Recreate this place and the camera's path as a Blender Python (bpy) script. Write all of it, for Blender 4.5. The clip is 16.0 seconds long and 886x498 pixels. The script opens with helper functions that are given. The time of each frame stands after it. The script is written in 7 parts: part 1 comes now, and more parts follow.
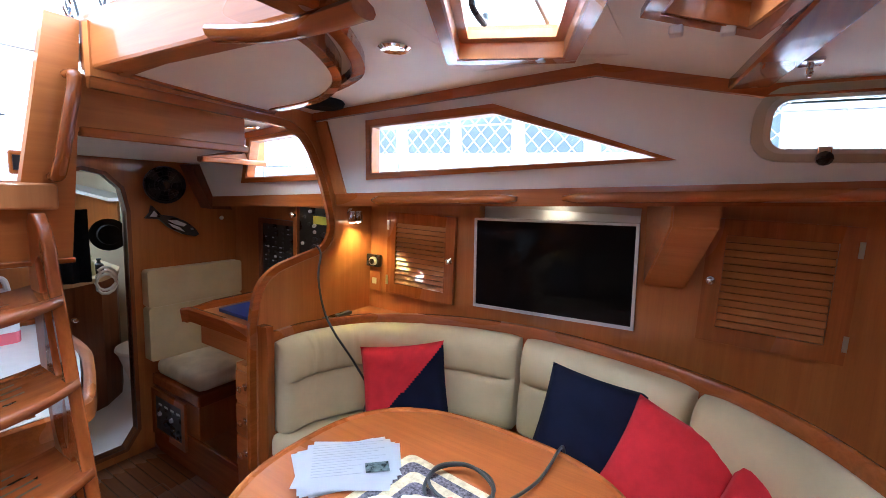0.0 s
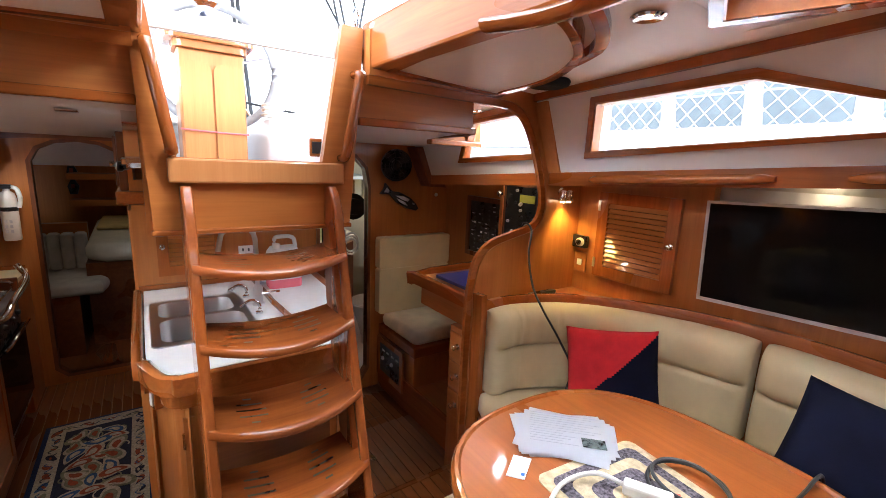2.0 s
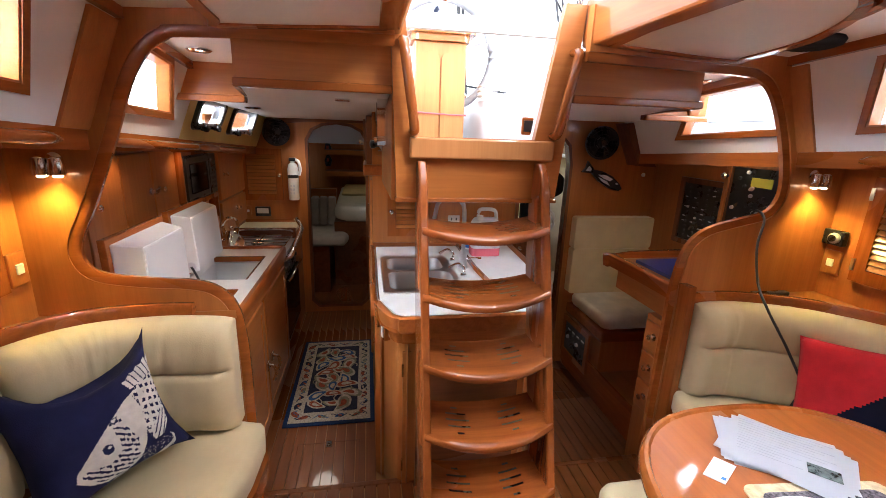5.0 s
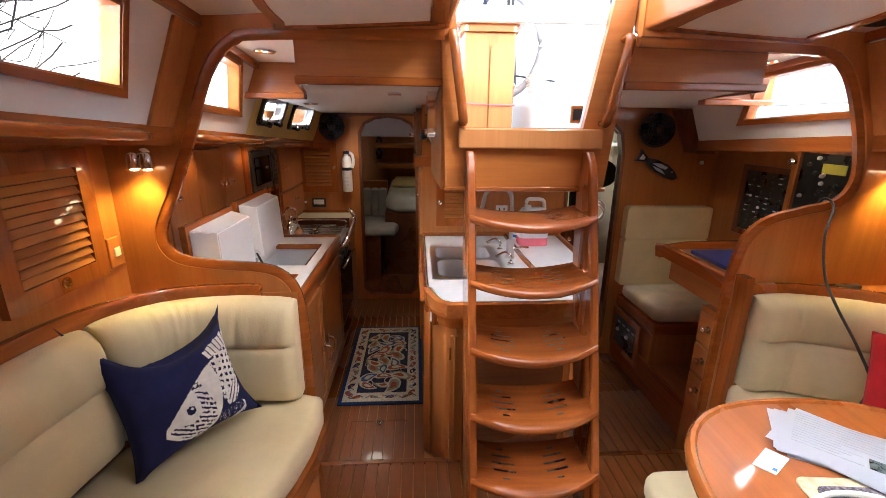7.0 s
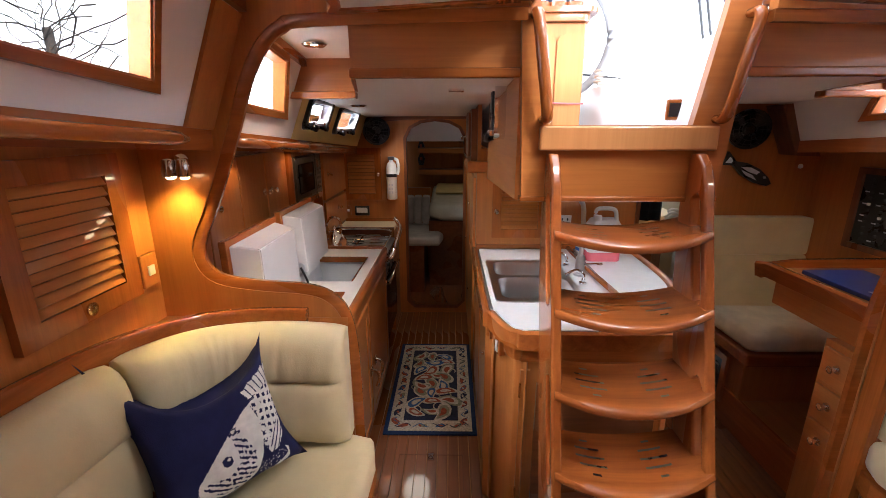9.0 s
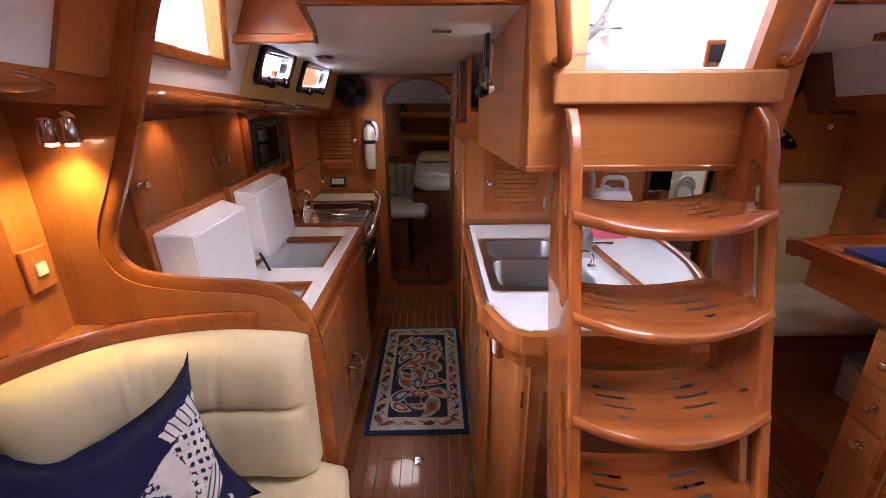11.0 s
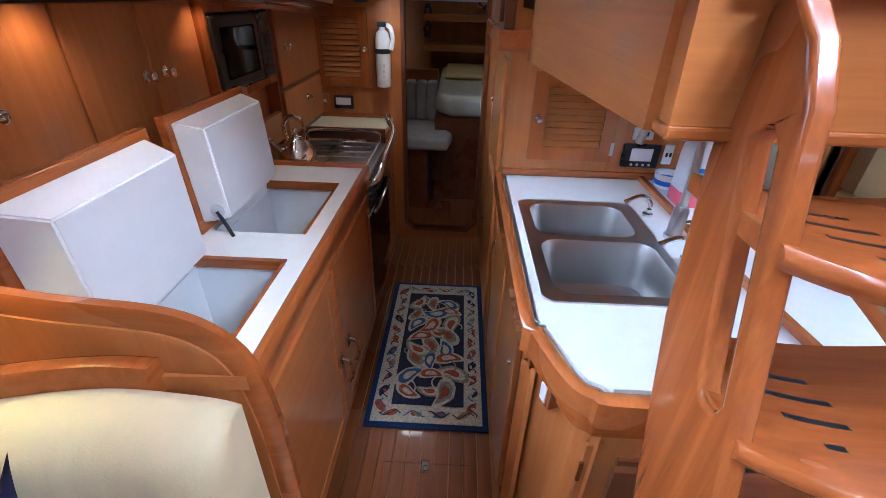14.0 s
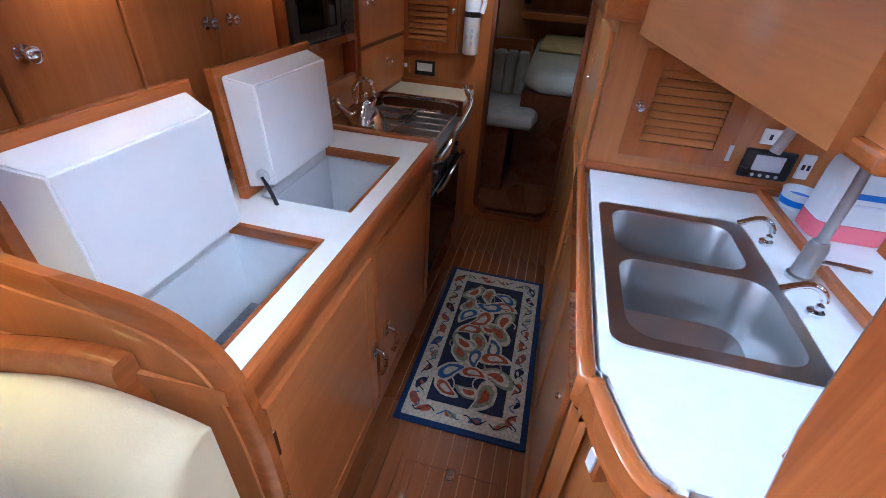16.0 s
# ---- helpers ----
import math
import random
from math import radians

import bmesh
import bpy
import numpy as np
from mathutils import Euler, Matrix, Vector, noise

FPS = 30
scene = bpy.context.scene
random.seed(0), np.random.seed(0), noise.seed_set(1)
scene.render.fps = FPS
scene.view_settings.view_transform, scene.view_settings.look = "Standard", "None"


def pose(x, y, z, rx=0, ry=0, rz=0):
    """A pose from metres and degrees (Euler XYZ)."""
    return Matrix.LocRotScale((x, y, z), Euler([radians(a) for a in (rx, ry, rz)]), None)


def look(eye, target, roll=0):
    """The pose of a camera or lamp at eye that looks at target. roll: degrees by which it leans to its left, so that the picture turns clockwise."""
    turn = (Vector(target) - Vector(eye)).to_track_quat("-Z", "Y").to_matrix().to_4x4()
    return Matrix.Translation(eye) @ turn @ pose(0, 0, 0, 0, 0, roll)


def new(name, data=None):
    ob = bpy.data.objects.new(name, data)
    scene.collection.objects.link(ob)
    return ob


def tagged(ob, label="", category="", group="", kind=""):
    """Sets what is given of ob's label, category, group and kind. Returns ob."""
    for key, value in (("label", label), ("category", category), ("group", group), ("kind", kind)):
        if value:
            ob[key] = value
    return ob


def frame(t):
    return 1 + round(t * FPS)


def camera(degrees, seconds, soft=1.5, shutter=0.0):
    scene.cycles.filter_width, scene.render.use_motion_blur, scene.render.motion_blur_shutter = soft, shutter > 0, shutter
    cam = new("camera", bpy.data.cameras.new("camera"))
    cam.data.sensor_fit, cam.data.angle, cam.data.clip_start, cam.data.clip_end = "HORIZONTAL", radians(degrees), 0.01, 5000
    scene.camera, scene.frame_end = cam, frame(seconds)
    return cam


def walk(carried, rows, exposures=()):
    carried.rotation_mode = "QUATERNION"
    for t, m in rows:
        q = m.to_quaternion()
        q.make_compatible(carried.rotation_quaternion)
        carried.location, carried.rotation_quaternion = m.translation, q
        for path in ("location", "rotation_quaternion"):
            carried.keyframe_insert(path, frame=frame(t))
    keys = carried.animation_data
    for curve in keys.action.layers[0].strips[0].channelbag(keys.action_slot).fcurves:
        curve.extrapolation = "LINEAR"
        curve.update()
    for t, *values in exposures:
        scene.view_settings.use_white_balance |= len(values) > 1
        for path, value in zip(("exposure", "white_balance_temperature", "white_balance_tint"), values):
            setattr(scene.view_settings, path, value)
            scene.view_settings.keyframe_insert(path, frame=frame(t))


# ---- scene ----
cam = camera(91.3, 16.0, 0.6)
PATH = [
    (0, (0.184, 0.274, 1.616), (1.868, 1.318, 1.345), 2.7),
    (0.5, (0.142, 0.258, 1.607), (1.685, 1.49, 1.284), 2.5),
    (1, (0.104, 0.313, 1.605), (1.554, 1.646, 1.258), 2.3),
    (1.5, (0.078, 0.34, 1.601), (1.384, 1.81, 1.236), 2.3),
    (2, (0.055, 0.352, 1.604), (1.177, 1.961, 1.21), 2.5),
    (2.5, (0.047, 0.335, 1.606), (0.954, 2.067, 1.185), 1.9),
    (3, (0.032, 0.33, 1.604), (0.78, 2.131, 1.156), 2.0),
    (3.5, (0.011, 0.325, 1.605), (0.622, 2.17, 1.134), 2.1),
    (4, (-0.01, 0.313, 1.604), (0.481, 2.189, 1.117), 2.2),
    (4.5, (-0.025, 0.307, 1.605), (0.38, 2.199, 1.1), 2.2),
    (7, (-0.033, 0.24, 1.602), (0.086, 2.156, 1.039), 0.7),
    (7.5, (-0.045, 0.253, 1.605), (0.006, 2.172, 1.044), 0.4),
    (8, (-0.07, 0.296, 1.6), (-0.065, 2.219, 1.053), 0.2),
    (8.5, (-0.105, 0.388, 1.592), (-0.131, 2.314, 1.056), 0.1),
    (9, (-0.148, 0.488, 1.578), (-0.183, 2.414, 1.04), -0.1),
    (11.5, (-0.151, 0.88, 1.529), (-0.111, 2.738, 0.788), -0.5),
    (12, (-0.185, 0.988, 1.523), (-0.139, 2.818, 0.718), -0.7),
    (12.5, (-0.223, 1.089, 1.526), (-0.164, 2.9, 0.68), -0.9),
    (13, (-0.232, 1.148, 1.516), (-0.167, 2.933, 0.618), -0.7),
    (13.5, (-0.211, 1.239, 1.502), (-0.16, 2.982, 0.523), 1.2),
    (14, (-0.172, 1.322, 1.497), (-0.223, 3.046, 0.484), 1.6),
    (14.5, (-0.141, 1.362, 1.492), (-0.319, 3.056, 0.444), 1.3),
    (15, (-0.129, 1.398, 1.48), (-0.381, 3.063, 0.4), 0.6),
    (15.5, (-0.154, 1.457, 1.467), (-0.447, 3.099, 0.364), 1.0),
    (16, (-0.147, 1.504, 1.463), (-0.505, 3.118, 0.337), 3.8),
]
EXPOSURES = [(0, 0.66, 4950, 8), (0.6, 0.43, 5500, 10), (2, 0.57, 5800, 12), (3.5, 0.63, 5850, 13), (4.7, 0.61, 5850, 13), (7, 0.73, 5950, 13), (9, 0.56, 5900, 13), (11.5, 0.70, 5550, 27), (12.5, 0.66, 5350, 19), (14.5, 0.88, 4520, 9), (16, 0.90, 4450, 9)]
walk(cam, [(t, look(eye, target, roll)) for t, eye, target, roll in PATH], EXPOSURES)

# ---- world and light ----
world = bpy.data.worlds.new("sky")
scene.world = world
world.use_nodes = True
wn = world.node_tree.nodes
sky = wn.new("ShaderNodeTexSky")
sky.sky_type = "NISHITA"
sky.sun_disc = False
sky.sun_elevation = radians(50)
sky.sun_rotation = radians(120)
sky.air_density, sky.dust_density, sky.ozone_density = 0.6, 10.0, 0.0
world.node_tree.links.new(sky.outputs[0], wn["Background"].inputs[0])
wn["Background"].inputs[1].default_value = 0.11

sun_data = bpy.data.lights.new("sun", "SUN")
sun_data.energy, sun_data.angle, sun_data.color = 0.9, radians(12), (1.0, 0.96, 0.9)
new("sun", sun_data).matrix_world = look((0, 0, 10), (-3.0, 5.2, 0))
SKYLIGHT = (0.93, 0.96, 1.0)
WARM = (1.0, 0.74, 0.16)


def area(name, eye, target, sx, sy, watts, color=SKYLIGHT):
    d = bpy.data.lights.new(name, "AREA")
    d.shape, d.size, d.size_y, d.energy, d.color = "RECTANGLE", sx, sy, watts, color
    ob = new(name, d)
    ob.matrix_world = look(eye, target)
    return ob


def spot(name, eye, target, watts, deg=100, color=WARM, size=0.03):
    d = bpy.data.lights.new(name, "SPOT")
    d.energy, d.spot_size, d.spot_blend, d.color, d.shadow_soft_size = watts, radians(deg), 0.8, color, size
    ob = new(name, d)
    ob.matrix_world = look(eye, target)
    return ob


# area lamps standing in for daylight at the openings
area("light_companionway", (0.40, 1.55, 2.85), (0.40, 1.45, 0.0), 0.8, 1.0, 6)
area("light_cockpit", (0.40, 2.1, 3.0), (0.40, 1.2, 1.3), 0.8, 0.8, 7)
area("light_port", (2.30, 1.0, 2.45), (1.2, 1.0, 1.45), 1.6, 0.50, 31)
area("light_port_aft", (2.25, 2.2, 2.40), (1.0, 2.2, 1.2), 0.8, 0.50, 44)
area("light_starboard", (-1.50, 0.9, 2.45), (-0.3, 0.9, 1.45), 1.6, 0.50, 105)
area("light_starboard_aft", (-1.45, 2.2, 2.40), (0.0, 2.2, 1.1), 0.9, 0.50, 52)
area("light_portlights", (-1.05, 3.1, 1.74), (0.1, 3.1, 1.2), 1.2, 0.16, 9)
area("light_hatch", (1.14, 0.71, 2.65), (1.14, 0.71, 0.0), 0.5, 0.5, 46)
# added fill over the unseen forward hatch, lighting the saloon from forward
area("fill_hatch_fore", (0.40, -0.45, 2.10), (0.40, -0.3, 0.0), 0.5, 0.5, 7)
# fill lamps added under the closed ceilings of heads and aft cabin
area("fill_heads", (1.1, 3.9, 1.7), (1.1, 3.8, 0.0), 0.3, 0.3, 8)
area("fill_aft_cabin", (-0.1, 5.3, 1.72), (-0.2, 5.2, 0.0), 0.4, 0.4, 0.4, (1.0, 0.82, 0.55))
# lamps of the cabin, and one added galley fill
spot("lamp_reading_starboard", (-0.945, 1.735, 1.43), (-1.03, 1.77, 1.0), 7.5, 115)
spot("lamp_reading_port", (1.74, 1.735, 1.43), (1.83, 1.77, 1.0), 7.5, 115)
# the third spot is an added fill with no fixture, brightening the aft galley
for i, (lx, ly, lz) in enumerate(((1.128, 1.04, 1.95), (-0.62, 2.13, 1.850), (-0.45, 3.72, 1.62), (1.37, 2.02, 1.850))):
    spot("lamp_down", (lx, ly, lz), (lx, ly, 0), (5, 8, 6, 7)[i], 140, (1.0, 0.86, 0.66), 0.12 if i == 2 else 0.03)
for ly in (2.25, 2.85, 3.55):
    spot("lamp_locker", (-1.0, ly, 1.47), (-1.06, ly, 1.0), 1.0, 120, (1.0, 0.62, 0.28))
spot("lamp_under_deck", (1.925, 0.82, 1.56), (1.80, 0.82, 1.0), 0.08, 140, (1.0, 0.70, 0.35))


# ---- materials ----
def nodes_of(name):
    m = bpy.data.materials.new(name)
    m.use_nodes = True
    return m, m.node_tree.nodes, m.node_tree.links, m.node_tree.nodes["Principled BSDF"]


def mixer(nd, ln, a, b, fac):
    n = nd.new("ShaderNodeMix")
    n.data_type = "RGBA"
    for i, v in ((6, a), (7, b)):
        if isinstance(v, tuple):
            n.inputs[i].default_value = (*v, 1)
        else:
            ln.new(v, n.inputs[i])
    ln.new(fac, n.inputs[0])
    return n.outputs[2]


def noise_of(nd, ln, scale, stretch=(1, 1, 1), detail=4.0, rough=0.55, lo=0.35, hi=0.65, dist=0.0):
    tc = nd.new("ShaderNodeTexCoord")
    mp = nd.new("ShaderNodeMapping")
    mp.inputs["Scale"].default_value = stretch
    ln.new(tc.outputs["Object"], mp.inputs["Vector"])
    nz = nd.new("ShaderNodeTexNoise")
    nz.inputs["Scale"].default_value = scale
    nz.inputs["Detail"].default_value = detail
    nz.inputs["Roughness"].default_value = rough
    nz.inputs["Distortion"].default_value = dist
    ln.new(mp.outputs[0], nz.inputs["Vector"])
    mr = nd.new("ShaderNodeMapRange")
    mr.inputs[1].default_value, mr.inputs[2].default_value = lo, hi
    ln.new(nz.outputs["Fac"], mr.inputs[0])
    return mr.outputs[0]


def bump_of(nd, ln, bsdf, height, strength, distance=0.002):
    b = nd.new("ShaderNodeBump")
    b.inputs["Strength"].default_value, b.inputs["Distance"].default_value = strength, distance
    ln.new(height, b.inputs["Height"])
    ln.new(b.outputs[0], bsdf.inputs["Normal"])


def wood(name, light, dark, axis="z", rough=0.36, coat=0.6, vary=0.20, pores=0.22):
    m, nd, ln, bs = nodes_of(name)
    k = "xyz".index(axis)
    s = [26.0, 26.0, 26.0]
    s[k] = 1.3
    f = [150.0, 150.0, 150.0]
    f[k] = 5.0
    w = [3.0, 3.0, 3.0]
    w[k] = 0.8
    grain = noise_of(nd, ln, 1.0, tuple(s), 6, 0.6, 0.3, 0.7, 0.6)
    fine = noise_of(nd, ln, 1.0, tuple(f), 3, 0.6, 0.45, 0.75)
    broad = noise_of(nd, ln, 1.0, tuple(w), 2, 0.5, 0.3, 0.7)
    c = mixer(nd, ln, light, dark, grain)
    mid = tuple(v * 0.62 for v in dark)
    pf = nd.new("ShaderNodeMath")
    pf.operation = "MULTIPLY"
    pf.inputs[1].default_value = pores
    ln.new(fine, pf.inputs[0])
    c = mixer(nd, ln, c, mid, pf.outputs[0])
    oi = nd.new("ShaderNodeObjectInfo")
    ad = nd.new("ShaderNodeMath")
    ad.operation = "MULTIPLY_ADD"
    ad.inputs[1].default_value = 0.6
    ln.new(broad, ad.inputs[0])
    rn = nd.new("ShaderNodeMath")
    rn.operation = "MULTIPLY"
    rn.inputs[1].default_value = 0.4
    ln.new(oi.outputs["Random"], rn.inputs[0])
    ln.new(rn.outputs[0], ad.inputs[2])
    hsv = nd.new("ShaderNodeHueSaturation")
    vr = nd.new("ShaderNodeMapRange")
    vr.inputs[3].default_value, vr.inputs[4].default_value = 1 - vary, 1 + vary
    ln.new(ad.outputs[0], vr.inputs[0])
    ln.new(vr.outputs[0], hsv.inputs["Value"])
    ln.new(c, hsv.inputs["Color"])
    ln.new(hsv.outputs[0], bs.inputs["Base Color"])
    rr = nd.new("ShaderNodeMapRange")
    rr.inputs[3].default_value, rr.inputs[4].default_value = rough - 0.06, rough + 0.1
    ln.new(broad, rr.inputs[0])
    ln.new(rr.outputs[0], bs.inputs["Roughness"])
    bs.inputs["Coat Weight"].default_value = coat
    bs.inputs["Coat Roughness"].default_value = 0.06
    bs.inputs["Specular IOR Level"].default_value = 0.3
    bump_of(nd, ln, bs, fine, 0.12, 0.0006)
    return m


def plain(name, col, rough=0.5, metal=0.0, vary=0.08, scale=8.0, bump=0.0, bscale=400.0, coat=0.0, sheen=0.0):
    m, nd, ln, bs = nodes_of(name)
    a = noise_of(nd, ln, scale, detail=5)
    lo = tuple(v * (1 - vary) for v in col)
    hi = tuple(min(1.0, v * (1 + vary)) for v in col)
    ln.new(mixer(nd, ln, lo, hi, a), bs.inputs["Base Color"])
    rr = nd.new("ShaderNodeMapRange")
    rr.inputs[3].default_value, rr.inputs[4].default_value = max(0.02, rough - vary * (0 if metal > 0.9 else 0.3)), min(1, rough + vary * (0 if metal > 0.9 else 0.3))
    ln.new(a, rr.inputs[0])
    ln.new(rr.outputs[0], bs.inputs["Roughness"])
    bs.inputs["Metallic"].default_value = metal
    bs.inputs["Coat Weight"].default_value = coat
    bs.inputs["Sheen Weight"].default_value = sheen
    if rough >= 0.8 or name == "screen_glass":
        bs.inputs["Specular IOR Level"].default_value = 0.12
    if bump:
        bump_of(nd, ln, bs, noise_of(nd, ln, bscale, detail=3, lo=0.2, hi=0.8), bump, 0.001)
    return m


def glow(name, col, strength):
    m, nd, ln, bs = nodes_of(name)
    bs.inputs["Base Color"].default_value = (*col, 1)
    bs.inputs["Emission Color"].default_value = (*col, 1)
    bs.inputs["Emission Strength"].default_value = strength
    return m


def clear(name, tint=(1, 1, 1), rough=0.0):
    m, nd, ln, bs = nodes_of(name)
    bs.inputs["Base Color"].default_value = (*tint, 1)
    bs.inputs["Transmission Weight"].default_value = 1.0
    bs.inputs["Roughness"].default_value = rough
    bs.inputs["IOR"].default_value = 1.2
    return m


TEAK_L, TEAK_D = (0.455, 0.162, 0.036), (0.365, 0.120, 0.024)
wood_z = wood("teak_upright", TEAK_L, TEAK_D, "z")
wood_x = wood("teak_across", TEAK_L, TEAK_D, "x")
wood_y = wood("teak_along", TEAK_L, TEAK_D, "y")
trim_x = wood("teak_trim_across", (0.38, 0.112, 0.021), (0.25, 0.066, 0.011), "x", 0.24, 0.7)
trim_y = wood("teak_trim_along", (0.38, 0.112, 0.021), (0.25, 0.066, 0.011), "y", 0.24, 0.7)
trim_z = wood("teak_trim_upright", (0.38, 0.112, 0.021), (0.25, 0.066, 0.011), "z", 0.24, 0.7)
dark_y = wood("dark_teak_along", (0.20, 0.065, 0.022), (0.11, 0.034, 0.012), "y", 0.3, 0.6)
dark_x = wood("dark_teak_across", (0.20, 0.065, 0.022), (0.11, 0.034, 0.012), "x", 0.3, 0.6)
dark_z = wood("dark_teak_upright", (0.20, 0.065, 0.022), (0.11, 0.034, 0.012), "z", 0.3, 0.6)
plank_m = wood("sole_teak", (0.23, 0.072, 0.016), (0.125, 0.036, 0.009), "y", 0.26, 0.6, 0.3)
holly_m = wood("sole_holly", (0.44, 0.22, 0.075), (0.34, 0.15, 0.05), "y", 0.3, 0.5, 0.12, 0.1)
table_m = wood("table_teak", (0.37, 0.105, 0.020), (0.28, 0.074, 0.013), "y", 0.3, 0.8, 0.15, 0.2)
weathered = wood("cockpit_teak", (0.52, 0.23, 0.075), (0.44, 0.18, 0.055), "z", 0.42, 0.3, 0.12, 0.15)
ladder_z = wood("ladder_teak_upright", (0.32, 0.086, 0.016), (0.20, 0.048, 0.009), "z", 0.24, 0.8)
ladder_x = wood("ladder_teak_across", (0.32, 0.086, 0.016), (0.20, 0.048, 0.009), "x", 0.24, 0.8)
cream = plain("cream_upholstery", (0.60, 0.50, 0.285), 0.55, 0, 0.07, 6, 0.25, 260, 0, 0.15)
grey_fabric = plain("grey_upholstery", (0.42, 0.40, 0.36), 0.8, 0, 0.1, 12, 0.3, 300, 0, 0.2)
liner = plain("headliner_vinyl", (0.74, 0.70, 0.635), 0.55, 0, 0.03, 3, 0.15, 500)
side_liner = plain("cabin_side_vinyl", (0.70, 0.68, 0.66), 0.55, 0, 0.03, 3, 0.25, 350)
laminate = plain("white_laminate", (0.80, 0.80, 0.76), 0.25, 0, 0.02, 20, 0, 0, 0.2)
white_lid = plain("white_fibreglass", (0.80, 0.80, 0.79), 0.22, 0, 0.02, 9, 0.05, 60, 0.4)
bin_grey = plain("grey_bin_floor", (0.20, 0.22, 0.24), 0.35, 0, 0.15, 30)
steel = plain("brushed_steel", (0.53, 0.525, 0.51), 0.30, 1.0, 0.03, 6)
chrome = plain("chrome", (0.80, 0.80, 0.81), 0.09, 1.0, 0.01, 4)
black = plain("black_plastic", (0.012, 0.012, 0.013), 0.3, 0, 0.2, 15)
black_cloth = plain("black_mesh", (0.012, 0.012, 0.012), 0.8, 0, 0.3, 60, 0.5, 800)
screen_m = plain("screen_glass", (0.006, 0.006, 0.007), 0.06, 0, 0.1, 5)
silver = plain("silver_plastic", (0.62, 0.62, 0.64), 0.3, 0.3, 0.03, 10)
white_p = plain("white_plastic", (0.78, 0.77, 0.73), 0.35, 0, 0.03, 14)
red_cloth = plain("red_cotton", (0.52, 0.022, 0.028), 0.85, 0, 0.12, 14, 0.5, 420, 0, 0.04)
navy_cloth = plain("navy_cotton", (0.006, 0.007, 0.019), 0.85, 0, 0.2, 14, 0.5, 420, 0, 0.0)
blue_cloth = plain("indigo_canvas", (0.018, 0.020, 0.066), 0.85, 0, 0.15, 14, 0.5, 420, 0, 0.0)
print_m = plain("printed_white", (0.66, 0.64, 0.58), 0.85, 0, 0.12, 30, 0.4, 420)
paper = plain("paper", (0.74, 0.75, 0.78), 0.6, 0, 0.02, 8)
# the same paper tinted a touch bluer, edge shading put into the colour
paper_shaded = plain("paper_shade", (0.74, 0.75, 0.79), 0.6, 0, 0.02, 8)
ink = plain("grey_ink", (0.60, 0.61, 0.65), 0.7, 0, 0.1, 30)
photo_m = plain("photo_print", (0.10, 0.13, 0.12), 0.4, 0, 0.9, 60)
rubber = plain("black_rubber", (0.03, 0.031, 0.033), 0.5, 0, 0.15, 30)
white_cord = plain("white_cord", (0.66, 0.63, 0.56), 0.45, 0, 0.05, 20)
gelcoat = plain("white_gelcoat", (0.80, 0.80, 0.80), 0.3, 0, 0.02, 4, 0, 0, 0.3)
glass = clear("window_glass")
bottle_m = plain("jug_plastic", (0.66, 0.66, 0.66), 0.35, 0, 0.04, 10)
pink_m = plain("pink_liquid", (0.75, 0.16, 0.20), 0.25, 0, 0.04, 10)
blue_m = plain("blue_label", (0.03, 0.16, 0.55), 0.5, 0, 0.05, 10)
blue_book = plain("blue_cover", (0.025, 0.045, 0.22), 0.45, 0, 0.08, 12)
mat_beige = plain("mat_beige", (0.58, 0.47, 0.29), 0.9, 0, 0.2, 60, 0.7, 300)
mat_grey = plain("mat_grey", (0.13, 0.11, 0.125), 0.9, 0, 0.7, 120, 0.7, 300)
orange_m = plain("orange_paper", (0.75, 0.12, 0.05), 0.5, 0, 0.06, 12)
yellow_lin = plain("yellow_panel", (0.60, 0.47, 0.17), 0.6, 0, 0.05, 5)
heads_cream = plain("heads_cream", (0.60, 0.54, 0.38), 0.4, 0, 0.05, 5)
lamp_glow = glow("lamp_glow", (1.0, 0.78, 0.45), 14.0)
brass = plain("brass", (0.62, 0.44, 0.18), 0.25, 1.0, 0.05, 30)
soap_m = plain("green_soap", (0.45, 0.48, 0.25), 0.3, 0, 0.05, 10)
rug_field = plain("rug_navy", (0.018, 0.022, 0.045), 0.95, 0, 0.3, 90, 0.8, 500)
rug_cream = plain("rug_cream", (0.42, 0.375, 0.29), 0.95, 0, 0.25, 90, 0.8, 500)
rug_rust = plain("rug_rust", (0.26, 0.065, 0.03), 0.95, 0, 0.25, 90, 0.8, 500)
rug_blue = plain("rug_blue", (0.035, 0.09, 0.20), 0.95, 0, 0.25, 90, 0.8, 500)
rug_sage = plain("rug_sage", (0.20, 0.20, 0.13), 0.95, 0, 0.25, 90, 0.8, 500)
rug_edge = plain("rug_border_blue", (0.014, 0.030, 0.085), 0.95, 0, 0.25, 90, 0.8, 500)


# ---- building helpers ----
def origin_of(ob):
    v = Vector((0, 0, 0))
    while ob:
        v = v + ob.location
        ob = ob.parent
    return v


def thing(name, loc, label, category, group="", kind=""):
    ob = new(name)
    ob.location = loc
    ob.empty_display_size = 0.05
    return tagged(ob, label, category, group, kind)


def part(name, bm, material, parent, label=""):
    o = origin_of(parent) if parent else Vector((0, 0, 0))
    bmesh.ops.translate(bm, verts=bm.verts, vec=-o)
    bmesh.ops.recalc_face_normals(bm, faces=bm.faces)
    me = bpy.data.meshes.new(name)
    bm.to_mesh(me)
    bm.free()
    me.materials.append(material)
    ob = new(name, me)
    ob.parent = parent
    if label:
        ob["label"] = label
    return ob


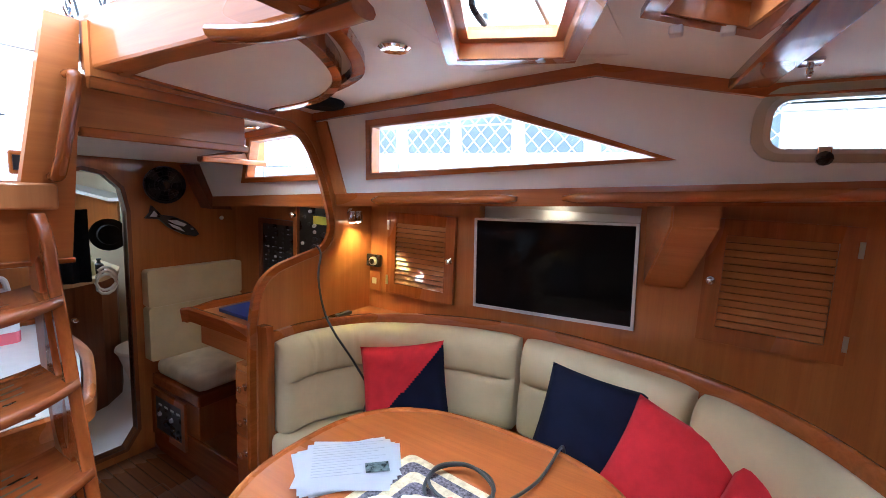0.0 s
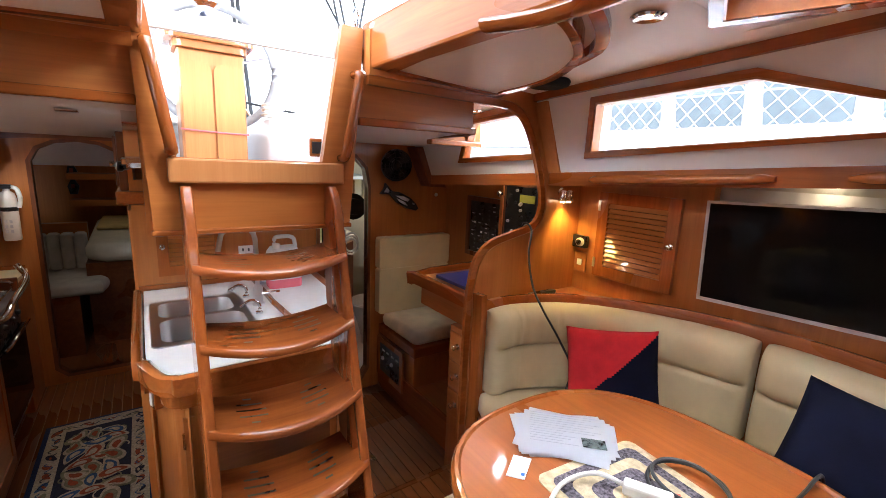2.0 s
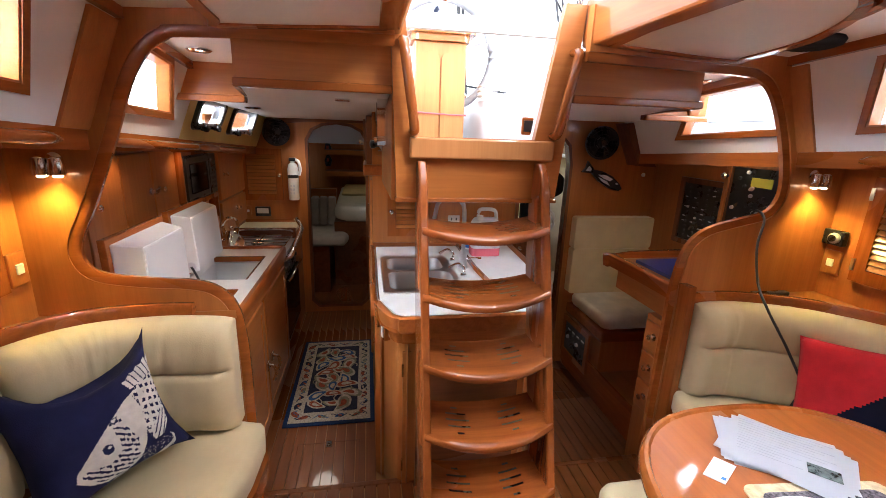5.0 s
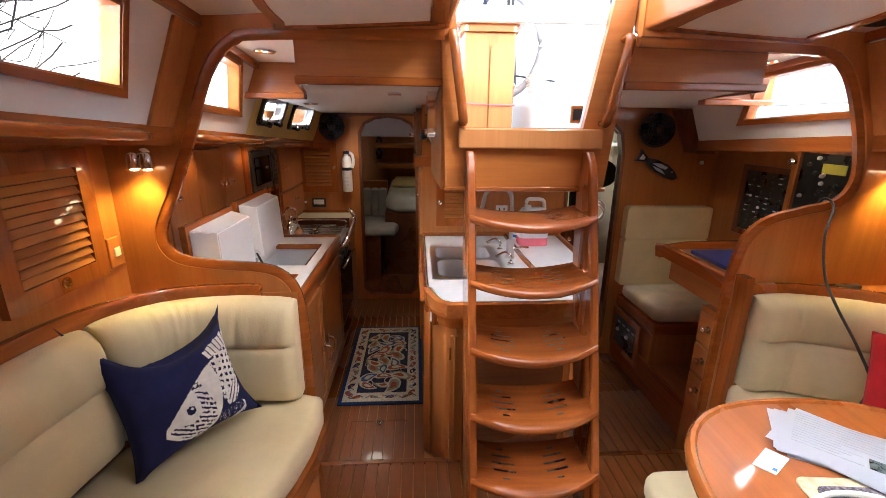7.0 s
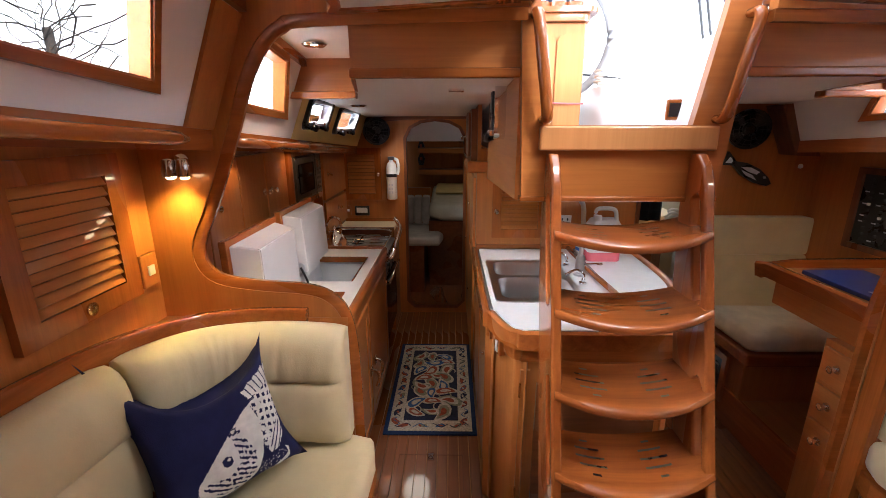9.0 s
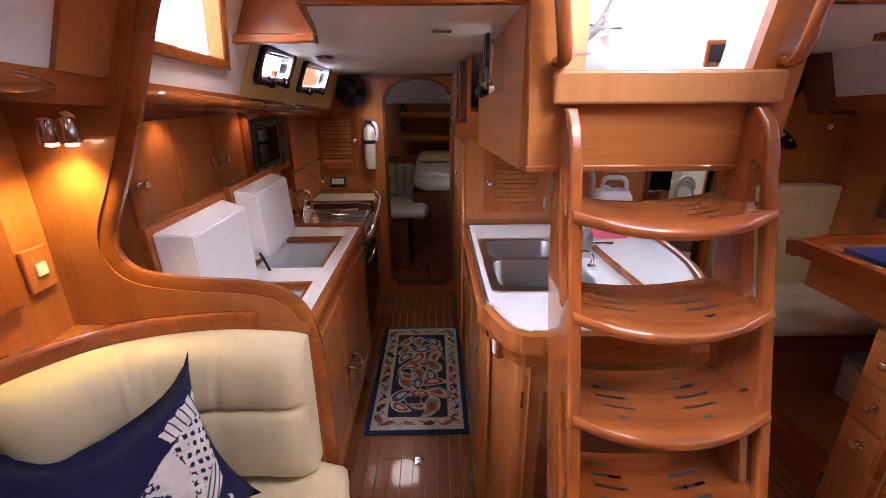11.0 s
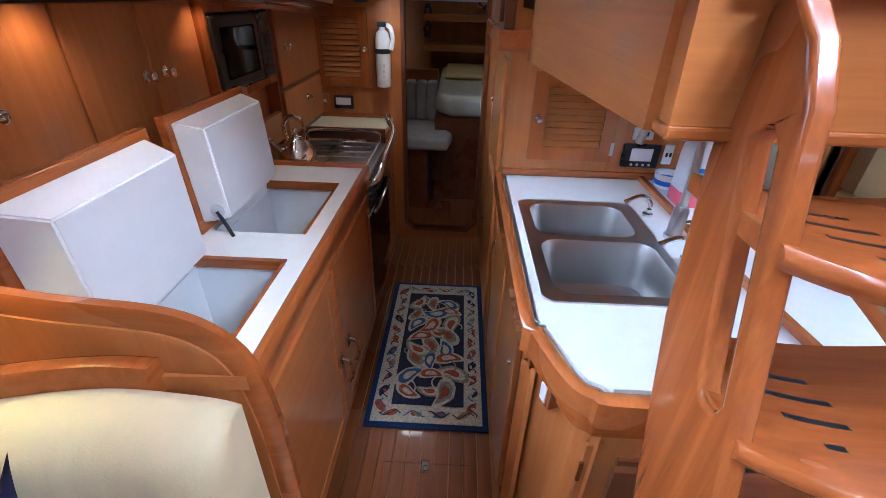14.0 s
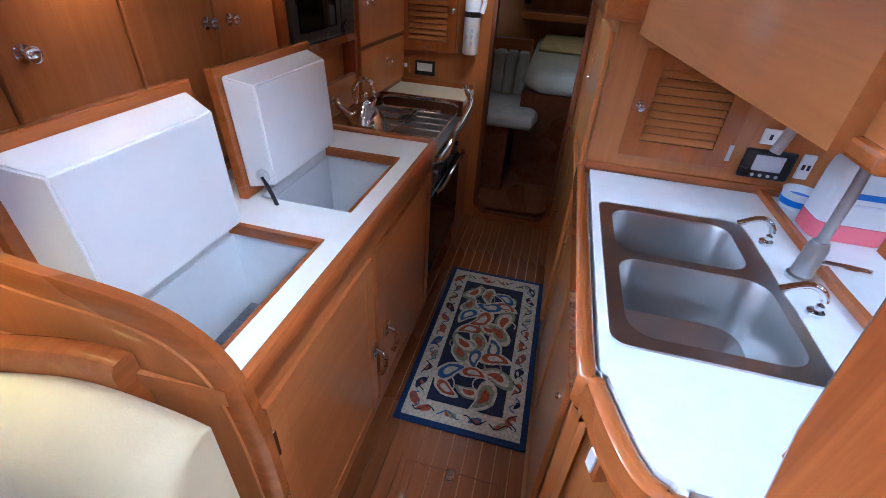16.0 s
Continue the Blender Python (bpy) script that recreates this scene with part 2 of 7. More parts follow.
def solo(name, bm, material, label, category, group="", kind=""):
    vs = [v.co for v in bm.verts]
    base = Vector((sum(v.x for v in vs) / len(vs), sum(v.y for v in vs) / len(vs), min(v.z for v in vs)))
    bmesh.ops.translate(bm, verts=bm.verts, vec=-base)
    ob = part(name, bm, material, None)
    ob.location = base
    return tagged(ob, label, category, group, kind)


def smooth(ob, angle=40):
    me = ob.data
    for p in me.polygons:
        p.use_smooth = True
    b = bmesh.new()
    b.from_mesh(me)
    lim = radians(angle)
    for e in b.edges:
        e.smooth = len(e.link_faces) == 2 and e.calc_face_angle(0) < lim
    b.to_mesh(me)
    b.free()
    return ob


def box(x0, x1, y0, y1, z0, z1, bevel=0.0, bm=None, seg=2):
    one = bmesh.new()
    bmesh.ops.create_cube(one, size=1.0)
    for v in one.verts:
        v.co = Vector((x0 + (v.co.x + 0.5) * (x1 - x0), y0 + (v.co.y + 0.5) * (y1 - y0), z0 + (v.co.z + 0.5) * (z1 - z0)))
    if bevel:
        bmesh.ops.bevel(one, geom=list(one.edges), offset=bevel, segments=seg, affect="EDGES", profile=0.5)
    if bm is None:
        return one
    merge(bm, one)
    return bm


def merge(bm, other):
    me = bpy.data.meshes.new("tmp")
    other.to_mesh(me)
    other.free()
    bm.from_mesh(me)
    bpy.data.meshes.remove(me)
    return bm


def at_x(u, v, d):
    return Vector((d, u, v))


def at_y(u, v, d):
    return Vector((u, d, v))


def at_z(u, v, d):
    return Vector((u, v, d))


def plate(outer, holes, place, a, b, bm=None):
    """A plate with holes: outlines in the plate's own plane, from depth a to depth b."""
    from mathutils import geometry
    bm = bm or bmesh.new()
    loops = [outer, *holes]
    flat = [p for lp in loops for p in lp]
    tris = geometry.tessellate_polygon([[Vector((u, v, 0)) for u, v in lp] for lp in loops])
    va = [bm.verts.new(place(u, v, a)) for u, v in flat]
    vb = [bm.verts.new(place(u, v, b)) for u, v in flat]
    for t in tris:
        try:
            bm.faces.new([va[i] for i in t])
            bm.faces.new([vb[i] for i in reversed(t)])
        except ValueError:
            pass
    k = 0
    for lp in loops:
        n = len(lp)
        for i in range(n):
            j = (i + 1) % n
            bm.faces.new([va[k + i], va[k + j], vb[k + j], vb[k + i]])
        k += n
    return bm


def rounded(u0, u1, v0, v1, r, n=5):
    pts = []
    for cu, cv, a0 in ((u1 - r, v1 - r, 0), (u0 + r, v1 - r, 90), (u0 + r, v0 + r, 180), (u1 - r, v0 + r, 270)):
        for i in range(n + 1):
            a = radians(a0 + 90 * i / n)
            pts.append((cu + r * math.cos(a), cv + r * math.sin(a)))
    return pts


def smooth_line(pts, n=6):
    """A Catmull-Rom line through the points."""
    p = [Vector(q) for q in pts]
    p = [p[0] * 2 - p[1], *p, p[-1] * 2 - p[-2]]
    out = []
    for i in range(1, len(p) - 2):
        for k in range(n):
            t = k / n
            a, b, c, d = p[i - 1], p[i], p[i + 1], p[i + 2]
            out.append(0.5 * (2 * b + (c - a) * t + (2 * a - 5 * b + 4 * c - d) * t * t + (3 * b - a - 3 * c + d) * t ** 3))
    out.append(p[-2])
    return out


def sweep(path, profile, bm=None, closed=False, caps=True, up=(0, 0, 1)):
    """Carries a closed profile of (out, up) along a path; 'out' lies to the right of the way."""
    bm = bm or bmesh.new()
    path = [Vector(q) for q in path]
    rings = []
    n = len(path)
    upv = Vector(up)
    for i, q in enumerate(path):
        if closed:
            d = path[(i + 1) % n] - path[i - 1]
        else:
            d = path[min(i + 1, n - 1)] - path[max(i - 1, 0)]
        d.normalize()
        right = d.cross(upv)
        if right.length < 1e-4:
            right = Vector((1, 0, 0))
        right.normalize()
        u2 = right.cross(d)
        rings.append([bm.verts.new(q + right * a + u2 * b) for a, b in profile])
    m = len(profile)
    for i in range(n if closed else n - 1):
        for k in range(m):
            j, l = (i + 1) % n, (k + 1) % m
            bm.faces.new([rings[i][k], rings[i][l], rings[j][l], rings[j][k]])
    if caps and not closed:
        bm.faces.new(rings[0])
        bm.faces.new(list(reversed(rings[-1])))
    return bm


def circle(r, n=10, sx=1.0, sy=1.0):
    return [(r * sx * math.cos(2 * math.pi * i / n), r * sy * math.sin(2 * math.pi * i / n)) for i in range(n)]


def tube(pts, r, n=8, bm=None, closed=False):
    return sweep(pts, circle(r, n), bm, closed)


def revolve(profile, loc, axis=(0, 0, 1), n=20, bm=None):
    """Turns (radius, height) round an axis through loc."""
    bm = bm or bmesh.new()
    q = Vector(axis).to_track_quat("Z", "Y")
    rings = []
    for r, h in profile:
        rings.append([bm.verts.new(Vector(loc) + q @ Vector((r * math.cos(2 * math.pi * i / n), r * math.sin(2 * math.pi * i / n), h))) for i in range(n)])
    for a, b in zip(rings, rings[1:]):
        for i in range(n):
            bm.faces.new([a[i], a[(i + 1) % n], b[(i + 1) % n], b[i]])
    bm.faces.new(list(reversed(rings[0])))
    bm.faces.new(rings[-1])
    return bm


def pillow_point(a, b, side, size, thick, pinch, lift=0.0, ear=0.0):
    """A place on a square pillow: a and b run from -1 to 1 over its face."""
    k = 1 - pinch * (1 - b * b) * abs(a) ** 2.5 * 0.35
    l = 1 - pinch * (1 - a * a) * abs(b) ** 2.5 * (0.4 if b < 0 else 1.3 * pinch + 0.35)
    h = ((1 - a ** 4) * (1 - b ** 4)) ** 0.55
    h *= 1 - 0.5 * pinch * math.exp(-((a + 0.1) / 0.35) ** 2) * max(0.0, b) ** 2
    w = 0.06 * math.sin(5 * a + 2 * b) * math.sin(4 * b - a)
    return Vector((a * k * size / 2, side * (thick / 2 * h * (1 + w) + lift), b * l * size / 2 + ear * max(0.0, -a) ** 1.6 * ((b + 1) / 2) ** 1.5))


def pillow(size, thick, pinch=0.12, n=18, ear=0.0):
    """A square cushion in its own x (width) and z (height), with pinched corners."""
    bm = bmesh.new()
    grid = {}
    for side in (1, -1):
        for i in range(n + 1):
            for j in range(n + 1):
                if (i in (0, n) or j in (0, n)) and side < 0:
                    grid[(side, i, j)] = grid[(1, i, j)]
                    continue
                grid[(side, i, j)] = bm.verts.new(pillow_point(2 * i / n - 1, 2 * j / n - 1, side, size, thick, pinch, 0.0, ear))
    for side in (1, -1):
        for i in range(n):
            for j in range(n):
                q = [grid[(side, i, j)], grid[(side, i + 1, j)], grid[(side, i + 1, j + 1)], grid[(side, i, j + 1)]]
                if len(set(q)) == 4:
                    bm.faces.new(q if side < 0 else list(reversed(q)))
    return bm


def louvre_door(name, place, u0, u1, v0, v1, d, out, label, slats, knob_u=None, mats=None, margin=0.05, group="louvred locker doors"):
    """A framed door with slanted slats. place maps (u, v, depth); out is +1 or -1, the way that depth grows into the cabin."""
    fm, sm = mats or (trim_z, wood_y)
    base = place((u0 + u1) / 2, v0, d)
    t = thing(name, base, label, "locker door", group)
    part("door_frame", plate([(u0, v0), (u1, v0), (u1, v1), (u0, v1)], [[(u0 + margin, v0 + margin), (u0 + margin, v1 - margin), (u1 - margin, v1 - margin), (u1 - margin, v0 + margin)]], place, d, d + out * 0.022), fm, t)
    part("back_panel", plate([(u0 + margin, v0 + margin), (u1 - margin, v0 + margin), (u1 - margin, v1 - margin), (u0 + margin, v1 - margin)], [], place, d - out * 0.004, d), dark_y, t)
    h = (v1 - v0 - 2 * margin) / slats
    for i in range(slats):
        v = v0 + margin + h * i
        bm = bmesh.new()
        ua, ub = u0 + margin + 0.001, u1 - margin - 0.001
        prof = [(v + 0.001, d + out * 0.017), (v + 0.004, d + out * 0.0215), (v + h * 0.93, d + out * 0.010), (v + h * 0.93 - 0.004, d + out * 0.005)]
        ra = [bm.verts.new(place(ua, vv, dd)) for vv, dd in prof]
        rb = [bm.verts.new(place(ub, vv, dd)) for vv, dd in prof]
        for k in range(4):
            bm.faces.new([ra[k], ra[(k + 1) % 4], rb[(k + 1) % 4], rb[k]])
        bm.faces.new(ra)
        bm.faces.new(list(reversed(rb)))
        part("slat", bm, sm, t)
    if knob_u is not None:
        far = u1 - 0.004 if abs(knob_u - u0) < abs(knob_u - u1) else u0 + 0.004
        for f in (0.16, 0.84):
            v = v0 + (v1 - v0) * f
            part("hinge", plate([(far - 0.006, v - 0.024), (far + 0.006, v - 0.024), (far + 0.006, v + 0.024), (far - 0.006, v + 0.024)], [], place, d + out * 0.0222, d + out * 0.026), steel, t, "narrow steel hinge")
        c = place(knob_u, (v0 + v1) / 2, d + out * 0.02)
        n = place(knob_u, (v0 + v1) / 2, d + out * 1.02) - c
        smooth(part("knob", revolve([(0.013, 0), (0.013, 0.004), (0.006, 0.006), (0.006, 0.016), (0.012, 0.02), (0.012, 0.027), (0.008, 0.03)], c, n, 14), chrome, t, "small chrome push knob"))
    return t


def knob_at(c, n, parent):
    return smooth(part("knob", revolve([(0.016, 0), (0.016, 0.004), (0.007, 0.006), (0.007, 0.018), (0.013, 0.022), (0.014, 0.03), (0.009, 0.034)], c, n, 14), chrome, parent, "chrome knob"))

# ---- the boat's shell ----
CX, WP, WS = 0.41, 1.90, -1.08
SOLE = 0.10      # saloon sole, one step above the galley's


def x_port(z):
    return 1.66 - 0.40 * (z - 1.55)


def x_star(z):
    return -0.86 + 0.40 * (z - 1.55)


def ledge_z(y):
    return 1.555 + 0.06 * (1.75 - y)


def edge_z(y):
    if y > 1.81:
        return 1.888 - 0.084 * (y - 1.815)
    if y >= 0.6:
        return 1.978 - 0.06 * (y - 0.6)
    if y >= 0.2:
        return 1.978 - 0.20 * (0.6 - y)
    return 1.898


def roof_z(x, y):
    return edge_z(y) + 0.055 * (1 - ((x - CX) / 1.13) ** 2)


def port_side(u, v, d):
    return Vector((x_port(v) + d, u, v))


def star_side(u, v, d):
    return Vector((x_star(v) - d, u, v))


def structure(name, bm, material, label="", category=""):
    return tagged(part(name, bm, material, None), label, category, "", "structure")


# soles with planks laid on at the end of the file
structure("floor_base", box(-1.1, 1.92, -1.2, 1.90, SOLE - 0.08, SOLE - 0.012), holly_m, "pale holly seams under the saloon sole", "floor")
structure("floor_base_aft", box(-1.1, 1.92, 1.90, 4.1, -0.06, -0.012), holly_m, "pale holly seams under the galley sole", "floor")

# hull sides
bm = plate([(-1.2, 0), (4.05, 0), (4.05, ledge_z(4.05)), (-1.2, ledge_z(-1.2))], [[(0.50, 1.13), (0.50, 1.582), (1.155, 1.582), (1.155, 1.13)]], at_x, WP, WP + 0.05)
structure("wall_port", bm, wood_z, "varnished teak hull side panelling", "wall")
bm = box(WP + 0.11, WP + 0.13, 0.46, 1.18, 1.04, 1.58)
box(WP + 0.0505, WP + 0.11, 0.46, 0.475, 1.04, 1.58, 0, bm)
box(WP + 0.0505, WP + 0.11, 1.17, 1.185, 1.04, 1.58, 0, bm)
box(WP + 0.0505, WP + 0.11, 0.475, 1.17, 1.04, 1.06, 0, bm)
structure("alcove_ceiling", plate([(WP + 0.0505, 1.5815), (WP + 0.105, 1.525), (WP + 0.109, 1.60), (WP + 0.0505, 1.60)], [], at_y, 0.4755, 1.1695), liner, "cream headliner over the television recess", "ceiling")
structure("alcove", bm, wood_z, "teak recess behind the television", "wall")
structure("wall_starboard", plate([(-1.2, 0), (4.05, 0), (4.05, ledge_z(4.05)), (-1.2, ledge_z(-1.2))], [], at_x, WS - 0.05, WS), wood_z, "varnished teak hull side panelling", "wall")
structure("wall_fore", plate([(-1.12, 0), (1.94, 0), (1.94, 2.1), (-1.12, 2.1)], [], at_y, -1.25, -1.2), wood_z, "teak bulkhead forward", "wall")

# cabin sides with their windows
WIN_P = [(1.535, 1.666), (0.425, 1.734), (0.93, 1.880), (1.475, 1.853)]
WIN_P2 = [(2.44, 1.625), (1.86, 1.655), (1.87, 1.845), (2.28, 1.815)]
WIN_S = [(0.40, 1.738), (1.485, 1.676), (1.425, 1.862), (0.90, 1.888)]
WIN_S2 = [(1.87, 1.655), (2.30, 1.635), (2.17, 1.815), (1.88, 1.845)]


def grown(poly, k):
    """The outline moved outward by k."""
    c = Vector((sum(p[0] for p in poly) / len(poly), sum(p[1] for p in poly) / len(poly)))
    n = len(poly)
    sgn = 1 if sum(poly[i][0] * poly[(i + 1) % n][1] - poly[(i + 1) % n][0] * poly[i][1] for i in range(n)) > 0 else -1
    out = []
    for i in range(n):
        p, a, b = Vector(poly[i]), Vector(poly[i - 1]), Vector(poly[(i + 1) % n])
        d1, d2 = (p - a).normalized(), (b - p).normalized()
        n1, n2 = Vector((d1.y, -d1.x)) * sgn, Vector((d2.y, -d2.x)) * sgn
        m = (n1 + n2)
        m = m / max(0.35, m.length_squared) * 2 * k
        out.append((p.x + m.x, p.y + m.y))
    return out


def side_outline(y0, y1):
    pts = [(y0, ledge_z(y0)), (y1, ledge_z(y1))]
    ys = [y1, 2.42, 2.38, 1.83, 1.80, 0.6, 0.2, y0]
    return pts + [(y, edge_z(y) + 0.02 if y < 2.4 else 1.76) for y in ys]


PL_P = rounded(-0.32, 0.18, 1.755, 1.865, 0.035)
bm = plate(side_outline(-1.2, 2.95), [WIN_P, WIN_P2, PL_P], port_side, 0.0, 0.035)
structure("cabin_side_port", bm, side_liner, "off-white vinyl cabin side", "wall")
PL_S = [rounded(2.60, 2.93, 1.602, 1.692, 0.025), rounded(3.17, 3.66, 1.572, 1.675, 0.025)]
bm = plate(side_outline(-1.2, 4.05), [WIN_S, WIN_S2, *PL_S], star_side, 0.0, 0.035)
structure("cabin_side_starboard", bm, side_liner, "off-white vinyl cabin side", "wall")


def cabin_window(name, poly, place, label, group="cabin side windows"):
    c = place(sum(p[0] for p in poly) / len(poly), min(p[1] for p in poly), 0)
    t = thing(name, c, label, "window", group, "structure")
    part("window_frame", plate(grown(poly, 0.022), [poly], place, -0.014, -0.0005), trim_y, t)
    part("reveal", plate(grown(poly, 0.004), [grown(poly, -0.006)], place, -0.010, 0.040), wood_y, t, "pale varnished window reveal")
    p = part("pane", plate(grown(poly, 0.003), [], place, 0.026, 0.032), glass, t)
    p.visible_shadow = False
    return t


cabin_window("window_1", WIN_P, port_side, "long pointed saloon window in a teak frame")
cabin_window("window_2", WIN_P2, port_side, "small trapezoid window in a teak frame")
cabin_window("window_3", WIN_S, star_side, "long pointed saloon window in a teak frame")
cabin_window("window_4", WIN_S2, star_side, "small trapezoid window in a teak frame")


def portlight(name, u0, u1, v0, v1, r, place, label, group="opening portlights", rim=None, seal=None, deep=0.022):
    t = thing(name, place((u0 + u1) / 2, v0, 0), label, "portlight", group)
    inner = rounded(u0, u1, v0, v1, r)
    mid = rounded(u0 - 0.016, u1 + 0.016, v0 - 0.012, v1 + 0.012, r + 0.012)
    outer = rounded(u0 - 0.04, u1 + 0.04, v0 - 0.03, v1 + 0.03, r + 0.03)
    smooth(part("frame", plate(outer, [mid], place, -deep, -0.0005), rim or chrome, t, "portlight rim"))
    smooth(part("gasket", plate(grown(mid, -0.0005), [inner], place, 0.004 - deep, 0.04), seal or black, t))
    g = part("pane", plate(grown(inner, -0.0005), [], place, 0.0, 0.006), glass, t)
    g.visible_shadow = False
    for f in (0.22, 0.78):
        c = place(u0 + (u1 - u0) * f, v0 - 0.024, -deep - 0.006)
        smooth(part("wing_nut", revolve([(0.010, -0.012), (0.012, 0), (0.017, 0.006), (0.017, 0.02), (0.008, 0.026)], c, place(0, 0, -1) - place(0, 0, 0), 12), black, t))
        part("hinge_lug", box(c.x - 0.008, c.x + 0.008, c.y - 0.014, c.y + 0.014, c.z + 0.006, c.z + 0.03, 0.003), chrome, t)
    return t


portlight("portlight", -0.32, 0.18, 1.755, 1.865, 0.035, port_side, "rectangular steel opening portlight with black dogs", rim=steel, seal=silver)
portlight("portlight", 2.60, 2.93, 1.602, 1.692, 0.025, star_side, "small black-rimmed opening portlight with bright steel seal", rim=black, seal=silver)
portlight("portlight", 3.17, 3.66, 1.572, 1.675, 0.025, star_side, "small black-rimmed opening portlight with bright steel seal", rim=black, seal=silver)
structure("side_panel", plate([(2.48, ledge_z(2.48) + 0.01), (4.04, ledge_z(4.04) + 0.01), (4.04, 1.715), (2.48, 1.735)],
          [rounded(2.56, 2.97, 1.572, 1.7185, 0.03), rounded(3.13, 3.70, 1.542, 1.70, 0.03)], star_side, -0.004, -0.0008), yellow_lin, "pale yellow panel between portlights", "panel")

# side decks seen from below, with their fascia boards
for sgn, xw, xf, nm in ((1, WP, x_port, "port"), (-1, WS, x_star, "starboard")):
    y1 = 2.95 if sgn > 0 else 4.05
    bm = bmesh.new()
    for a, b in ((-1.2, 1.784), (1.822, y1)):
        q = []
        for y in (a, b):
            z = ledge_z(y)
            xi = xf(z)
            q.append([bm.verts.new((xi, y, z - 0.012)), bm.verts.new((xw, y, z - 0.012)), bm.verts.new((xw, y, z)), bm.verts.new((xi, y, z))])
        for k in range(4):
            bm.faces.new([q[0][k], q[0][(k + 1) % 4], q[1][(k + 1) % 4], q[1][k]])
        bm.faces.new(q[0])
        bm.faces.new(q[1])
    structure("deck_underside_" + nm, bm, liner, "cream headliner under the side deck", "ceiling")
    for a, b in ((-1.2, 1.784), (1.822, y1)):
        pth = [(xf(ledge_z(y)) - sgn * 0.002, y, ledge_z(y)) for y in (a, b)]
        structure("fascia_" + nm, sweep(pth, [(-0.010, -0.038), (0.010, -0.038), (0.010, 0.022), (-0.010, 0.022)]), trim_y, "teak fascia under the cabin side", "trim")
        pt2 = [(xf(edge_z(y)) - sgn * 0.004, y, edge_z(y) + 0.003) for y in ([a, 0.2, 0.6, b] if a < 0 else [a, min(b, 2.36)])]
        structure("cornice_" + nm, sweep(pt2, [(-0.010, -0.028), (0.010, -0.028), (0.010, 0.022), (-0.010, 0.022)]), trim_y, "dark teak strip along the roof edge", "trim")

# roof
ROOF_HOLES = [(0.07, 0.74, 0.95, 1.87), (0.912, 1.386, 0.498, 0.934), (0.940, 1.180, 0.185, 0.415), (0.14, 0.68, -0.75, -0.2)]
xs = sorted({-0.84, -0.6, -0.44, -0.2, 1.24, 1.45, 1.64, *[h[0] for h in ROOF_HOLES], *[h[1] for h in ROOF_HOLES], 0.9})
ys = sorted({-1.22, -0.9, 0.2, 0.6, 1.2, 1.5, 1.80, 1.885, *[h[2] for h in ROOF_HOLES], *[h[3] for h in ROOF_HOLES]})
bm = bmesh.new()
cache = {}


def roof_v(i, j, up):
    if (i, j, up) not in cache:
        x, y = xs[i], ys[j]
        cache[(i, j, up)] = bm.verts.new((x, y, roof_z(min(max(x, -0.72), 1.54), y) + up * 0.05))
    return cache[(i, j, up)]


cells = set()
for i in range(len(xs) - 1):
    for j in range(len(ys) - 1):
        mx, my = (xs[i] + xs[i + 1]) / 2, (ys[j] + ys[j + 1]) / 2
        if any(a < mx < b and c < my < d for a, b, c, d in ROOF_HOLES):
            continue
        if my > 1.80 and (mx < -0.44 or mx > 1.24):
            continue
        cells.add((i, j))
for i, j in cells:
    bm.faces.new([roof_v(i, j, 0), roof_v(i, j + 1, 0), roof_v(i + 1, j + 1, 0), roof_v(i + 1, j, 0)])
    bm.faces.new([roof_v(i, j, 1), roof_v(i + 1, j, 1), roof_v(i + 1, j + 1, 1), roof_v(i, j + 1, 1)])
    for di, dj, e in ((-1, 0, ((0, 0), (0, 1))), (1, 0, ((1, 0), (1, 1))), (0, -1, ((0, 0), (1, 0))), (0, 1, ((0, 1), (1, 1)))):
        if (i + di, j + dj) not in cells:
            (a, b), (c, d) = e
            bm.faces.new([roof_v(i + a, j + b, 0), roof_v(i + c, j + d, 0), roof_v(i + c, j + d, 1), roof_v(i + a, j + b, 1)])
structure("ceiling", bm, liner, "cream vinyl headliner of the coachroof", "ceiling")

# slightly lower roof aft of the main bulkhead
for nm, xa, xb in (("starboard", -0.84, -0.43), ("port", 1.23, 1.66)):
    bm = bmesh.new()
    q = [[bm.verts.new((x, y, z + up)) for x, y, z in ((xa, 1.815, 1.892), (xb, 1.815, 1.892), (xb, 2.39, 1.845), (xa, 2.39, 1.845))] for up in (0, 0.03)]
    bm.faces.new(q[0])
    bm.faces.new(q[1])
    for k in range(4):
        bm.faces.new([q[0][k], q[0][(k + 1) % 4], q[1][(k + 1) % 4], q[1][k]])
    structure("ceiling_aft_" + nm, bm, liner, "cream headliner aft of the main bulkhead", "ceiling")

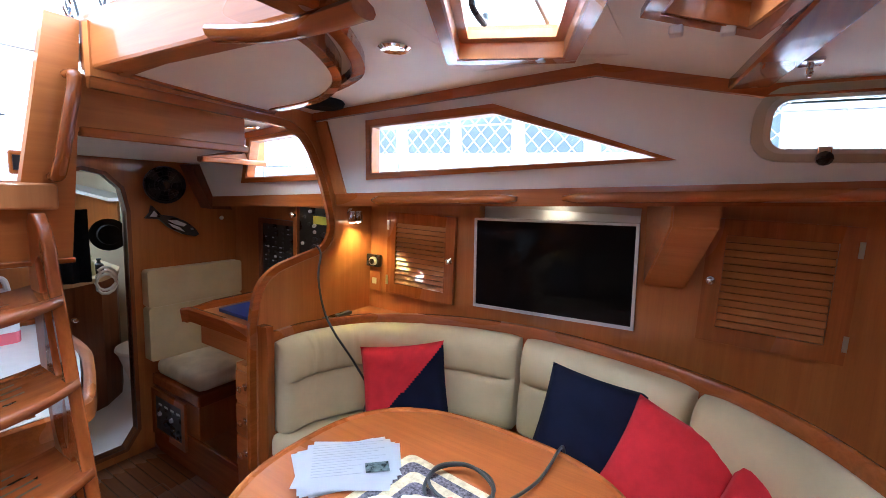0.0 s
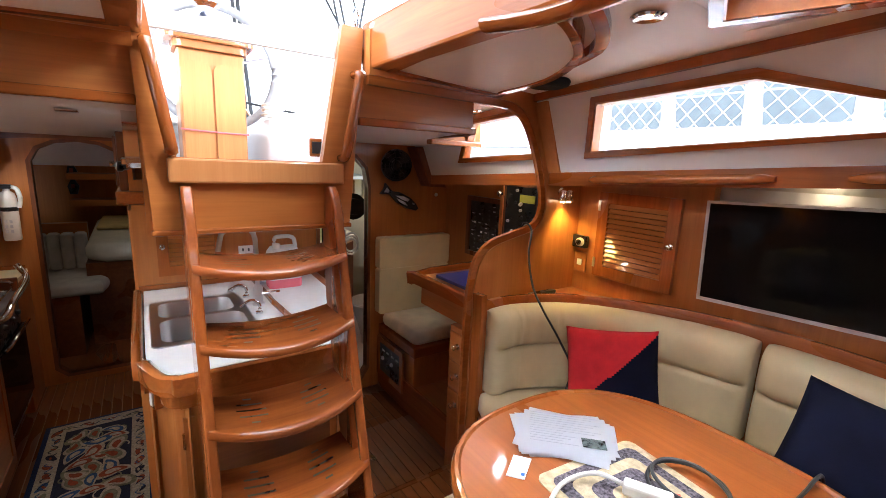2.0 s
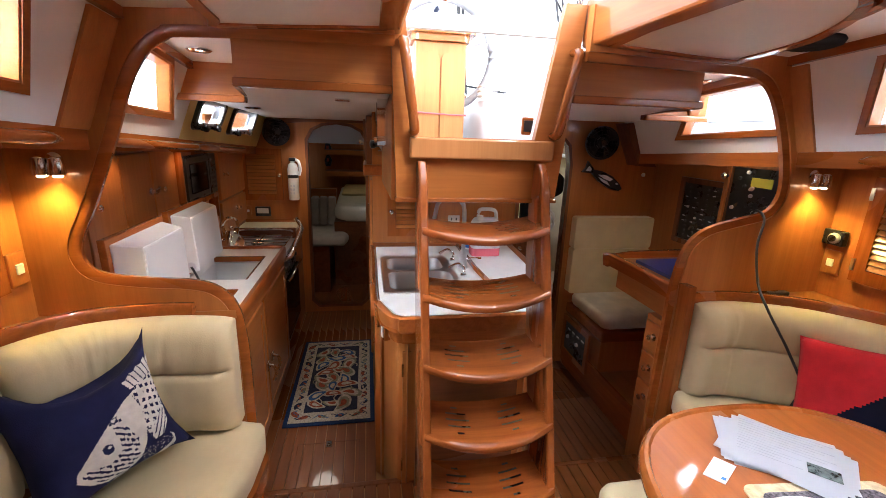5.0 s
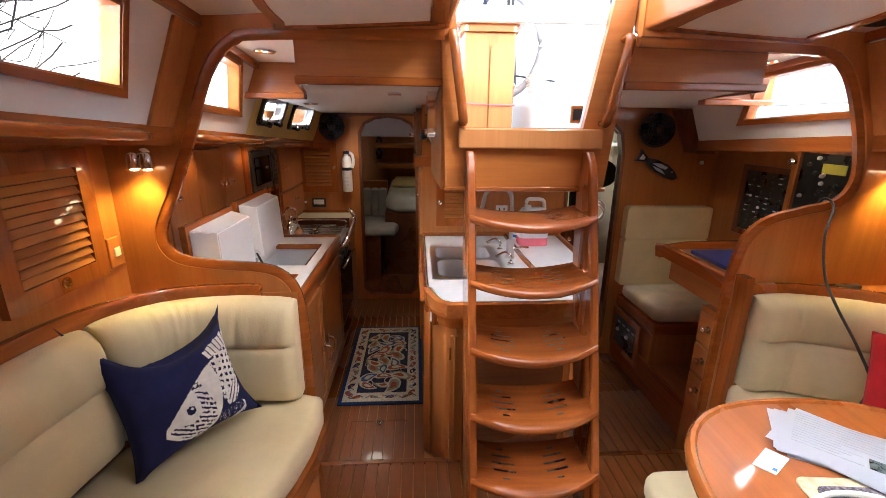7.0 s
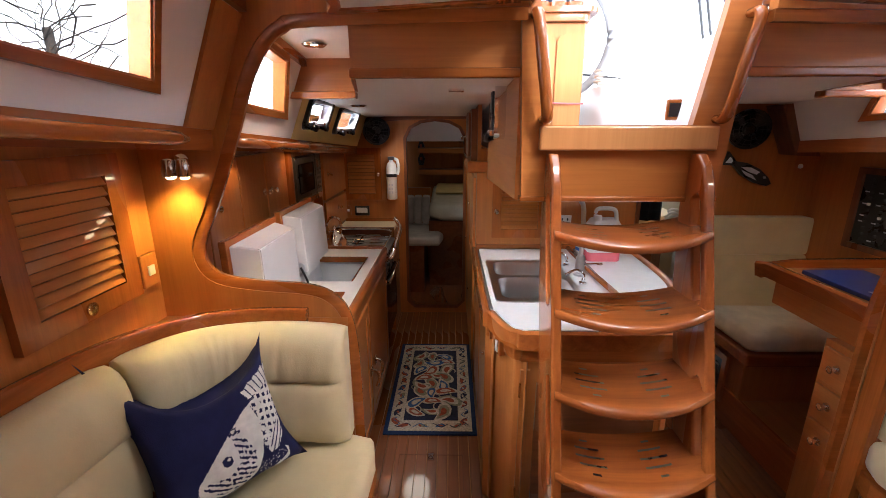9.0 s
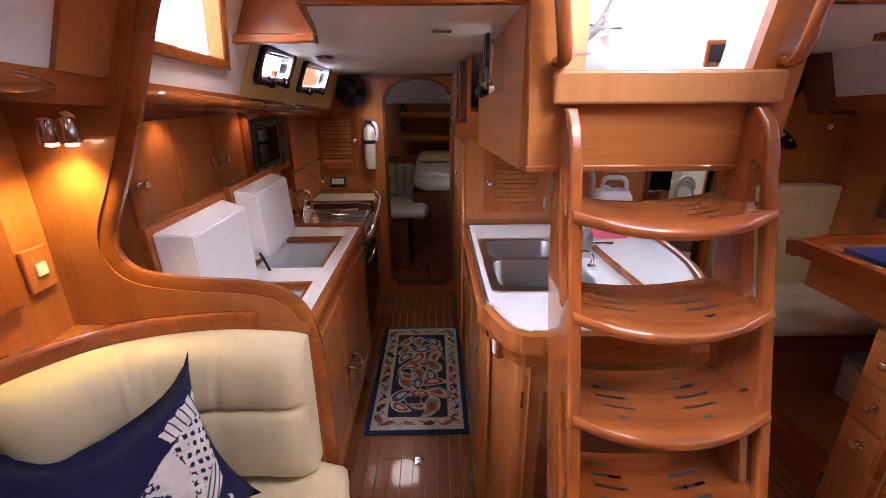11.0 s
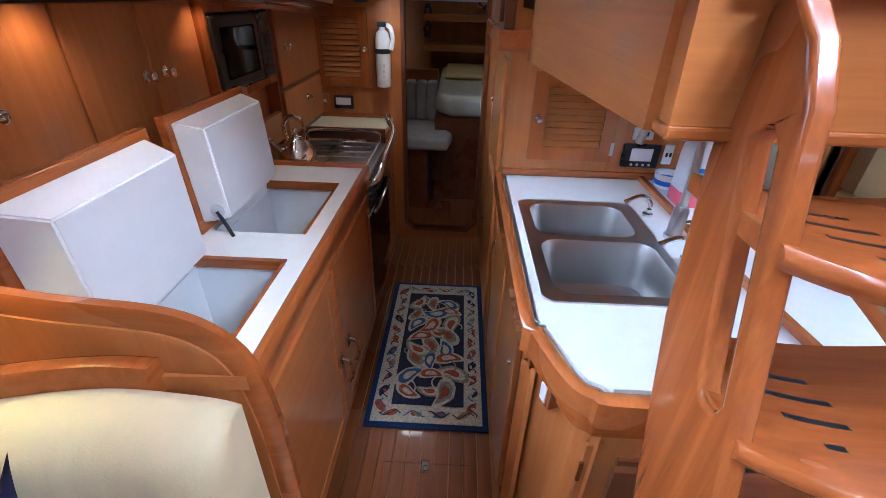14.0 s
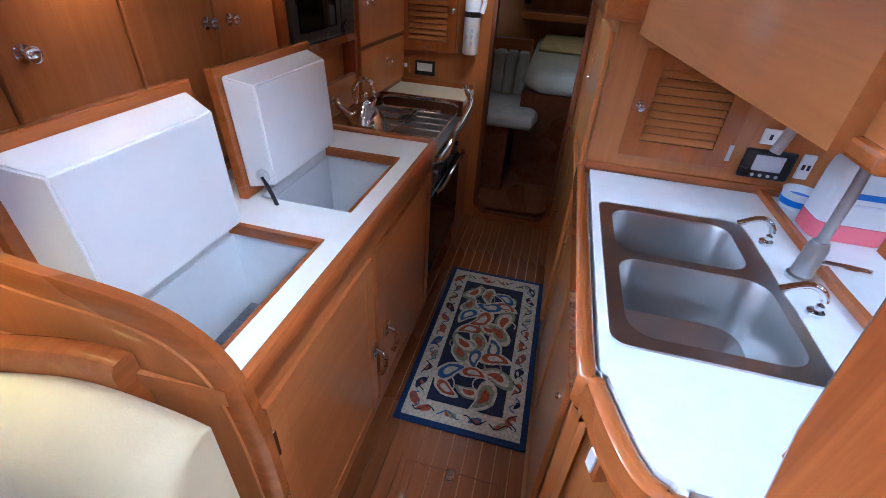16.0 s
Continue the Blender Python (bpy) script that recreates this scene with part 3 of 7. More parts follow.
# low ceilings under the cockpit seats
for nm, x0, x1, xo, y1 in (("starboard", -0.44, 0.058, -0.86, 4.05), ("port", 1.24, 0.716, 1.68, 2.95)):
    bm = bmesh.new()
    z = lambda y: 1.735 - 0.032 * (y - 1.87)
    for up in (0, 0.02):
        a = [bm.verts.new((x, y, z(y) + up)) for x, y in ((x0, 1.89), (x1, 1.89), (x1, y1), (xo, y1), (xo, 2.376), (x0 - (x0 - xo) * 0.25, 2.376))]
        bm.faces.new(a)
        if up:
            for k in range(6):
                bm.faces.new([a[k], a[(k + 1) % 6], prev[(k + 1) % 6], prev[k]])
        prev = a
    structure("ceiling_" + nm, bm, liner, "cream headliner under the cockpit", "ceiling")
    s = 1 if x0 < 0 else -1
    lo, hi = min(x0, x1), max(x0, x1)
    structure("box_face_" + nm, box(lo - (0.03 if s < 0 else 0), hi + (0.03 if s > 0 else 0), 1.8725, 1.888, 1.735, 1.90), wood_x, "teak face under the bridge deck", "panel")
    structure("box_lip_" + nm, box(lo - (0.012 if s > 0 else 0), hi + (0.012 if s < 0 else 0), 1.858, 1.892, 1.722, 1.750, 0.005), trim_x, "teak lip under the bridge deck face", "trim")
    pts = [(x0, 1.885), (x0 - s * 0.012, 1.885), (x0 - s * 0.10, 2.36), (x0 - s * 0.088, 2.36)]
    structure("box_side_" + nm, plate(pts, [], at_z, 1.72, 1.89), wood_y, "teak side of the bridge deck box", "panel")
    a, b = sorted((x0 - s * 0.095, xo))
    structure("box_end_" + nm, box(a, b, 2.355, 2.375, 1.70, 1.86), wood_x, "teak panel above the side deck", "panel")
    structure("box_end_lip_" + nm, box(a, b, 2.335, 2.39, 1.694, 1.722, 0.006), trim_x, "teak lip of the panel", "trim")

# main bulkhead, two winged halves
EDGE_P = smooth_line([(0.72, 1.885, 0), (1.30, 1.872, 0), (1.42, 1.855, 0), (1.49, 1.81, 0), (1.55, 1.72, 0), (1.61, 1.58, 0), (1.645, 1.45, 0), (1.635, 1.365, 0), (1.58, 1.305, 0), (1.45, 1.272, 0), (1.33, 1.238, 0), (1.265, 1.18, 0), (1.238, 1.08, 0), (1.228, 0.9, 0), (1.225, 0.0, 0)], 4)
EDGE_S = smooth_line([(0.06, 1.893, 0), (-0.53, 1.880, 0), (-0.625, 1.862, 0), (-0.69, 1.81, 0), (-0.745, 1.72, 0), (-0.80, 1.58, 0), (-0.885, 1.38, 0), (-0.953, 1.24, 0), (-0.955, 1.155, 0), (-0.90, 1.098, 0), (-0.77, 1.074, 0), (-0.62, 1.062, 0), (-0.55, 1.038, 0), (-0.508, 0.985, 0), (-0.49, 0.885, 0), (-0.484, 0.7, 0), (-0.482, 0.0, 0)], 4)
bm = plate([(p.x, p.y) for p in EDGE_P] + [(WP, 0.0), (WP, 1.60), (1.69, 1.60), (1.515, 1.99), (0.72, 2.03)], [], at_y, 1.785, 1.821)
structure("bulkhead_port", bm, wood_z, "curved teak bulkhead by the chart table", "bulkhead")
bm = plate([(p.x, p.y) for p in EDGE_S] + [(WS, 0.0), (WS, 1.60), (-0.88, 1.60), (-0.70, 1.99), (0.06, 2.03)], [], at_y, 1.785, 1.821)
structure("bulkhead_starboard", bm, wood_z, "curved teak bulkhead before the galley", "bulkhead")
RIM = [(-0.011, -0.030), (0.006, -0.032), (0.014, -0.020), (0.014, 0.020), (0.006, 0.032), (-0.011, 0.030)]
for nm, edge, sg in (("port", EDGE_P, 1), ("starboard", EDGE_S, -1)):
    pth = [(p.x, 1.803, p.y) for p in edge]
    o = structure("bulkhead_rim_" + nm, sweep(pth, [(a2, sg * a1) for a1, a2 in RIM], up=(0, 1, 0)), trim_x, "thick rounded teak rim of the bulkhead", "trim")
    smooth(o)
for nm, y0, plc in (("port", 1.715, port_side), ("starboard", 1.648, star_side)):
    structure("corner_trim_" + nm, plate([(y0, ledge_z(y0) + 0.02), (1.7845, ledge_z(1.7845) + 0.02), (1.7845, edge_z(1.7845) - 0.03), (y0, edge_z(y0) - 0.03)], [], plc, -0.012, -0.0006), wood_z, "teak corner board before the bulkhead", "trim")
# roof beams
bow = [(CX + k * u, v, roof_z(CX + k * min(u, 1.1), v)) for k, u, v in ((-1, 1.13, 0.245), (-1, 0.90, 0.195), (-1, 0.68, 0.145), (-1, 0.35, 0.09), (1, 0.0, 0.07), (1, 0.35, 0.09), (1, 0.68, 0.145), (1, 0.90, 0.195), (1, 1.13, 0.245))]
structure("beam_fore", sweep(bow, [(-0.044, -0.012), (-0.038, -0.016), (0.038, -0.016), (0.044, -0.012), (0.044, 0.03), (-0.044, 0.03)]), trim_x, "bowed teak roof beam", "beam")
for nm, a, b in (("port", 0.725, 0.80), ("starboard", 0.01, 0.085)):
    structure("hatch_beam_" + nm, box(a, b, 0.85, 1.868, 1.905, 2.06, 0.01), trim_y, "teak beam beside the companionway hatch", "beam")
structure("hatch_beam_end", box(0.085, 0.725, 0.87, 0.95, 1.905, 2.06, 0.01), trim_x, "teak beam across the companionway hatch", "beam")

# aft bulkhead with the door to the aft cabin
dz = [(-0.505, 0.12), (-0.455, 0.07), (-0.095, 0.07), (-0.045, 0.12), (-0.045, 1.50), (-0.085, 1.575), (-0.165, 1.615), (-0.275, 1.63), (-0.385, 1.615), (-0.465, 1.575), (-0.505, 1.50)]
structure("bulkhead_aft", plate([(-1.1, 0), (0.06, 0), (0.06, 1.75), (-1.1, 1.75)], [dz], at_y, 4.05, 4.09), wood_z, "teak bulkhead at the end of the galley", "bulkhead")
structure("door_rim", plate(grown(dz, 0.022), [dz], at_y, 4.036, 4.104), dark_z, "dark teak doorway trim with rounded corners", "trim")
structure("beam_aft", sweep([(-0.9, 4.03, 1.625), (-0.5, 4.03, 1.662), (0.05, 4.03, 1.668)], [(-0.02, -0.02), (0.02, -0.02), (0.02, 0.02), (-0.02, 0.02)]), dark_x, "dark teak beam under the low ceiling", "beam")
# casing along the walkway, hanging locker
structure("casing", box(0.0, 0.02, 2.95, 4.05, 0, 1.70), wood_z, "teak casing along the walkway", "wall")
structure("casing_face_upper", box(0.72, 0.90, 2.952, 2.97, 1.456, 1.735), wood_z, "teak panel above the worktop", "wall")
structure("casing_face", box(0.0, 0.90, 2.952, 2.97, 0.86, 1.455), wood_z, "teak splashback behind the sink", "wall")
# bulkhead behind the chart seat, with the doorway to the heads
hz = [(0.94, 0.16), (1.00, 0.07), (1.20, 0.07), (1.262, 0.16), (1.262, 1.42), (1.24, 1.54), (1.17, 1.61), (1.08, 1.63), (0.99, 1.60), (0.94, 1.50)]
structure("bulkhead_chart", plate([(0.87, 0), (WP, 0), (WP, 1.75), (0.87, 1.75)], [hz], at_y, 2.975, 3.01), wood_z, "teak bulkhead behind the chart seat", "bulkhead")
structure("heads_door_rim", plate(grown(hz, 0.02), [hz], at_y, 2.962, 3.022), dark_z, "dark rounded doorway trim of the heads", "trim")
# heads compartment
structure("heads_floor", box(0.86, 1.92, 3.01, 4.4, -0.03, 0.03), gelcoat, "white shower pan floor of the heads", "floor")
bm = box(0.84, 0.86, 3.01, 4.4, 0, 1.75)
box(1.92, 1.94, 3.01, 4.4, 0, 1.75, 0, bm)
box(0.84, 1.94, 4.4, 4.42, 0, 1.75, 0, bm)
structure("heads_wall", bm, heads_cream, "pale cream walls of the heads", "wall")
structure("heads_ceiling", box(0.84, 1.94, 3.01, 4.42, 1.75, 1.77), liner, "cream ceiling of the heads", "ceiling")
# aft cabin
bm = box(-1.3, -1.28, 4.09, 6.2, 0, 1.85)
box(0.9, 0.92, 4.42, 6.2, 0, 1.85, 0, bm)
box(-1.3, 0.92, 6.2, 6.22, 0, 1.85, 0, bm)
structure("aft_cabin_wall", bm, wood_z, "teak panelling of the aft cabin", "wall")
structure("aft_cabin_floor", box(-1.3, 0.92, 4.09, 6.2, -0.03, 0.03), plank_m, "teak sole of the aft cabin", "floor")
structure("aft_cabin_ceiling", box(-1.3, 0.92, 4.09, 6.22, 1.80, 1.82), liner, "cream headliner of the aft cabin", "ceiling")

# companionway trunk
pts = [(0.073, 1.36), (0.670, 1.36), (0.702, 1.73), (0.722, 2.04), (0.646, 2.04), (0.572, 1.585), (0.142, 1.585), (0.088, 2.04), (0.046, 2.04)]
structure("companionway_front", plate(pts, [], at_y, 1.842, 1.872), wood_x, "varnished teak companionway front", "panel")
structure("companionway_sill", box(0.116, 0.641, 1.814, 1.842, 1.512, 1.583, 0.006), weathered, "worn pale teak companionway sill", "sill")
structure("companionway_apron_lip", box(0.066, 0.676, 1.832, 1.880, 1.356, 1.372, 0.004), trim_x, "teak lip below the companionway", "trim")
PLT = rounded(2.19, 2.36, 1.545, 1.745, 0.025)
structure("trunk_side_starboard", plate([(1.872, 1.358), (2.952, 1.305), (2.952, 1.765), (1.872, 1.765)], [PLT], at_x, 0.056, 0.072), wood_y, "teak side of the cockpit well", "panel")
structure("trunk_side_port", plate([(1.872, 1.358), (2.975, 1.305), (2.975, 1.765), (1.872, 1.765)], [], lambda u, v, d: Vector((0.645 + 0.13 * (v - 1.36) + d, u, v)), -0.014, 0.004), wood_y, "teak side of the cockpit well", "panel")
bm = bmesh.new()
q = [[bm.verts.new((x, y, z + up)) for x, y, z in ((0.072, 1.872, 1.36), (0.632, 1.872, 1.36), (0.632, 2.97, 1.307), (0.072, 2.97, 1.307))] for up in (0, 0.015)]
bm.faces.new(q[0])
bm.faces.new(q[1])
for k in range(4):
    bm.faces.new([q[0][k], q[0][(k + 1) % 4], q[1][(k + 1) % 4], q[1][k]])
structure("trunk_bottom", bm, wood_y, "teak underside of the cockpit well", "panel")


def trunk_plane(u, v, d):
    return Vector((0.056 + d, u, v))


portlight("portlight", 2.21, 2.34, 1.565, 1.725, 0.02, trunk_plane, "upright chrome opening portlight beside the ladder", deep=0.042)


# ---- companionway ladder ----
def ladder_y(z):
    return 1.755 - 0.295 * (1.30 - z)


STEP_Z = (1.29, 1.075, 0.85, 0.63, 0.415)


def ladder():
    t = thing("companionway_ladder", (0.375, 1.45, SOLE), "varnished teak companionway ladder with curved slotted steps", "ladder")
    front = [(ladder_y(z) - 0.046, z) for z in (SOLE, 0.4, 0.8, 1.2, 1.36)]
    top = [(1.738, 1.415), (1.768, 1.472), (1.805, 1.505), (1.842, 1.502)]
    back = [(1.868, 1.46), (1.868, 1.33), (ladder_y(1.1) + 0.145, 1.1), (ladder_y(0.8) + 0.15, 0.8), (ladder_y(SOLE) + 0.16, SOLE)]
    slots = []
    for za, zb in ((1.072, 1.388), (0.56, 0.872), (0.16, 0.37)):
        c = [(ladder_y(zb - 0.022) + 0.004 + 0.022 * math.cos(k * math.pi / 6), zb - 0.022 + 0.022 * math.sin(k * math.pi / 6)) for k in range(7)]
        c += [(ladder_y(za + 0.022) + 0.004 - 0.022 * math.cos(k * math.pi / 6), za + 0.022 - 0.022 * math.sin(k * math.pi / 6)) for k in range(7)]
        slots.append(c)
    for x0, x1 in ((0.142, 0.172), (0.578, 0.608)):
        o = part("side_board", plate(front + top + back, slots, at_x, x0, x1), ladder_z, t)
        bv = o.modifiers.new("edge", "BEVEL")
        bv.width, bv.segments, bv.limit_method, bv.angle_limit = 0.007, 3, "ANGLE", radians(35)
        smooth(o, 60)
    for zs in STEP_Z:
        yf = ladder_y(zs)
        nx = 16
        bm = bmesh.new()
        x0, x1 = 0.150, 0.600
        d = 0.15
        rows = []
        for i in range(nx + 1):
            u = 2 * i / nx - 1
            x = x0 + (x1 - x0) * i / nx
            sag = -0.028 * (1 - u * u) + 0.004
            bow = -0.053 * (1 - u * u)
            f, b = yf - 0.056 + bow, yf + d
            ring = [(f + 0.006, -0.026), (f, -0.018), (f, -0.008), (f + 0.007, 0.0), (f + 0.05, 0.001), (b, 0.001), (b, -0.024)]
            rows.append([bm.verts.new((x, yy, zs + sag + dz2)) for yy, dz2 in ring])
        for a, b2 in zip(rows, rows[1:]):
            for k in range(7):
                bm.faces.new([a[k], a[(k + 1) % 7], b2[(k + 1) % 7], b2[k]])
        bm.faces.new(rows[0])
        bm.faces.new(list(reversed(rows[-1])))
        st = smooth(part("step", bm, ladder_x, t), 50)
        for side in (-1, 1):
            for k, (ln_, off) in enumerate(((0.024, 0.0), (0.072, 0.004), (0.084, 0.008), (0.078, 0.012), (0.024, 0.018))):
                um = side * (0.46 - 0.02 * k)
                xm = 0.375 + um * 0.225 + side * (off - 0.006)
                ym = yf + 0.10 - 0.036 * k + 0.010
                g = bmesh.new()
                n = 5
                lo, hi = [], []
                for q in range(n + 1):
                    x = xm - ln_ / 2 + ln_ * q / n
                    u = (x - 0.375) / 0.225
                    zz = zs - 0.028 * (1 - u * u) + 0.004 + 0.0012
                    yy = ym + 0.03 * (u * u - um * um)
                    lo.append(g.verts.new((x, yy - 0.0042, zz)))
                    hi.append(g.verts.new((x, yy + 0.0042, zz)))
                for q in range(n):
                    g.faces.new([lo[q], lo[q + 1], hi[q + 1], hi[q]])
                ext = bmesh.ops.extrude_face_region(g, geom=list(g.faces))
                for v in ext["geom"]:
                    if isinstance(v, bmesh.types.BMVert):
                        v.co.z -= 0.004
                part("slot", g, black, st, "dark drain slot cut in the step")
    return t


ladder()
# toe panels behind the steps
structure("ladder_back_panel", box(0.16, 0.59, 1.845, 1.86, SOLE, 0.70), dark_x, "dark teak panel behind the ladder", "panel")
structure("ladder_kick", sweep([(0.172, 1.72, 0.50), (0.26, 1.69, 0.50), (0.375, 1.682, 0.50), (0.49, 1.69, 0.50), (0.578, 1.72, 0.50)], [(-0.006, -0.045), (0.006, -0.045), (0.006, 0.055), (-0.006, 0.055)]), wood_x, "curved teak riser between steps", "panel")
for x in (0.30, 0.45):
    solo("chrome_bolt", revolve([(0.006, 0), (0.007, 0.003), (0.004, 0.006)], (x, 1.678, 0.515), (0, -1, 0), 10), chrome, "small chrome bolt in the curved riser", "bolt", "riser bolts")


def grab(x0, x1, y, z0, z1, nm):
    pts = smooth_line([(x1, y, z1), (x1, y - 0.045, z1 - 0.012), (x1 + (x0 - x1) * 0.5, y - 0.05, (z0 + z1) / 2), (x0, y - 0.045, z0 + 0.012), (x0, y, z0)], 5)
    return smooth(solo("grab_handle", sweep(pts, circle(0.017, 10, 0.8, 1.0), up=(1, 0, 0)), trim_z, "varnished teak grab handle beside the companionway", "handle", "companionway grab handles"))


grab(0.128, 0.090, 1.842, 1.602, 1.885, "l")
grab(0.640, 0.688, 1.842, 1.602, 1.885, "r")

# ---- sink island ----
ISL = [(0.0, 2.952), (0.0, 2.10), (0.015, 2.03), (0.06, 1.90), (0.095, 1.868), (0.15, 1.858), (0.60, 1.862), (0.66, 1.88), (0.71, 1.94), (0.80, 2.20), (0.86, 2.45), (0.885, 2.952)]


ISL = [(p.x, p.y) for p in smooth_line([(x, y, 0) for x, y in ISL], 4)]


def inset(poly, k):
    return grown(poly, -k)


def island():
    t = thing("sink_island", (0.42, 2.4, 0), "teak sink island with white laminate top and rounded edge", "kitchen island")
    body = inset(ISL, 0.022)
    hole = rounded(0.055, 0.392, 2.145, 2.675, 0.03)
    part("body", plate(body, [hole], at_z, 0.0, 0.862), wood_z, t)
    part("countertop", plate(inset(ISL, 0.018), [hole], at_z, 0.863, 0.897), laminate, t, "white laminate worktop")
    lip = [(p[0], p[1], 0.883) for p in ISL[:-1]] + [(ISL[-1][0], ISL[-1][1], 0.883)]
    pr = [(-0.024, -0.045), (0.004, -0.046), (0.011, -0.036), (0.014, -0.015), (0.013, 0.004), (0.007, 0.016), (-0.003, 0.021), (-0.014, 0.022), (-0.024, 0.016)]
    smooth(part("fiddle", sweep(lip, [(-a, b) for a, b in pr]), trim_y, t, "rounded varnished teak edge"))
    part("divider", sweep([(0.535, 2.95, 0.902), (0.535, 2.45, 0.902), (0.565, 1.90, 0.902)], [(-0.011, -0.006), (0.011, -0.006), (0.009, 0.012), (-0.009, 0.012)]), trim_y, t, "teak strip across the worktop")
    part("toe_board", plate(inset(ISL, 0.005), [inset(ISL, 0.021)], at_z, 0.78, 0.838), trim_x, t)
    # doors on the walkway side
    for y0, y1 in ((2.18, 2.52), (2.56, 2.92)):
        d = part("door", box(0.002, 0.020, y0, y1, 0.08, 0.76, 0.004), wood_z, t)
        smooth(part("latch", revolve([(0.008, 0), (0.009, 0.006), (0.005, 0.012)], (0.002, y0 + 0.03 if y0 < 2.4 else y1 - 0.03, 0.62), (-1, 0, 0), 10), chrome, d))
    d = part("corner_door", plate([(0.105, 0.09), (0.139, 0.09), (0.139, 0.74), (0.105, 0.74)], [], at_y, 1.872, 1.884), wood_z, t)
    for z in (0.2, 0.66):
        part("hinge", box(0.100, 0.108, 1.866, 1.874, z - 0.03, z + 0.03, 0.002), brass, d)
    for z0 in (0.70, 0.62):
        part("front_board", box(0.175, 0.575, 1.868, 1.883, z0 - 0.075, z0, 0.003), dark_x, t)
    return t


island()
t = thing("light_switch", (0.038, 1.955, 0.70), "white rocker switch in a teak plate on the island's corner", "switch")
turn = Matrix.Translation((0.036, 1.955, 0.795)) @ Matrix.Rotation(radians(19), 4, "Z")
for nm, args, m in (("surround", (-0.010, 0.016, -0.020, 0.020, -0.034, 0.034, 0.003), trim_z), ("rocker", (-0.0145, -0.0105, -0.010, 0.010, -0.022, 0.022, 0.001), white_p)):
    bm = box(*args)
    bmesh.ops.transform(bm, matrix=turn, verts=bm.verts)
    part(nm, bm, m, t)


def sink():
    t = thing("sink", (0.22, 2.41, 0.897), "double-bowl brushed stainless steel sink", "sink")
    bowls = [(0.068, 0.365, 2.445, 2.66), (0.068, 0.385, 2.155, 2.415)]
    outer = rounded(0.036, 0.412, 2.122, 2.695, 0.03)
    holes = [rounded(a, b, c, d, 0.05) for a, b, c, d in bowls]
    part("rim", plate(outer, holes, at_z, 0.8975, 0.9025), steel, t)
    for a, b, c, d in bowls:
        bm = bmesh.new()
        n = len(rounded(a, b, c, d, 0.05))
        rings = []
        for k, z, r in ((0.0, 0.9028, 0.05), (0.002, 0.899, 0.05), (0.008, 0.80, 0.05), (0.014, 0.765, 0.05), (0.045, 0.752, 0.05), (0.12, 0.748, 0.02)):
            rings.append([bm.verts.new((x, y, z)) for x, y in rounded(a + k, b - k, c + min(k, 0.10), d - min(k, 0.10), r)])
        for p, q in zip(rings, rings[1:]):
            for i in range(n):
                bm.faces.new([p[i], p[(i + 1) % n], q[(i + 1) % n], q[i]])
        bm.faces.new(rings[-1])
        smooth(part("bowl", bm, steel, t), 50)
        smooth(part("drain", revolve([(0.03, 0), (0.03, 0.004), (0.02, 0.002)], ((a + b) / 2, (c + d) / 2, 0.7485), (0, 0, 1), 16), chrome, t))
    return t


sink()


def faucet():
    t = thing("sink_faucet", (0.47, 2.47, 0.897), "brushed steel gooseneck kitchen faucet", "faucet")
    smooth(part("base", revolve([(0.028, 0), (0.028, 0.01), (0.022, 0.014), (0.022, 0.085), (0.016, 0.10)], (0.47, 2.47, 0.897), (0, 0, 1), 18), steel, t))
    pts = [(0.47, 2.47, 0.98), (0.47, 2.47, 1.10), (0.468, 2.475, 1.20)]
    for i in range(9):
        a = math.pi * i / 8
        pts.append((0.395 + 0.073 * math.cos(a), 2.48 + 0.012 * i / 8, 1.215 + 0.065 * math.sin(a)))
    pts.append((0.312, 2.493, 1.165))
    smooth(part("spout", tube(pts, 0.011, 12), steel, t))
    smooth(part("lever", tube([(0.485, 2.455, 0.955), (0.52, 2.44, 0.962), (0.56, 2.425, 0.966)], 0.006, 8), chrome, t))
    return t


faucet()


def hand_pump(x, y, nm):
    t = thing("water_tap", (x, y, 0.903), "small curved steel tap at the sink's edge", "tap", "small sink taps")
    smooth(part("spout", tube(smooth_line([(x, y, 0.903), (x, y, 0.945), (x - 0.03, y + 0.006, 0.965), (x - 0.075, y + 0.012, 0.94)], 4), 0.008, 10), chrome, t))
    smooth(part("collar", revolve([(0.016, 0), (0.016, 0.008), (0.010, 0.012)], (x, y, 0.903), (0, 0, 1), 14), chrome, t))


hand_pump(0.445, 2.33, 1)
hand_pump(0.44, 2.60, 2)


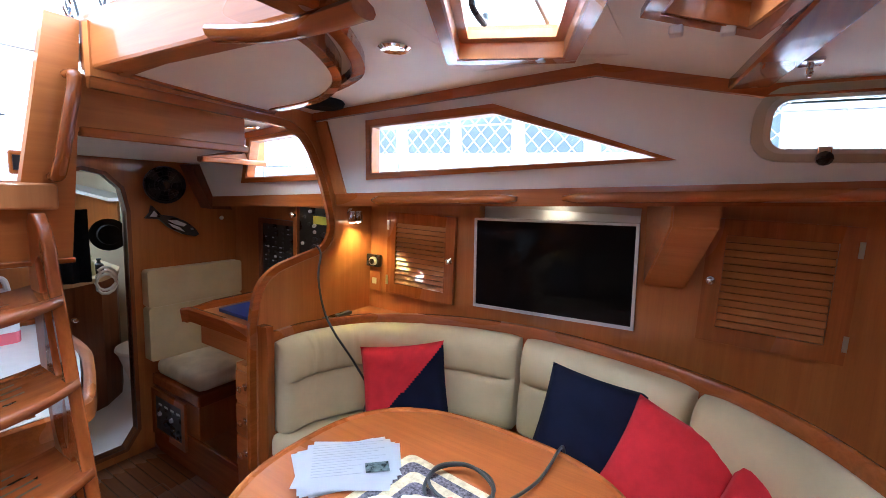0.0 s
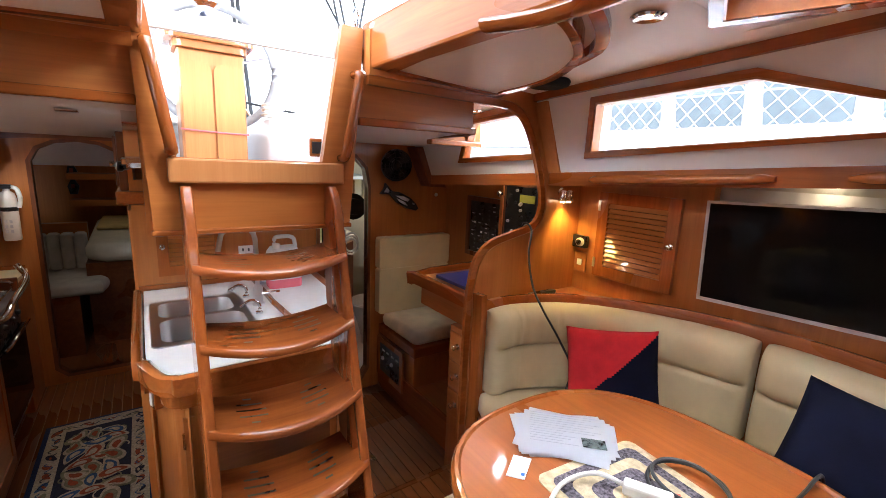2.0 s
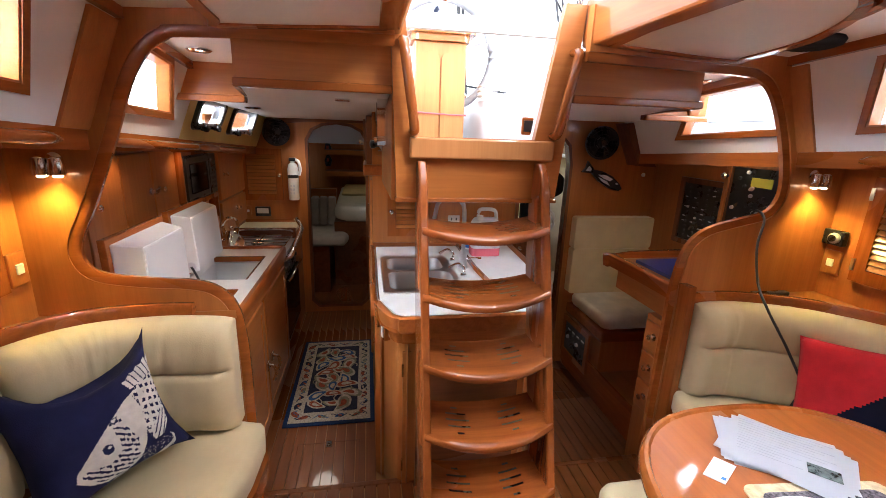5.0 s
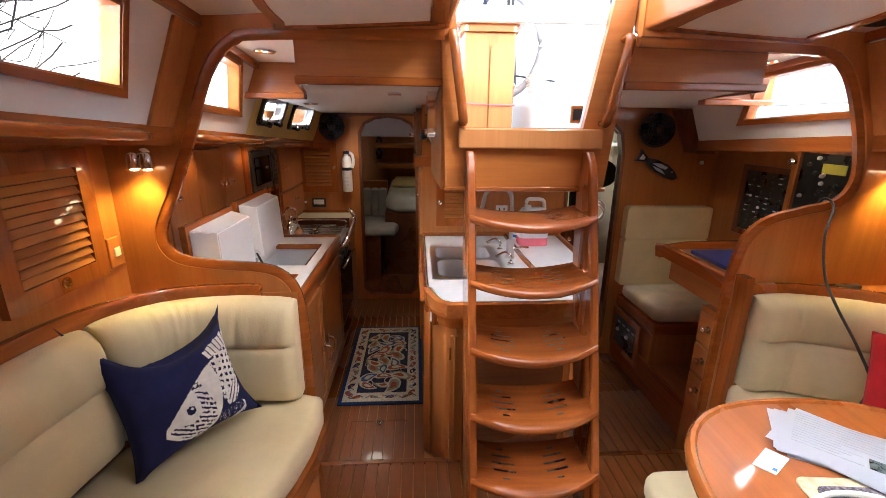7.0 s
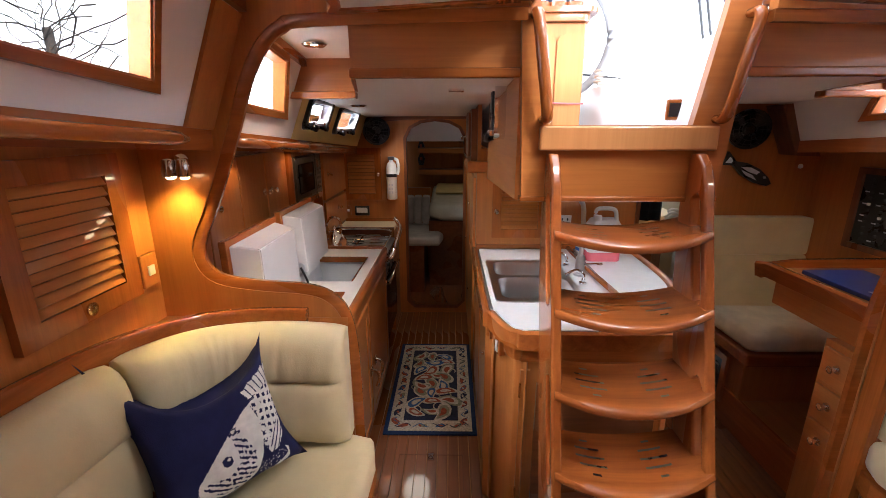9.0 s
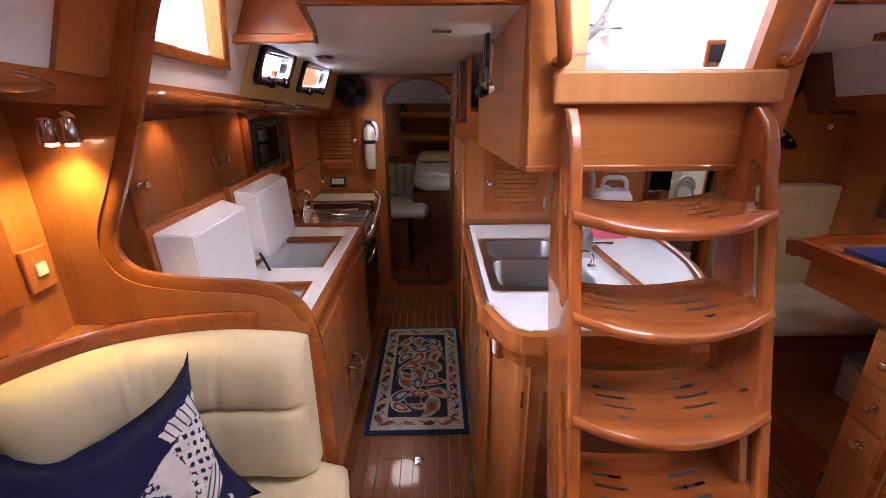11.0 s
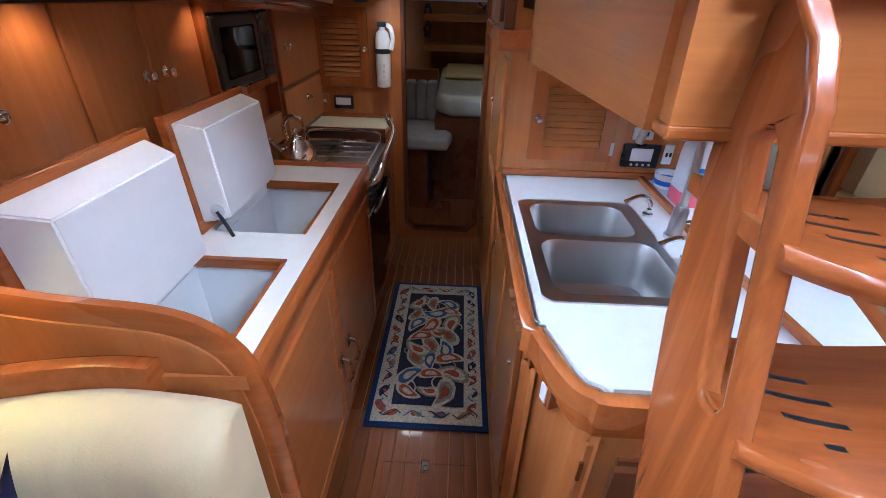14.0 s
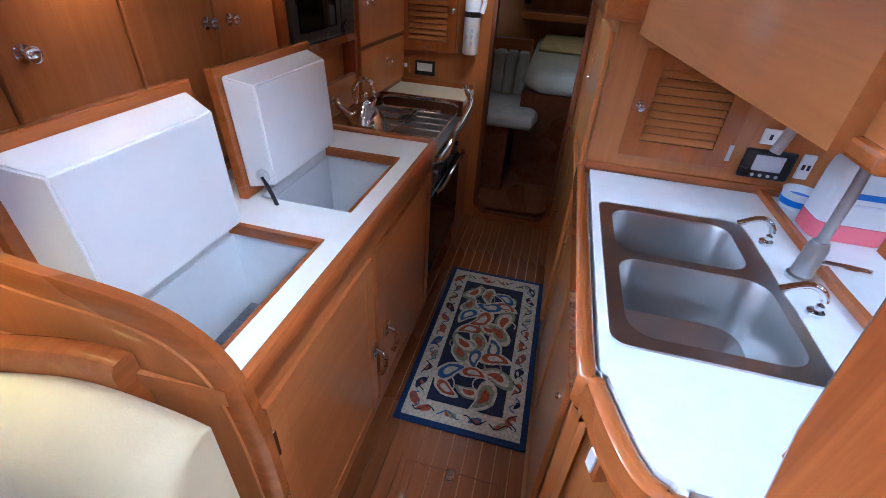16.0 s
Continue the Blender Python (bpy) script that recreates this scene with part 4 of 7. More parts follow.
def jug():
    t = thing("plastic_jug", (0.66, 2.74, 0.897), "white plastic jug with pink fluid and a blue label", "jug")
    o = [(-0.075, -0.05), (0.075, -0.05), (0.075, 0.05), (-0.075, 0.05)]

    def ring(s, z, bm):
        return [bm.verts.new((0.66 + x * s, 2.74 + y * s, z)) for x, y in rounded(-0.085, 0.085, -0.055, 0.055, 0.025)]
    for nm, lv, m in (("fluid", ((1.0, 0.898), (1.02, 0.905), (1.02, 0.945), (1.0, 0.9455)), pink_m), ("body", ((1.0, 0.946), (1.0, 1.06), (0.96, 1.09), (0.78, 1.115), (0.74, 1.118)), bottle_m)):
        bm = bmesh.new()
        rs = [ring(s, z, bm) for s, z in lv]
        for a, b in zip(rs, rs[1:]):
            for i in range(len(a)):
                bm.faces.new([a[i], a[(i + 1) % len(a)], b[(i + 1) % len(b)], b[i]])
        bm.faces.new(rs[0])
        bm.faces.new(rs[-1])
        smooth(part(nm, bm, m, t))
    smooth(part("handle", tube(smooth_line([(0.615, 2.74, 1.112), (0.615, 2.74, 1.16), (0.64, 2.74, 1.172), (0.71, 2.74, 1.165), (0.725, 2.74, 1.112)], 4), 0.011, 8), bottle_m, t))
    smooth(part("cap", revolve([(0.018, 0), (0.018, 0.022), (0.015, 0.025)], (0.615, 2.70, 1.118), (0, 0, 1), 14), white_p, t))
    part("label", box(0.60, 0.73, 2.683, 2.6845, 1.02, 1.035), blue_m, t, "blue printed band")
    part("label_text", box(0.61, 0.70, 2.683, 2.6845, 1.0, 1.006), ink, t)
    return t


jug()
tb = solo("plastic_tub", revolve([(0.04, 0), (0.048, 0.05), (0.05, 0.052), (0.046, 0.052), (0.04, 0.006)], (0.61, 2.88, 0.897), (0, 0, 1), 20), white_p, "small white plastic tub with printed side", "tub")
smooth(tb)
part("label_band", revolve([(0.0445, 0.012), (0.0475, 0.03)], (0.61, 2.88, 0.897), (0, 0, 1), 20), blue_m, tb)

louvre_door("louvre_door", at_y, 0.09, 0.402, 0.965, 1.275, 2.951, -1, "small louvred teak locker door behind the sink", 9, 0.112, (trim_z, wood_x), 0.05)
MP = solo("monitor_panel", box(0.445, 0.585, 2.934, 2.95, 0.945, 1.035, 0.006), black, "black control panel with a small screen", "control panel")
part("screen", box(0.475, 0.555, 2.931, 2.9335, 0.972, 1.02, 0.002), silver, MP)
for i in range(4):
    part("button", revolve([(0.005, 0), (0.005, 0.003)], (0.485 + 0.022 * i, 2.9335, 0.958), (0, -1, 0), 8), silver, MP)
for nm, x0, x1, z0, z1 in (("a", 0.47, 0.545, 1.05, 1.095), ("b", 0.60, 0.635, 0.96, 1.035)):
    w = solo("power_outlet", box(x0, x1, 2.94, 2.95, z0, z1, 0.003), white_p, "white power outlet on the teak splashback", "outlet", "splashback outlets")
    for dx in (0.3, 0.7):
        part("socket", box(x0 + (x1 - x0) * dx - 0.004, x0 + (x1 - x0) * dx + 0.004, 2.9385, 2.9402, (z0 + z1) / 2 - 0.008, (z0 + z1) / 2 + 0.008), black, w)
structure("splash_strip", box(0.0, 0.89, 2.935, 2.951, 0.90, 0.922, 0.003), trim_x, "teak strip at the back of the worktop", "trim")

# upper locker and tall locker along the casing
t = thing("upper_locker", (-0.02, 3.3, 1.40), "teak upper locker with chrome knob", "cabinet")
part("body", box(-0.035, 0.0, 2.97, 3.75, 1.40, 1.68, 0.004), dark_z, t)
part("door", box(-0.05, -0.036, 3.02, 3.40, 1.42, 1.66, 0.004), dark_z, t)
part("ledge", box(-0.055, 0.075, 2.93, 3.78, 1.335, 1.40, 0.010), trim_y, t)
knob_at((-0.05, 3.34, 1.52), (-1, 0, 0), t)
t = thing("tall_locker", (-0.01, 3.5, 0), "dark teak tall locker door beside the walkway", "cabinet")
for y0, y1, z0, z1 in ((3.02, 3.48, 0.12, 0.80), (3.02, 3.48, 0.86, 1.30), (3.52, 4.0, 0.12, 1.30)):
    d = part("door", box(-0.016, 0.0, y0, y1, z0, z1, 0.004), wood_z, t)
    smooth(part("latch", revolve([(0.009, 0), (0.010, 0.005), (0.005, 0.012)], (-0.016, y1 - 0.04, (z0 + z1) / 2), (-1, 0, 0), 10), chrome, d))

# ---- galley counter with the open cold boxes ----
HATCH = [(-0.878, -0.620, 1.905, 2.293), (-0.890, -0.617, 2.44, 2.840)]


def galley_counter():
    t = thing("galley_counter", (-0.8, 2.4, 0), "teak galley counter with white top and two open cold boxes", "kitchen counter")
    holes = [[(a, c), (a, d), (b, d), (b, c)] for a, b, c, d in HATCH]
    part("countertop", plate([(WS, 1.822), (-0.552, 1.822), (-0.552, 3.02), (WS, 3.02)], holes, at_z, 0.838, 0.870), laminate, t, "white laminate worktop")
    pr = [(-0.017, -0.05), (0.008, -0.05), (0.012, -0.02), (0.011, 0.004), (0.004, 0.012), (-0.012, 0.013), (-0.018, 0.006)]
    smooth(part("fiddle", sweep([(-0.545, 1.822, 0.866), (-0.545, 2.4, 0.866), (-0.545, 3.0, 0.866), (-0.548, 3.035, 0.866)], pr), trim_y, t, "rounded varnished teak edge"))
    part("end_fiddle", box(-1.05, -0.555, 3.018, 3.042, 0.80, 0.885, 0.005), trim_x, t)
    part("front", box(-0.575, -0.553, 1.822, 3.04, 0.075, 0.815), wood_y, t)
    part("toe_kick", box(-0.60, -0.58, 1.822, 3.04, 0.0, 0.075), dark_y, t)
    for y0, y1 in ((1.90, 2.395), (2.42, 2.99)):
        d = part("door", plate([(y0, 0.12), (y1, 0.12), (y1, 0.765), (y0, 0.765)], [[(y0 + 0.045, 0.165), (y0 + 0.045, 0.72), (y1 - 0.045, 0.72), (y1 - 0.045, 0.165)]], at_x, -0.5525, -0.541), wood_y, t)
        part("door_panel", box(-0.5525, -0.546, y0 + 0.045, y1 - 0.045, 0.165, 0.72), wood_y, d)
    for y in (2.372, 2.475):
        h = part("latch", box(-0.541, -0.530, y - 0.018, y + 0.018, 0.405, 0.452, 0.003), chrome, t, "chrome lift latch")
        smooth(part("latch_lever", tube(smooth_line([(-0.53, y, 0.435), (-0.502, y - 0.005, 0.425), (-0.496, y - 0.014, 0.39), (-0.505, y - 0.026, 0.36)], 4), 0.008, 8), chrome, h))
    part("hinge", box(-0.5415, -0.537, 1.895, 1.905, 0.62, 0.70, 0.002), chrome, t)
    smooth(part("round_latch", revolve([(0.012, 0), (0.012, 0.006), (0.006, 0.01)], (-0.541, 2.945, 0.685), (1, 0, 0), 12), chrome, t))
    for a, b, c, d in HATCH:
        for x0, x1, y0, y1 in ((a - 0.012, a, c - 0.012, d + 0.012), (b, b + 0.012, c - 0.012, d + 0.012), (a, b, c - 0.012, c), (a, b, d, d + 0.012)):
            part("bin_wall", box(x0, x1, y0, y1, 0.44, 0.836), white_lid, t, "white fibreglass cold box wall")
        part("bin_floor", box(a, b, c, d, 0.44, 0.60), bin_grey, t, "grey ribbed cold box floor")
        for k in range(9):
            part("rib", box(a + 0.01, b - 0.01, c + (d - c) * (k + 0.3) / 9, c + (d - c) * (k + 0.7) / 9, 0.60, 0.603), bin_grey, t)
        f = bmesh.new()
        box(a - 0.001, b + 0.001, d - 0.014, d + 0.001, 0.846, 0.874, 0, f)
        box(b - 0.008, b + 0.001, c, d - 0.014, 0.846, 0.8715, 0, f)
        part("hatch_trim", f, trim_x, t, "teak rebate of the hatch")
    return t


galley_counter()


def cold_lid(a, c, d, h, near, far, thick, tilt, label):
    """An open lid: a teak-edged board leaning outboard with its white foam block towards the cabin."""
    t = thing("cold_box_lid", (a, (c + d) / 2, 0.872), label, "lid", "open cold box lids")
    m = Matrix.Translation((a - 0.008, 0, 0.876)) @ Matrix.Rotation(radians(tilt), 4, "Y")
    bm = box(-0.030, -0.004, c, d, 0.0, h, 0.003)
    bmesh.ops.transform(bm, matrix=m, verts=bm.verts)
    part("board", bm, trim_y, t, "teak-edged lid board")
    bm = bmesh.new()
    y0, y1 = c + 0.018, d - 0.018
    back = [(-0.004, y0, 0.03), (-0.004, y1, 0.03), (-0.004, y1, h - 0.02), (-0.004, y0, h - 0.02)]
    fr = [(thick, y0 + near, 0.045), (thick, y1 - far, 0.045), (thick, y1 - far, h - 0.036), (thick, y0 + near, h - 0.036)]
    va = [bm.verts.new(p) for p in back]
    vb = [bm.verts.new(p) for p in fr]
    bm.faces.new(va)
    bm.faces.new(vb)
    for k in range(4):
        bm.faces.new([va[k], va[(k + 1) % 4], vb[(k + 1) % 4], vb[k]])
    bmesh.ops.recalc_face_normals(bm, faces=bm.faces)
    bmesh.ops.bevel(bm, geom=list(bm.edges), offset=0.004, segments=3, affect="EDGES")
    bmesh.ops.transform(bm, matrix=m, verts=bm.verts)
    part("foam_block", bm, white_lid, t, "white insulated block")
    p = m @ Vector((0.05, y0 - 0.001, 0.07))
    smooth(part("stay_bracket", revolve([(0.02, 0), (0.02, 0.004), (0.008, 0.006)], p, (0, -1, 0), 14), silver, t))
    smooth(part("stay", tube([p + Vector((0, -0.005, 0)), p + Vector((0.02, -0.004, -0.05)), (p.x + 0.055, y0 - 0.008, 0.80)], 0.0055, 8), black, t, "black gas stay"))
    return t


cold_lid(-0.878, 1.868, 2.302, 0.338, 0.010, 0.055, 0.098, -1.5, "open cold box lid with a thick white insulated block")
cold_lid(-0.890, 2.400, 2.845, 0.338, 0.002, 0.057, 0.082, -3.0, "open smaller cold box lid with a tapered white block")

# stove
t = thing("gimballed_stove", (-0.8, 3.35, 0.1), "stainless gimballed gas stove with pot rails", "stove")
part("oven_body", box(-1.03, -0.585, 3.06, 3.68, 0.12, 0.755, 0.006), black, t)
part("oven_door", box(-0.584, -0.566, 3.09, 3.65, 0.18, 0.60, 0.006), screen_m, t, "dark glass oven door")
smooth(part("oven_handle", tube([(-0.55, 3.11, 0.62), (-0.535, 3.16, 0.63), (-0.535, 3.58, 0.63), (-0.55, 3.63, 0.62)], 0.009, 8), chrome, t))
part("hob", box(-1.03, -0.575, 3.055, 3.685, 0.756, 0.775, 0.004), steel, t)
for bx, by in ((-0.9, 3.22), (-0.72, 3.22), (-0.82, 3.52)):
    smooth(part("burner", revolve([(0.045, 0), (0.045, 0.008), (0.03, 0.014), (0.0301, 0.012)], (bx, by, 0.775), (0, 0, 1), 18), black, t))
for k in range(7):
    y = 3.10 + 0.085 * k
    part("grate_bar", tube([(-1.0, y, 0.800), (-0.60, y, 0.800)], 0.004, 6), chrome, t)
for x in (-1.0, -0.80, -0.60):
    part("grate_rail", tube([(x, 3.08, 0.802), (x, 3.66, 0.802)], 0.005, 6), chrome, t)
smooth(part("pot_rail", tube(smooth_line([(-0.99, 3.66, 0.78), (-0.99, 3.66, 0.84), (-0.80, 3.665, 0.845), (-0.61, 3.66, 0.84), (-0.61, 3.66, 0.78)], 4), 0.007, 8), chrome, t))
smooth(part("clamp", tube([(-0.95, 3.56, 0.82), (-0.66, 3.56, 0.825)], 0.006, 8), chrome, t))
for k in range(4):
    smooth(part("knob", revolve([(0.016, 0), (0.014, 0.018), (0.01, 0.02)], (-0.575, 3.15 + 0.13 * k, 0.69), (1, 0, 0), 12), black, t))
gr = solo("galley_grab_rail", tube(smooth_line([(-0.57, 3.06, 0.78), (-0.515, 3.07, 0.81), (-0.51, 3.2, 0.845), (-0.515, 3.55, 0.87), (-0.55, 3.66, 0.90), (-0.57, 3.68, 0.93)], 5), 0.016, 10), chrome, "polished steel grab rail before the stove", "grab rail")
smooth(gr)


def kettle(x, y, z):
    t = thing("kettle", (x, y, z), "shiny stainless steel whistling kettle on the stove", "kettle")
    smooth(part("body", revolve([(0.075, 0), (0.086, 0.006), (0.085, 0.03), (0.074, 0.07), (0.052, 0.105), (0.032, 0.12), (0.03, 0.125)], (x, y, z), (0, 0, 1), 26), chrome, t), 60)
    smooth(part("lid", revolve([(0.032, 0.125), (0.028, 0.132), (0.008, 0.137), (0.006, 0.146), (0.013, 0.152), (0.013, 0.162), (0.006, 0.167)], (x, y, z), (0, 0, 1), 20), chrome, t), 60)
    smooth(part("spout", tube([(x - 0.05, y - 0.03, z + 0.07), (x - 0.085, y - 0.045, z + 0.10), (x - 0.10, y - 0.055, z + 0.122)], 0.014, 10), chrome, t))
    smooth(part("handle", tube(smooth_line([(x - 0.035, y, z + 0.115), (x - 0.05, y, z + 0.17), (x - 0.02, y, z + 0.215), (x + 0.03, y, z + 0.21), (x + 0.045, y, z + 0.16), (x + 0.035, y, z + 0.115)], 4), 0.009, 8), chrome, t))


kettle(-0.90, 3.21, 0.806)
t = thing("aft_counter", (-0.8, 3.87, 0), "teak cabinet with pale cream top at the galley's end", "kitchen counter")
part("body", box(WS, -0.59, 3.70, 4.05, 0, 0.80), wood_x, t)
part("countertop", box(WS, -0.592, 3.715, 4.05, 0.8005, 0.825), plain("cream_laminate", (0.66, 0.58, 0.38), 0.4, 0, 0.04, 10), t, "cream laminate worktop")
part("front_fiddle", box(WS, -0.58, 3.692, 3.714, 0.74, 0.85, 0.005), dark_x, t)
part("splash", box(WS, -0.60, 4.036, 4.05, 0.8255, 0.85, 0.003), trim_x, t)

# lockers on the hull side
LX = -1.068
t = thing("galley_locker", (WS, 2.37, 0.93), "row of teak galley locker doors with chrome knobs", "cabinet")
part("carcass", box(WS + 0.001, LX - 0.002, 1.825, 2.90, 0.90, 1.50), dark_z, t)
for y0, y1, kn in ((1.828, 2.055, 2.02), (2.062, 2.328, 2.108), (2.335, 2.602, 2.567), (2.610, 2.878, 2.658)):
    d = part("door", box(LX, LX + 0.016, y0, y1, 0.93, 1.462, 0.004), wood_z, t)
    knob_at((LX + 0.016, kn, 1.28), (1, 0, 0), d)
part("head_rail", box(LX - 0.001, LX + 0.010, 1.825, 2.90, 1.466, 1.52, 0.003), dark_y, t)

t = thing("microwave", (-1.03, 3.14, 1.17), "black microwave oven built into the teak lockers", "microwave")
part("body", box(WS + 0.002, -1.035, 2.90, 3.40, 1.165, 1.425, 0.006), black, t)
part("door", box(-1.0345, -1.012, 2.905, 3.27, 1.17, 1.42, 0.008), black, t)
part("window", box(-1.0115, -1.009, 2.955, 3.22, 1.21, 1.38, 0.006), screen_m, t)
part("control_strip", box(-1.0345, -1.013, 3.275, 3.395, 1.17, 1.42, 0.006), black, t)
for r in range(5):
    for c in range(3):
        part("key", box(-1.0125, -1.011, 3.30 + 0.026 * c, 3.318 + 0.026 * c, 1.20 + 0.03 * r, 1.216 + 0.03 * r), rubber, t)
t = thing("locker_niche", (-1.05, 3.14, 0.95), "teak niche and drawer under the microwave", "cabinet")
bm = box(WS, -1.02, 2.885, 2.899, 0.85, 1.47)
box(WS, -1.02, 3.402, 3.42, 0.85, 1.47, 0, bm)
box(WS, -1.02, 2.899, 3.402, 1.135, 1.164, 0, bm)
box(WS, -1.02, 2.899, 3.402, 1.426, 1.47, 0, bm)
part("frame", bm, trim_z, t)
d = part("drawer", box(-1.05, -1.022, 2.90, 3.40, 0.87, 1.0, 0.004), wood_y, t)
knob_at((-1.022, 3.15, 0.94), (1, 0, 0), d)
t = thing("corner_locker", (-1.05, 3.72, 0.85), "tall teak corner locker with a drawer", "cabinet")
part("carcass", box(WS, -1.025, 3.422, 4.03, 0.83, 1.47), dark_z, t)
d = part("door", box(-1.0245, -1.006, 3.43, 4.02, 1.10, 1.455, 0.004), wood_z, t)
knob_at((-1.006, 3.52, 1.27), (1, 0, 0), d)
d = part("drawer", box(-1.0245, -1.006, 3.43, 4.02, 0.86, 1.08, 0.004), wood_z, t)
knob_at((-1.006, 3.75, 1.0), (1, 0, 0), d)

louvre_door("louvre_door", at_y, -1.035, -0.715, 1.01, 1.425, 4.049, -1, "louvred teak locker door at the galley's end", 11, -0.735, (trim_z, wood_x), 0.05)
t = thing("fire_extinguisher", (-0.63, 4.03, 1.02), "white fire extinguisher strapped to the bulkhead", "fire extinguisher")
smooth(part("cylinder", revolve([(0.038, 0), (0.042, 0.01), (0.042, 0.25), (0.034, 0.285), (0.016, 0.30), (0.016, 0.32)], (-0.625, 4.003, 1.02), (0, 0, 1), 20), white_p, t))
part("head", box(-0.65, -0.60, 3.98, 4.02, 1.335, 1.36, 0.005), black, t)
smooth(part("hose", tube(smooth_line([(-0.60, 4.0, 1.345), (-0.575, 3.99, 1.33), (-0.565, 3.985, 1.27), (-0.575, 3.98, 1.22)], 4), 0.012, 8), white_p, t))
smooth(part("strap", revolve([(0.0435, 0.18), (0.0435, 0.205)], (-0.625, 4.003, 1.02), (0, 0, 1), 20), black, t))
for r in range(3):
    for c in range(2):
        part("pictogram", box(-0.645 + 0.022 * c, -0.632 + 0.022 * c, 3.9600, 3.9612, 1.07 + 0.03 * r, 1.088 + 0.03 * r), ink, t)
for x in (-1.08 + 0.022, -1.0):
    w = solo("light_switch", box(x - 0.022, x + 0.022, 4.038, 4.05, 0.88, 0.96, 0.003), wood_z, "small rocker switch on a teak plate", "switch", "aft bulkhead switches")
    part("rocker", box(x - 0.009, x + 0.009, 4.033, 4.0375, 0.91, 0.93, 0.002), white_p, w)
w = solo("gauge_panel", box(-0.945, -0.825, 4.032, 4.05, 0.875, 0.955, 0.006), black, "black switch panel with a pale display", "control panel")
part("display", box(-0.93, -0.84, 4.029, 4.0315, 0.90, 0.942, 0.002), white_p, w)


def fan(x, y, z, aim, label):
    t = thing("cabin_fan", (x, y, z), label, "fan", "black cabin fans")
    n = Vector(aim).normalized()
    q = n.to_track_quat("Z", "Y")
    c = Vector((x, y, z)) + n * 0.06
    bm = bmesh.new()
    for r in (0.03, 0.055, 0.08, 0.098):
        h = 0.03 * math.cos(r / 0.1 * 1.4)
        tube([c + q @ Vector((r * math.cos(a), r * math.sin(a), h)) for a in [2 * math.pi * i / 20 for i in range(20)]], 0.0022, 5, bm, True)
    part("grille", bm, black, t)
    for i in range(14):
        a = 2 * math.pi * i / 14
        part("spoke", tube([c + q @ Vector((0.02 * math.cos(a), 0.02 * math.sin(a), 0.03)), c + q @ Vector((0.06 * math.cos(a), 0.06 * math.sin(a), 0.02)), c + q @ Vector((0.098 * math.cos(a), 0.098 * math.sin(a), 0.004))], 0.0015, 4), black, t)
    part("shroud", revolve([(0.10, -0.02), (0.104, -0.01), (0.104, 0.006), (0.09, -0.015)], c, n, 24), black, t)
    smooth(part("motor", revolve([(0.03, -0.06), (0.036, -0.04), (0.036, 0.01), (0.02, 0.026)], c, n, 16), black, t))
    for i in range(4):
        a = 2 * math.pi * i / 4
        bl = bmesh.new()
        v = [bl.verts.new(c + q @ (Matrix.Rotation(a, 3, "Z") @ Vector(p))) for p in ((0.015, -0.01, 0.004), (0.085, -0.035, -0.006), (0.09, 0.02, 0.004), (0.02, 0.012, 0.008))]
        bl.faces.new(v)
        bmesh.ops.solidify(bl, geom=list(bl.faces), thickness=0.002)
        part("blade", bl, black_cloth, t)


fan(-0.74, 4.0, 1.56, (0.3, -1, -0.1), "black caged fan on the aft bulkhead")
fan(1.44, 2.95, 1.575, (-0.2, -1, -0.1), "black caged fan above the chart seat")
t = solo("louvre_vent_lamp", box(-0.158, -0.098, 2.219, 2.259, 1.7102, 1.7212, 0.003), chrome, "small chrome fitting on the low ceiling", "ceiling lamp")

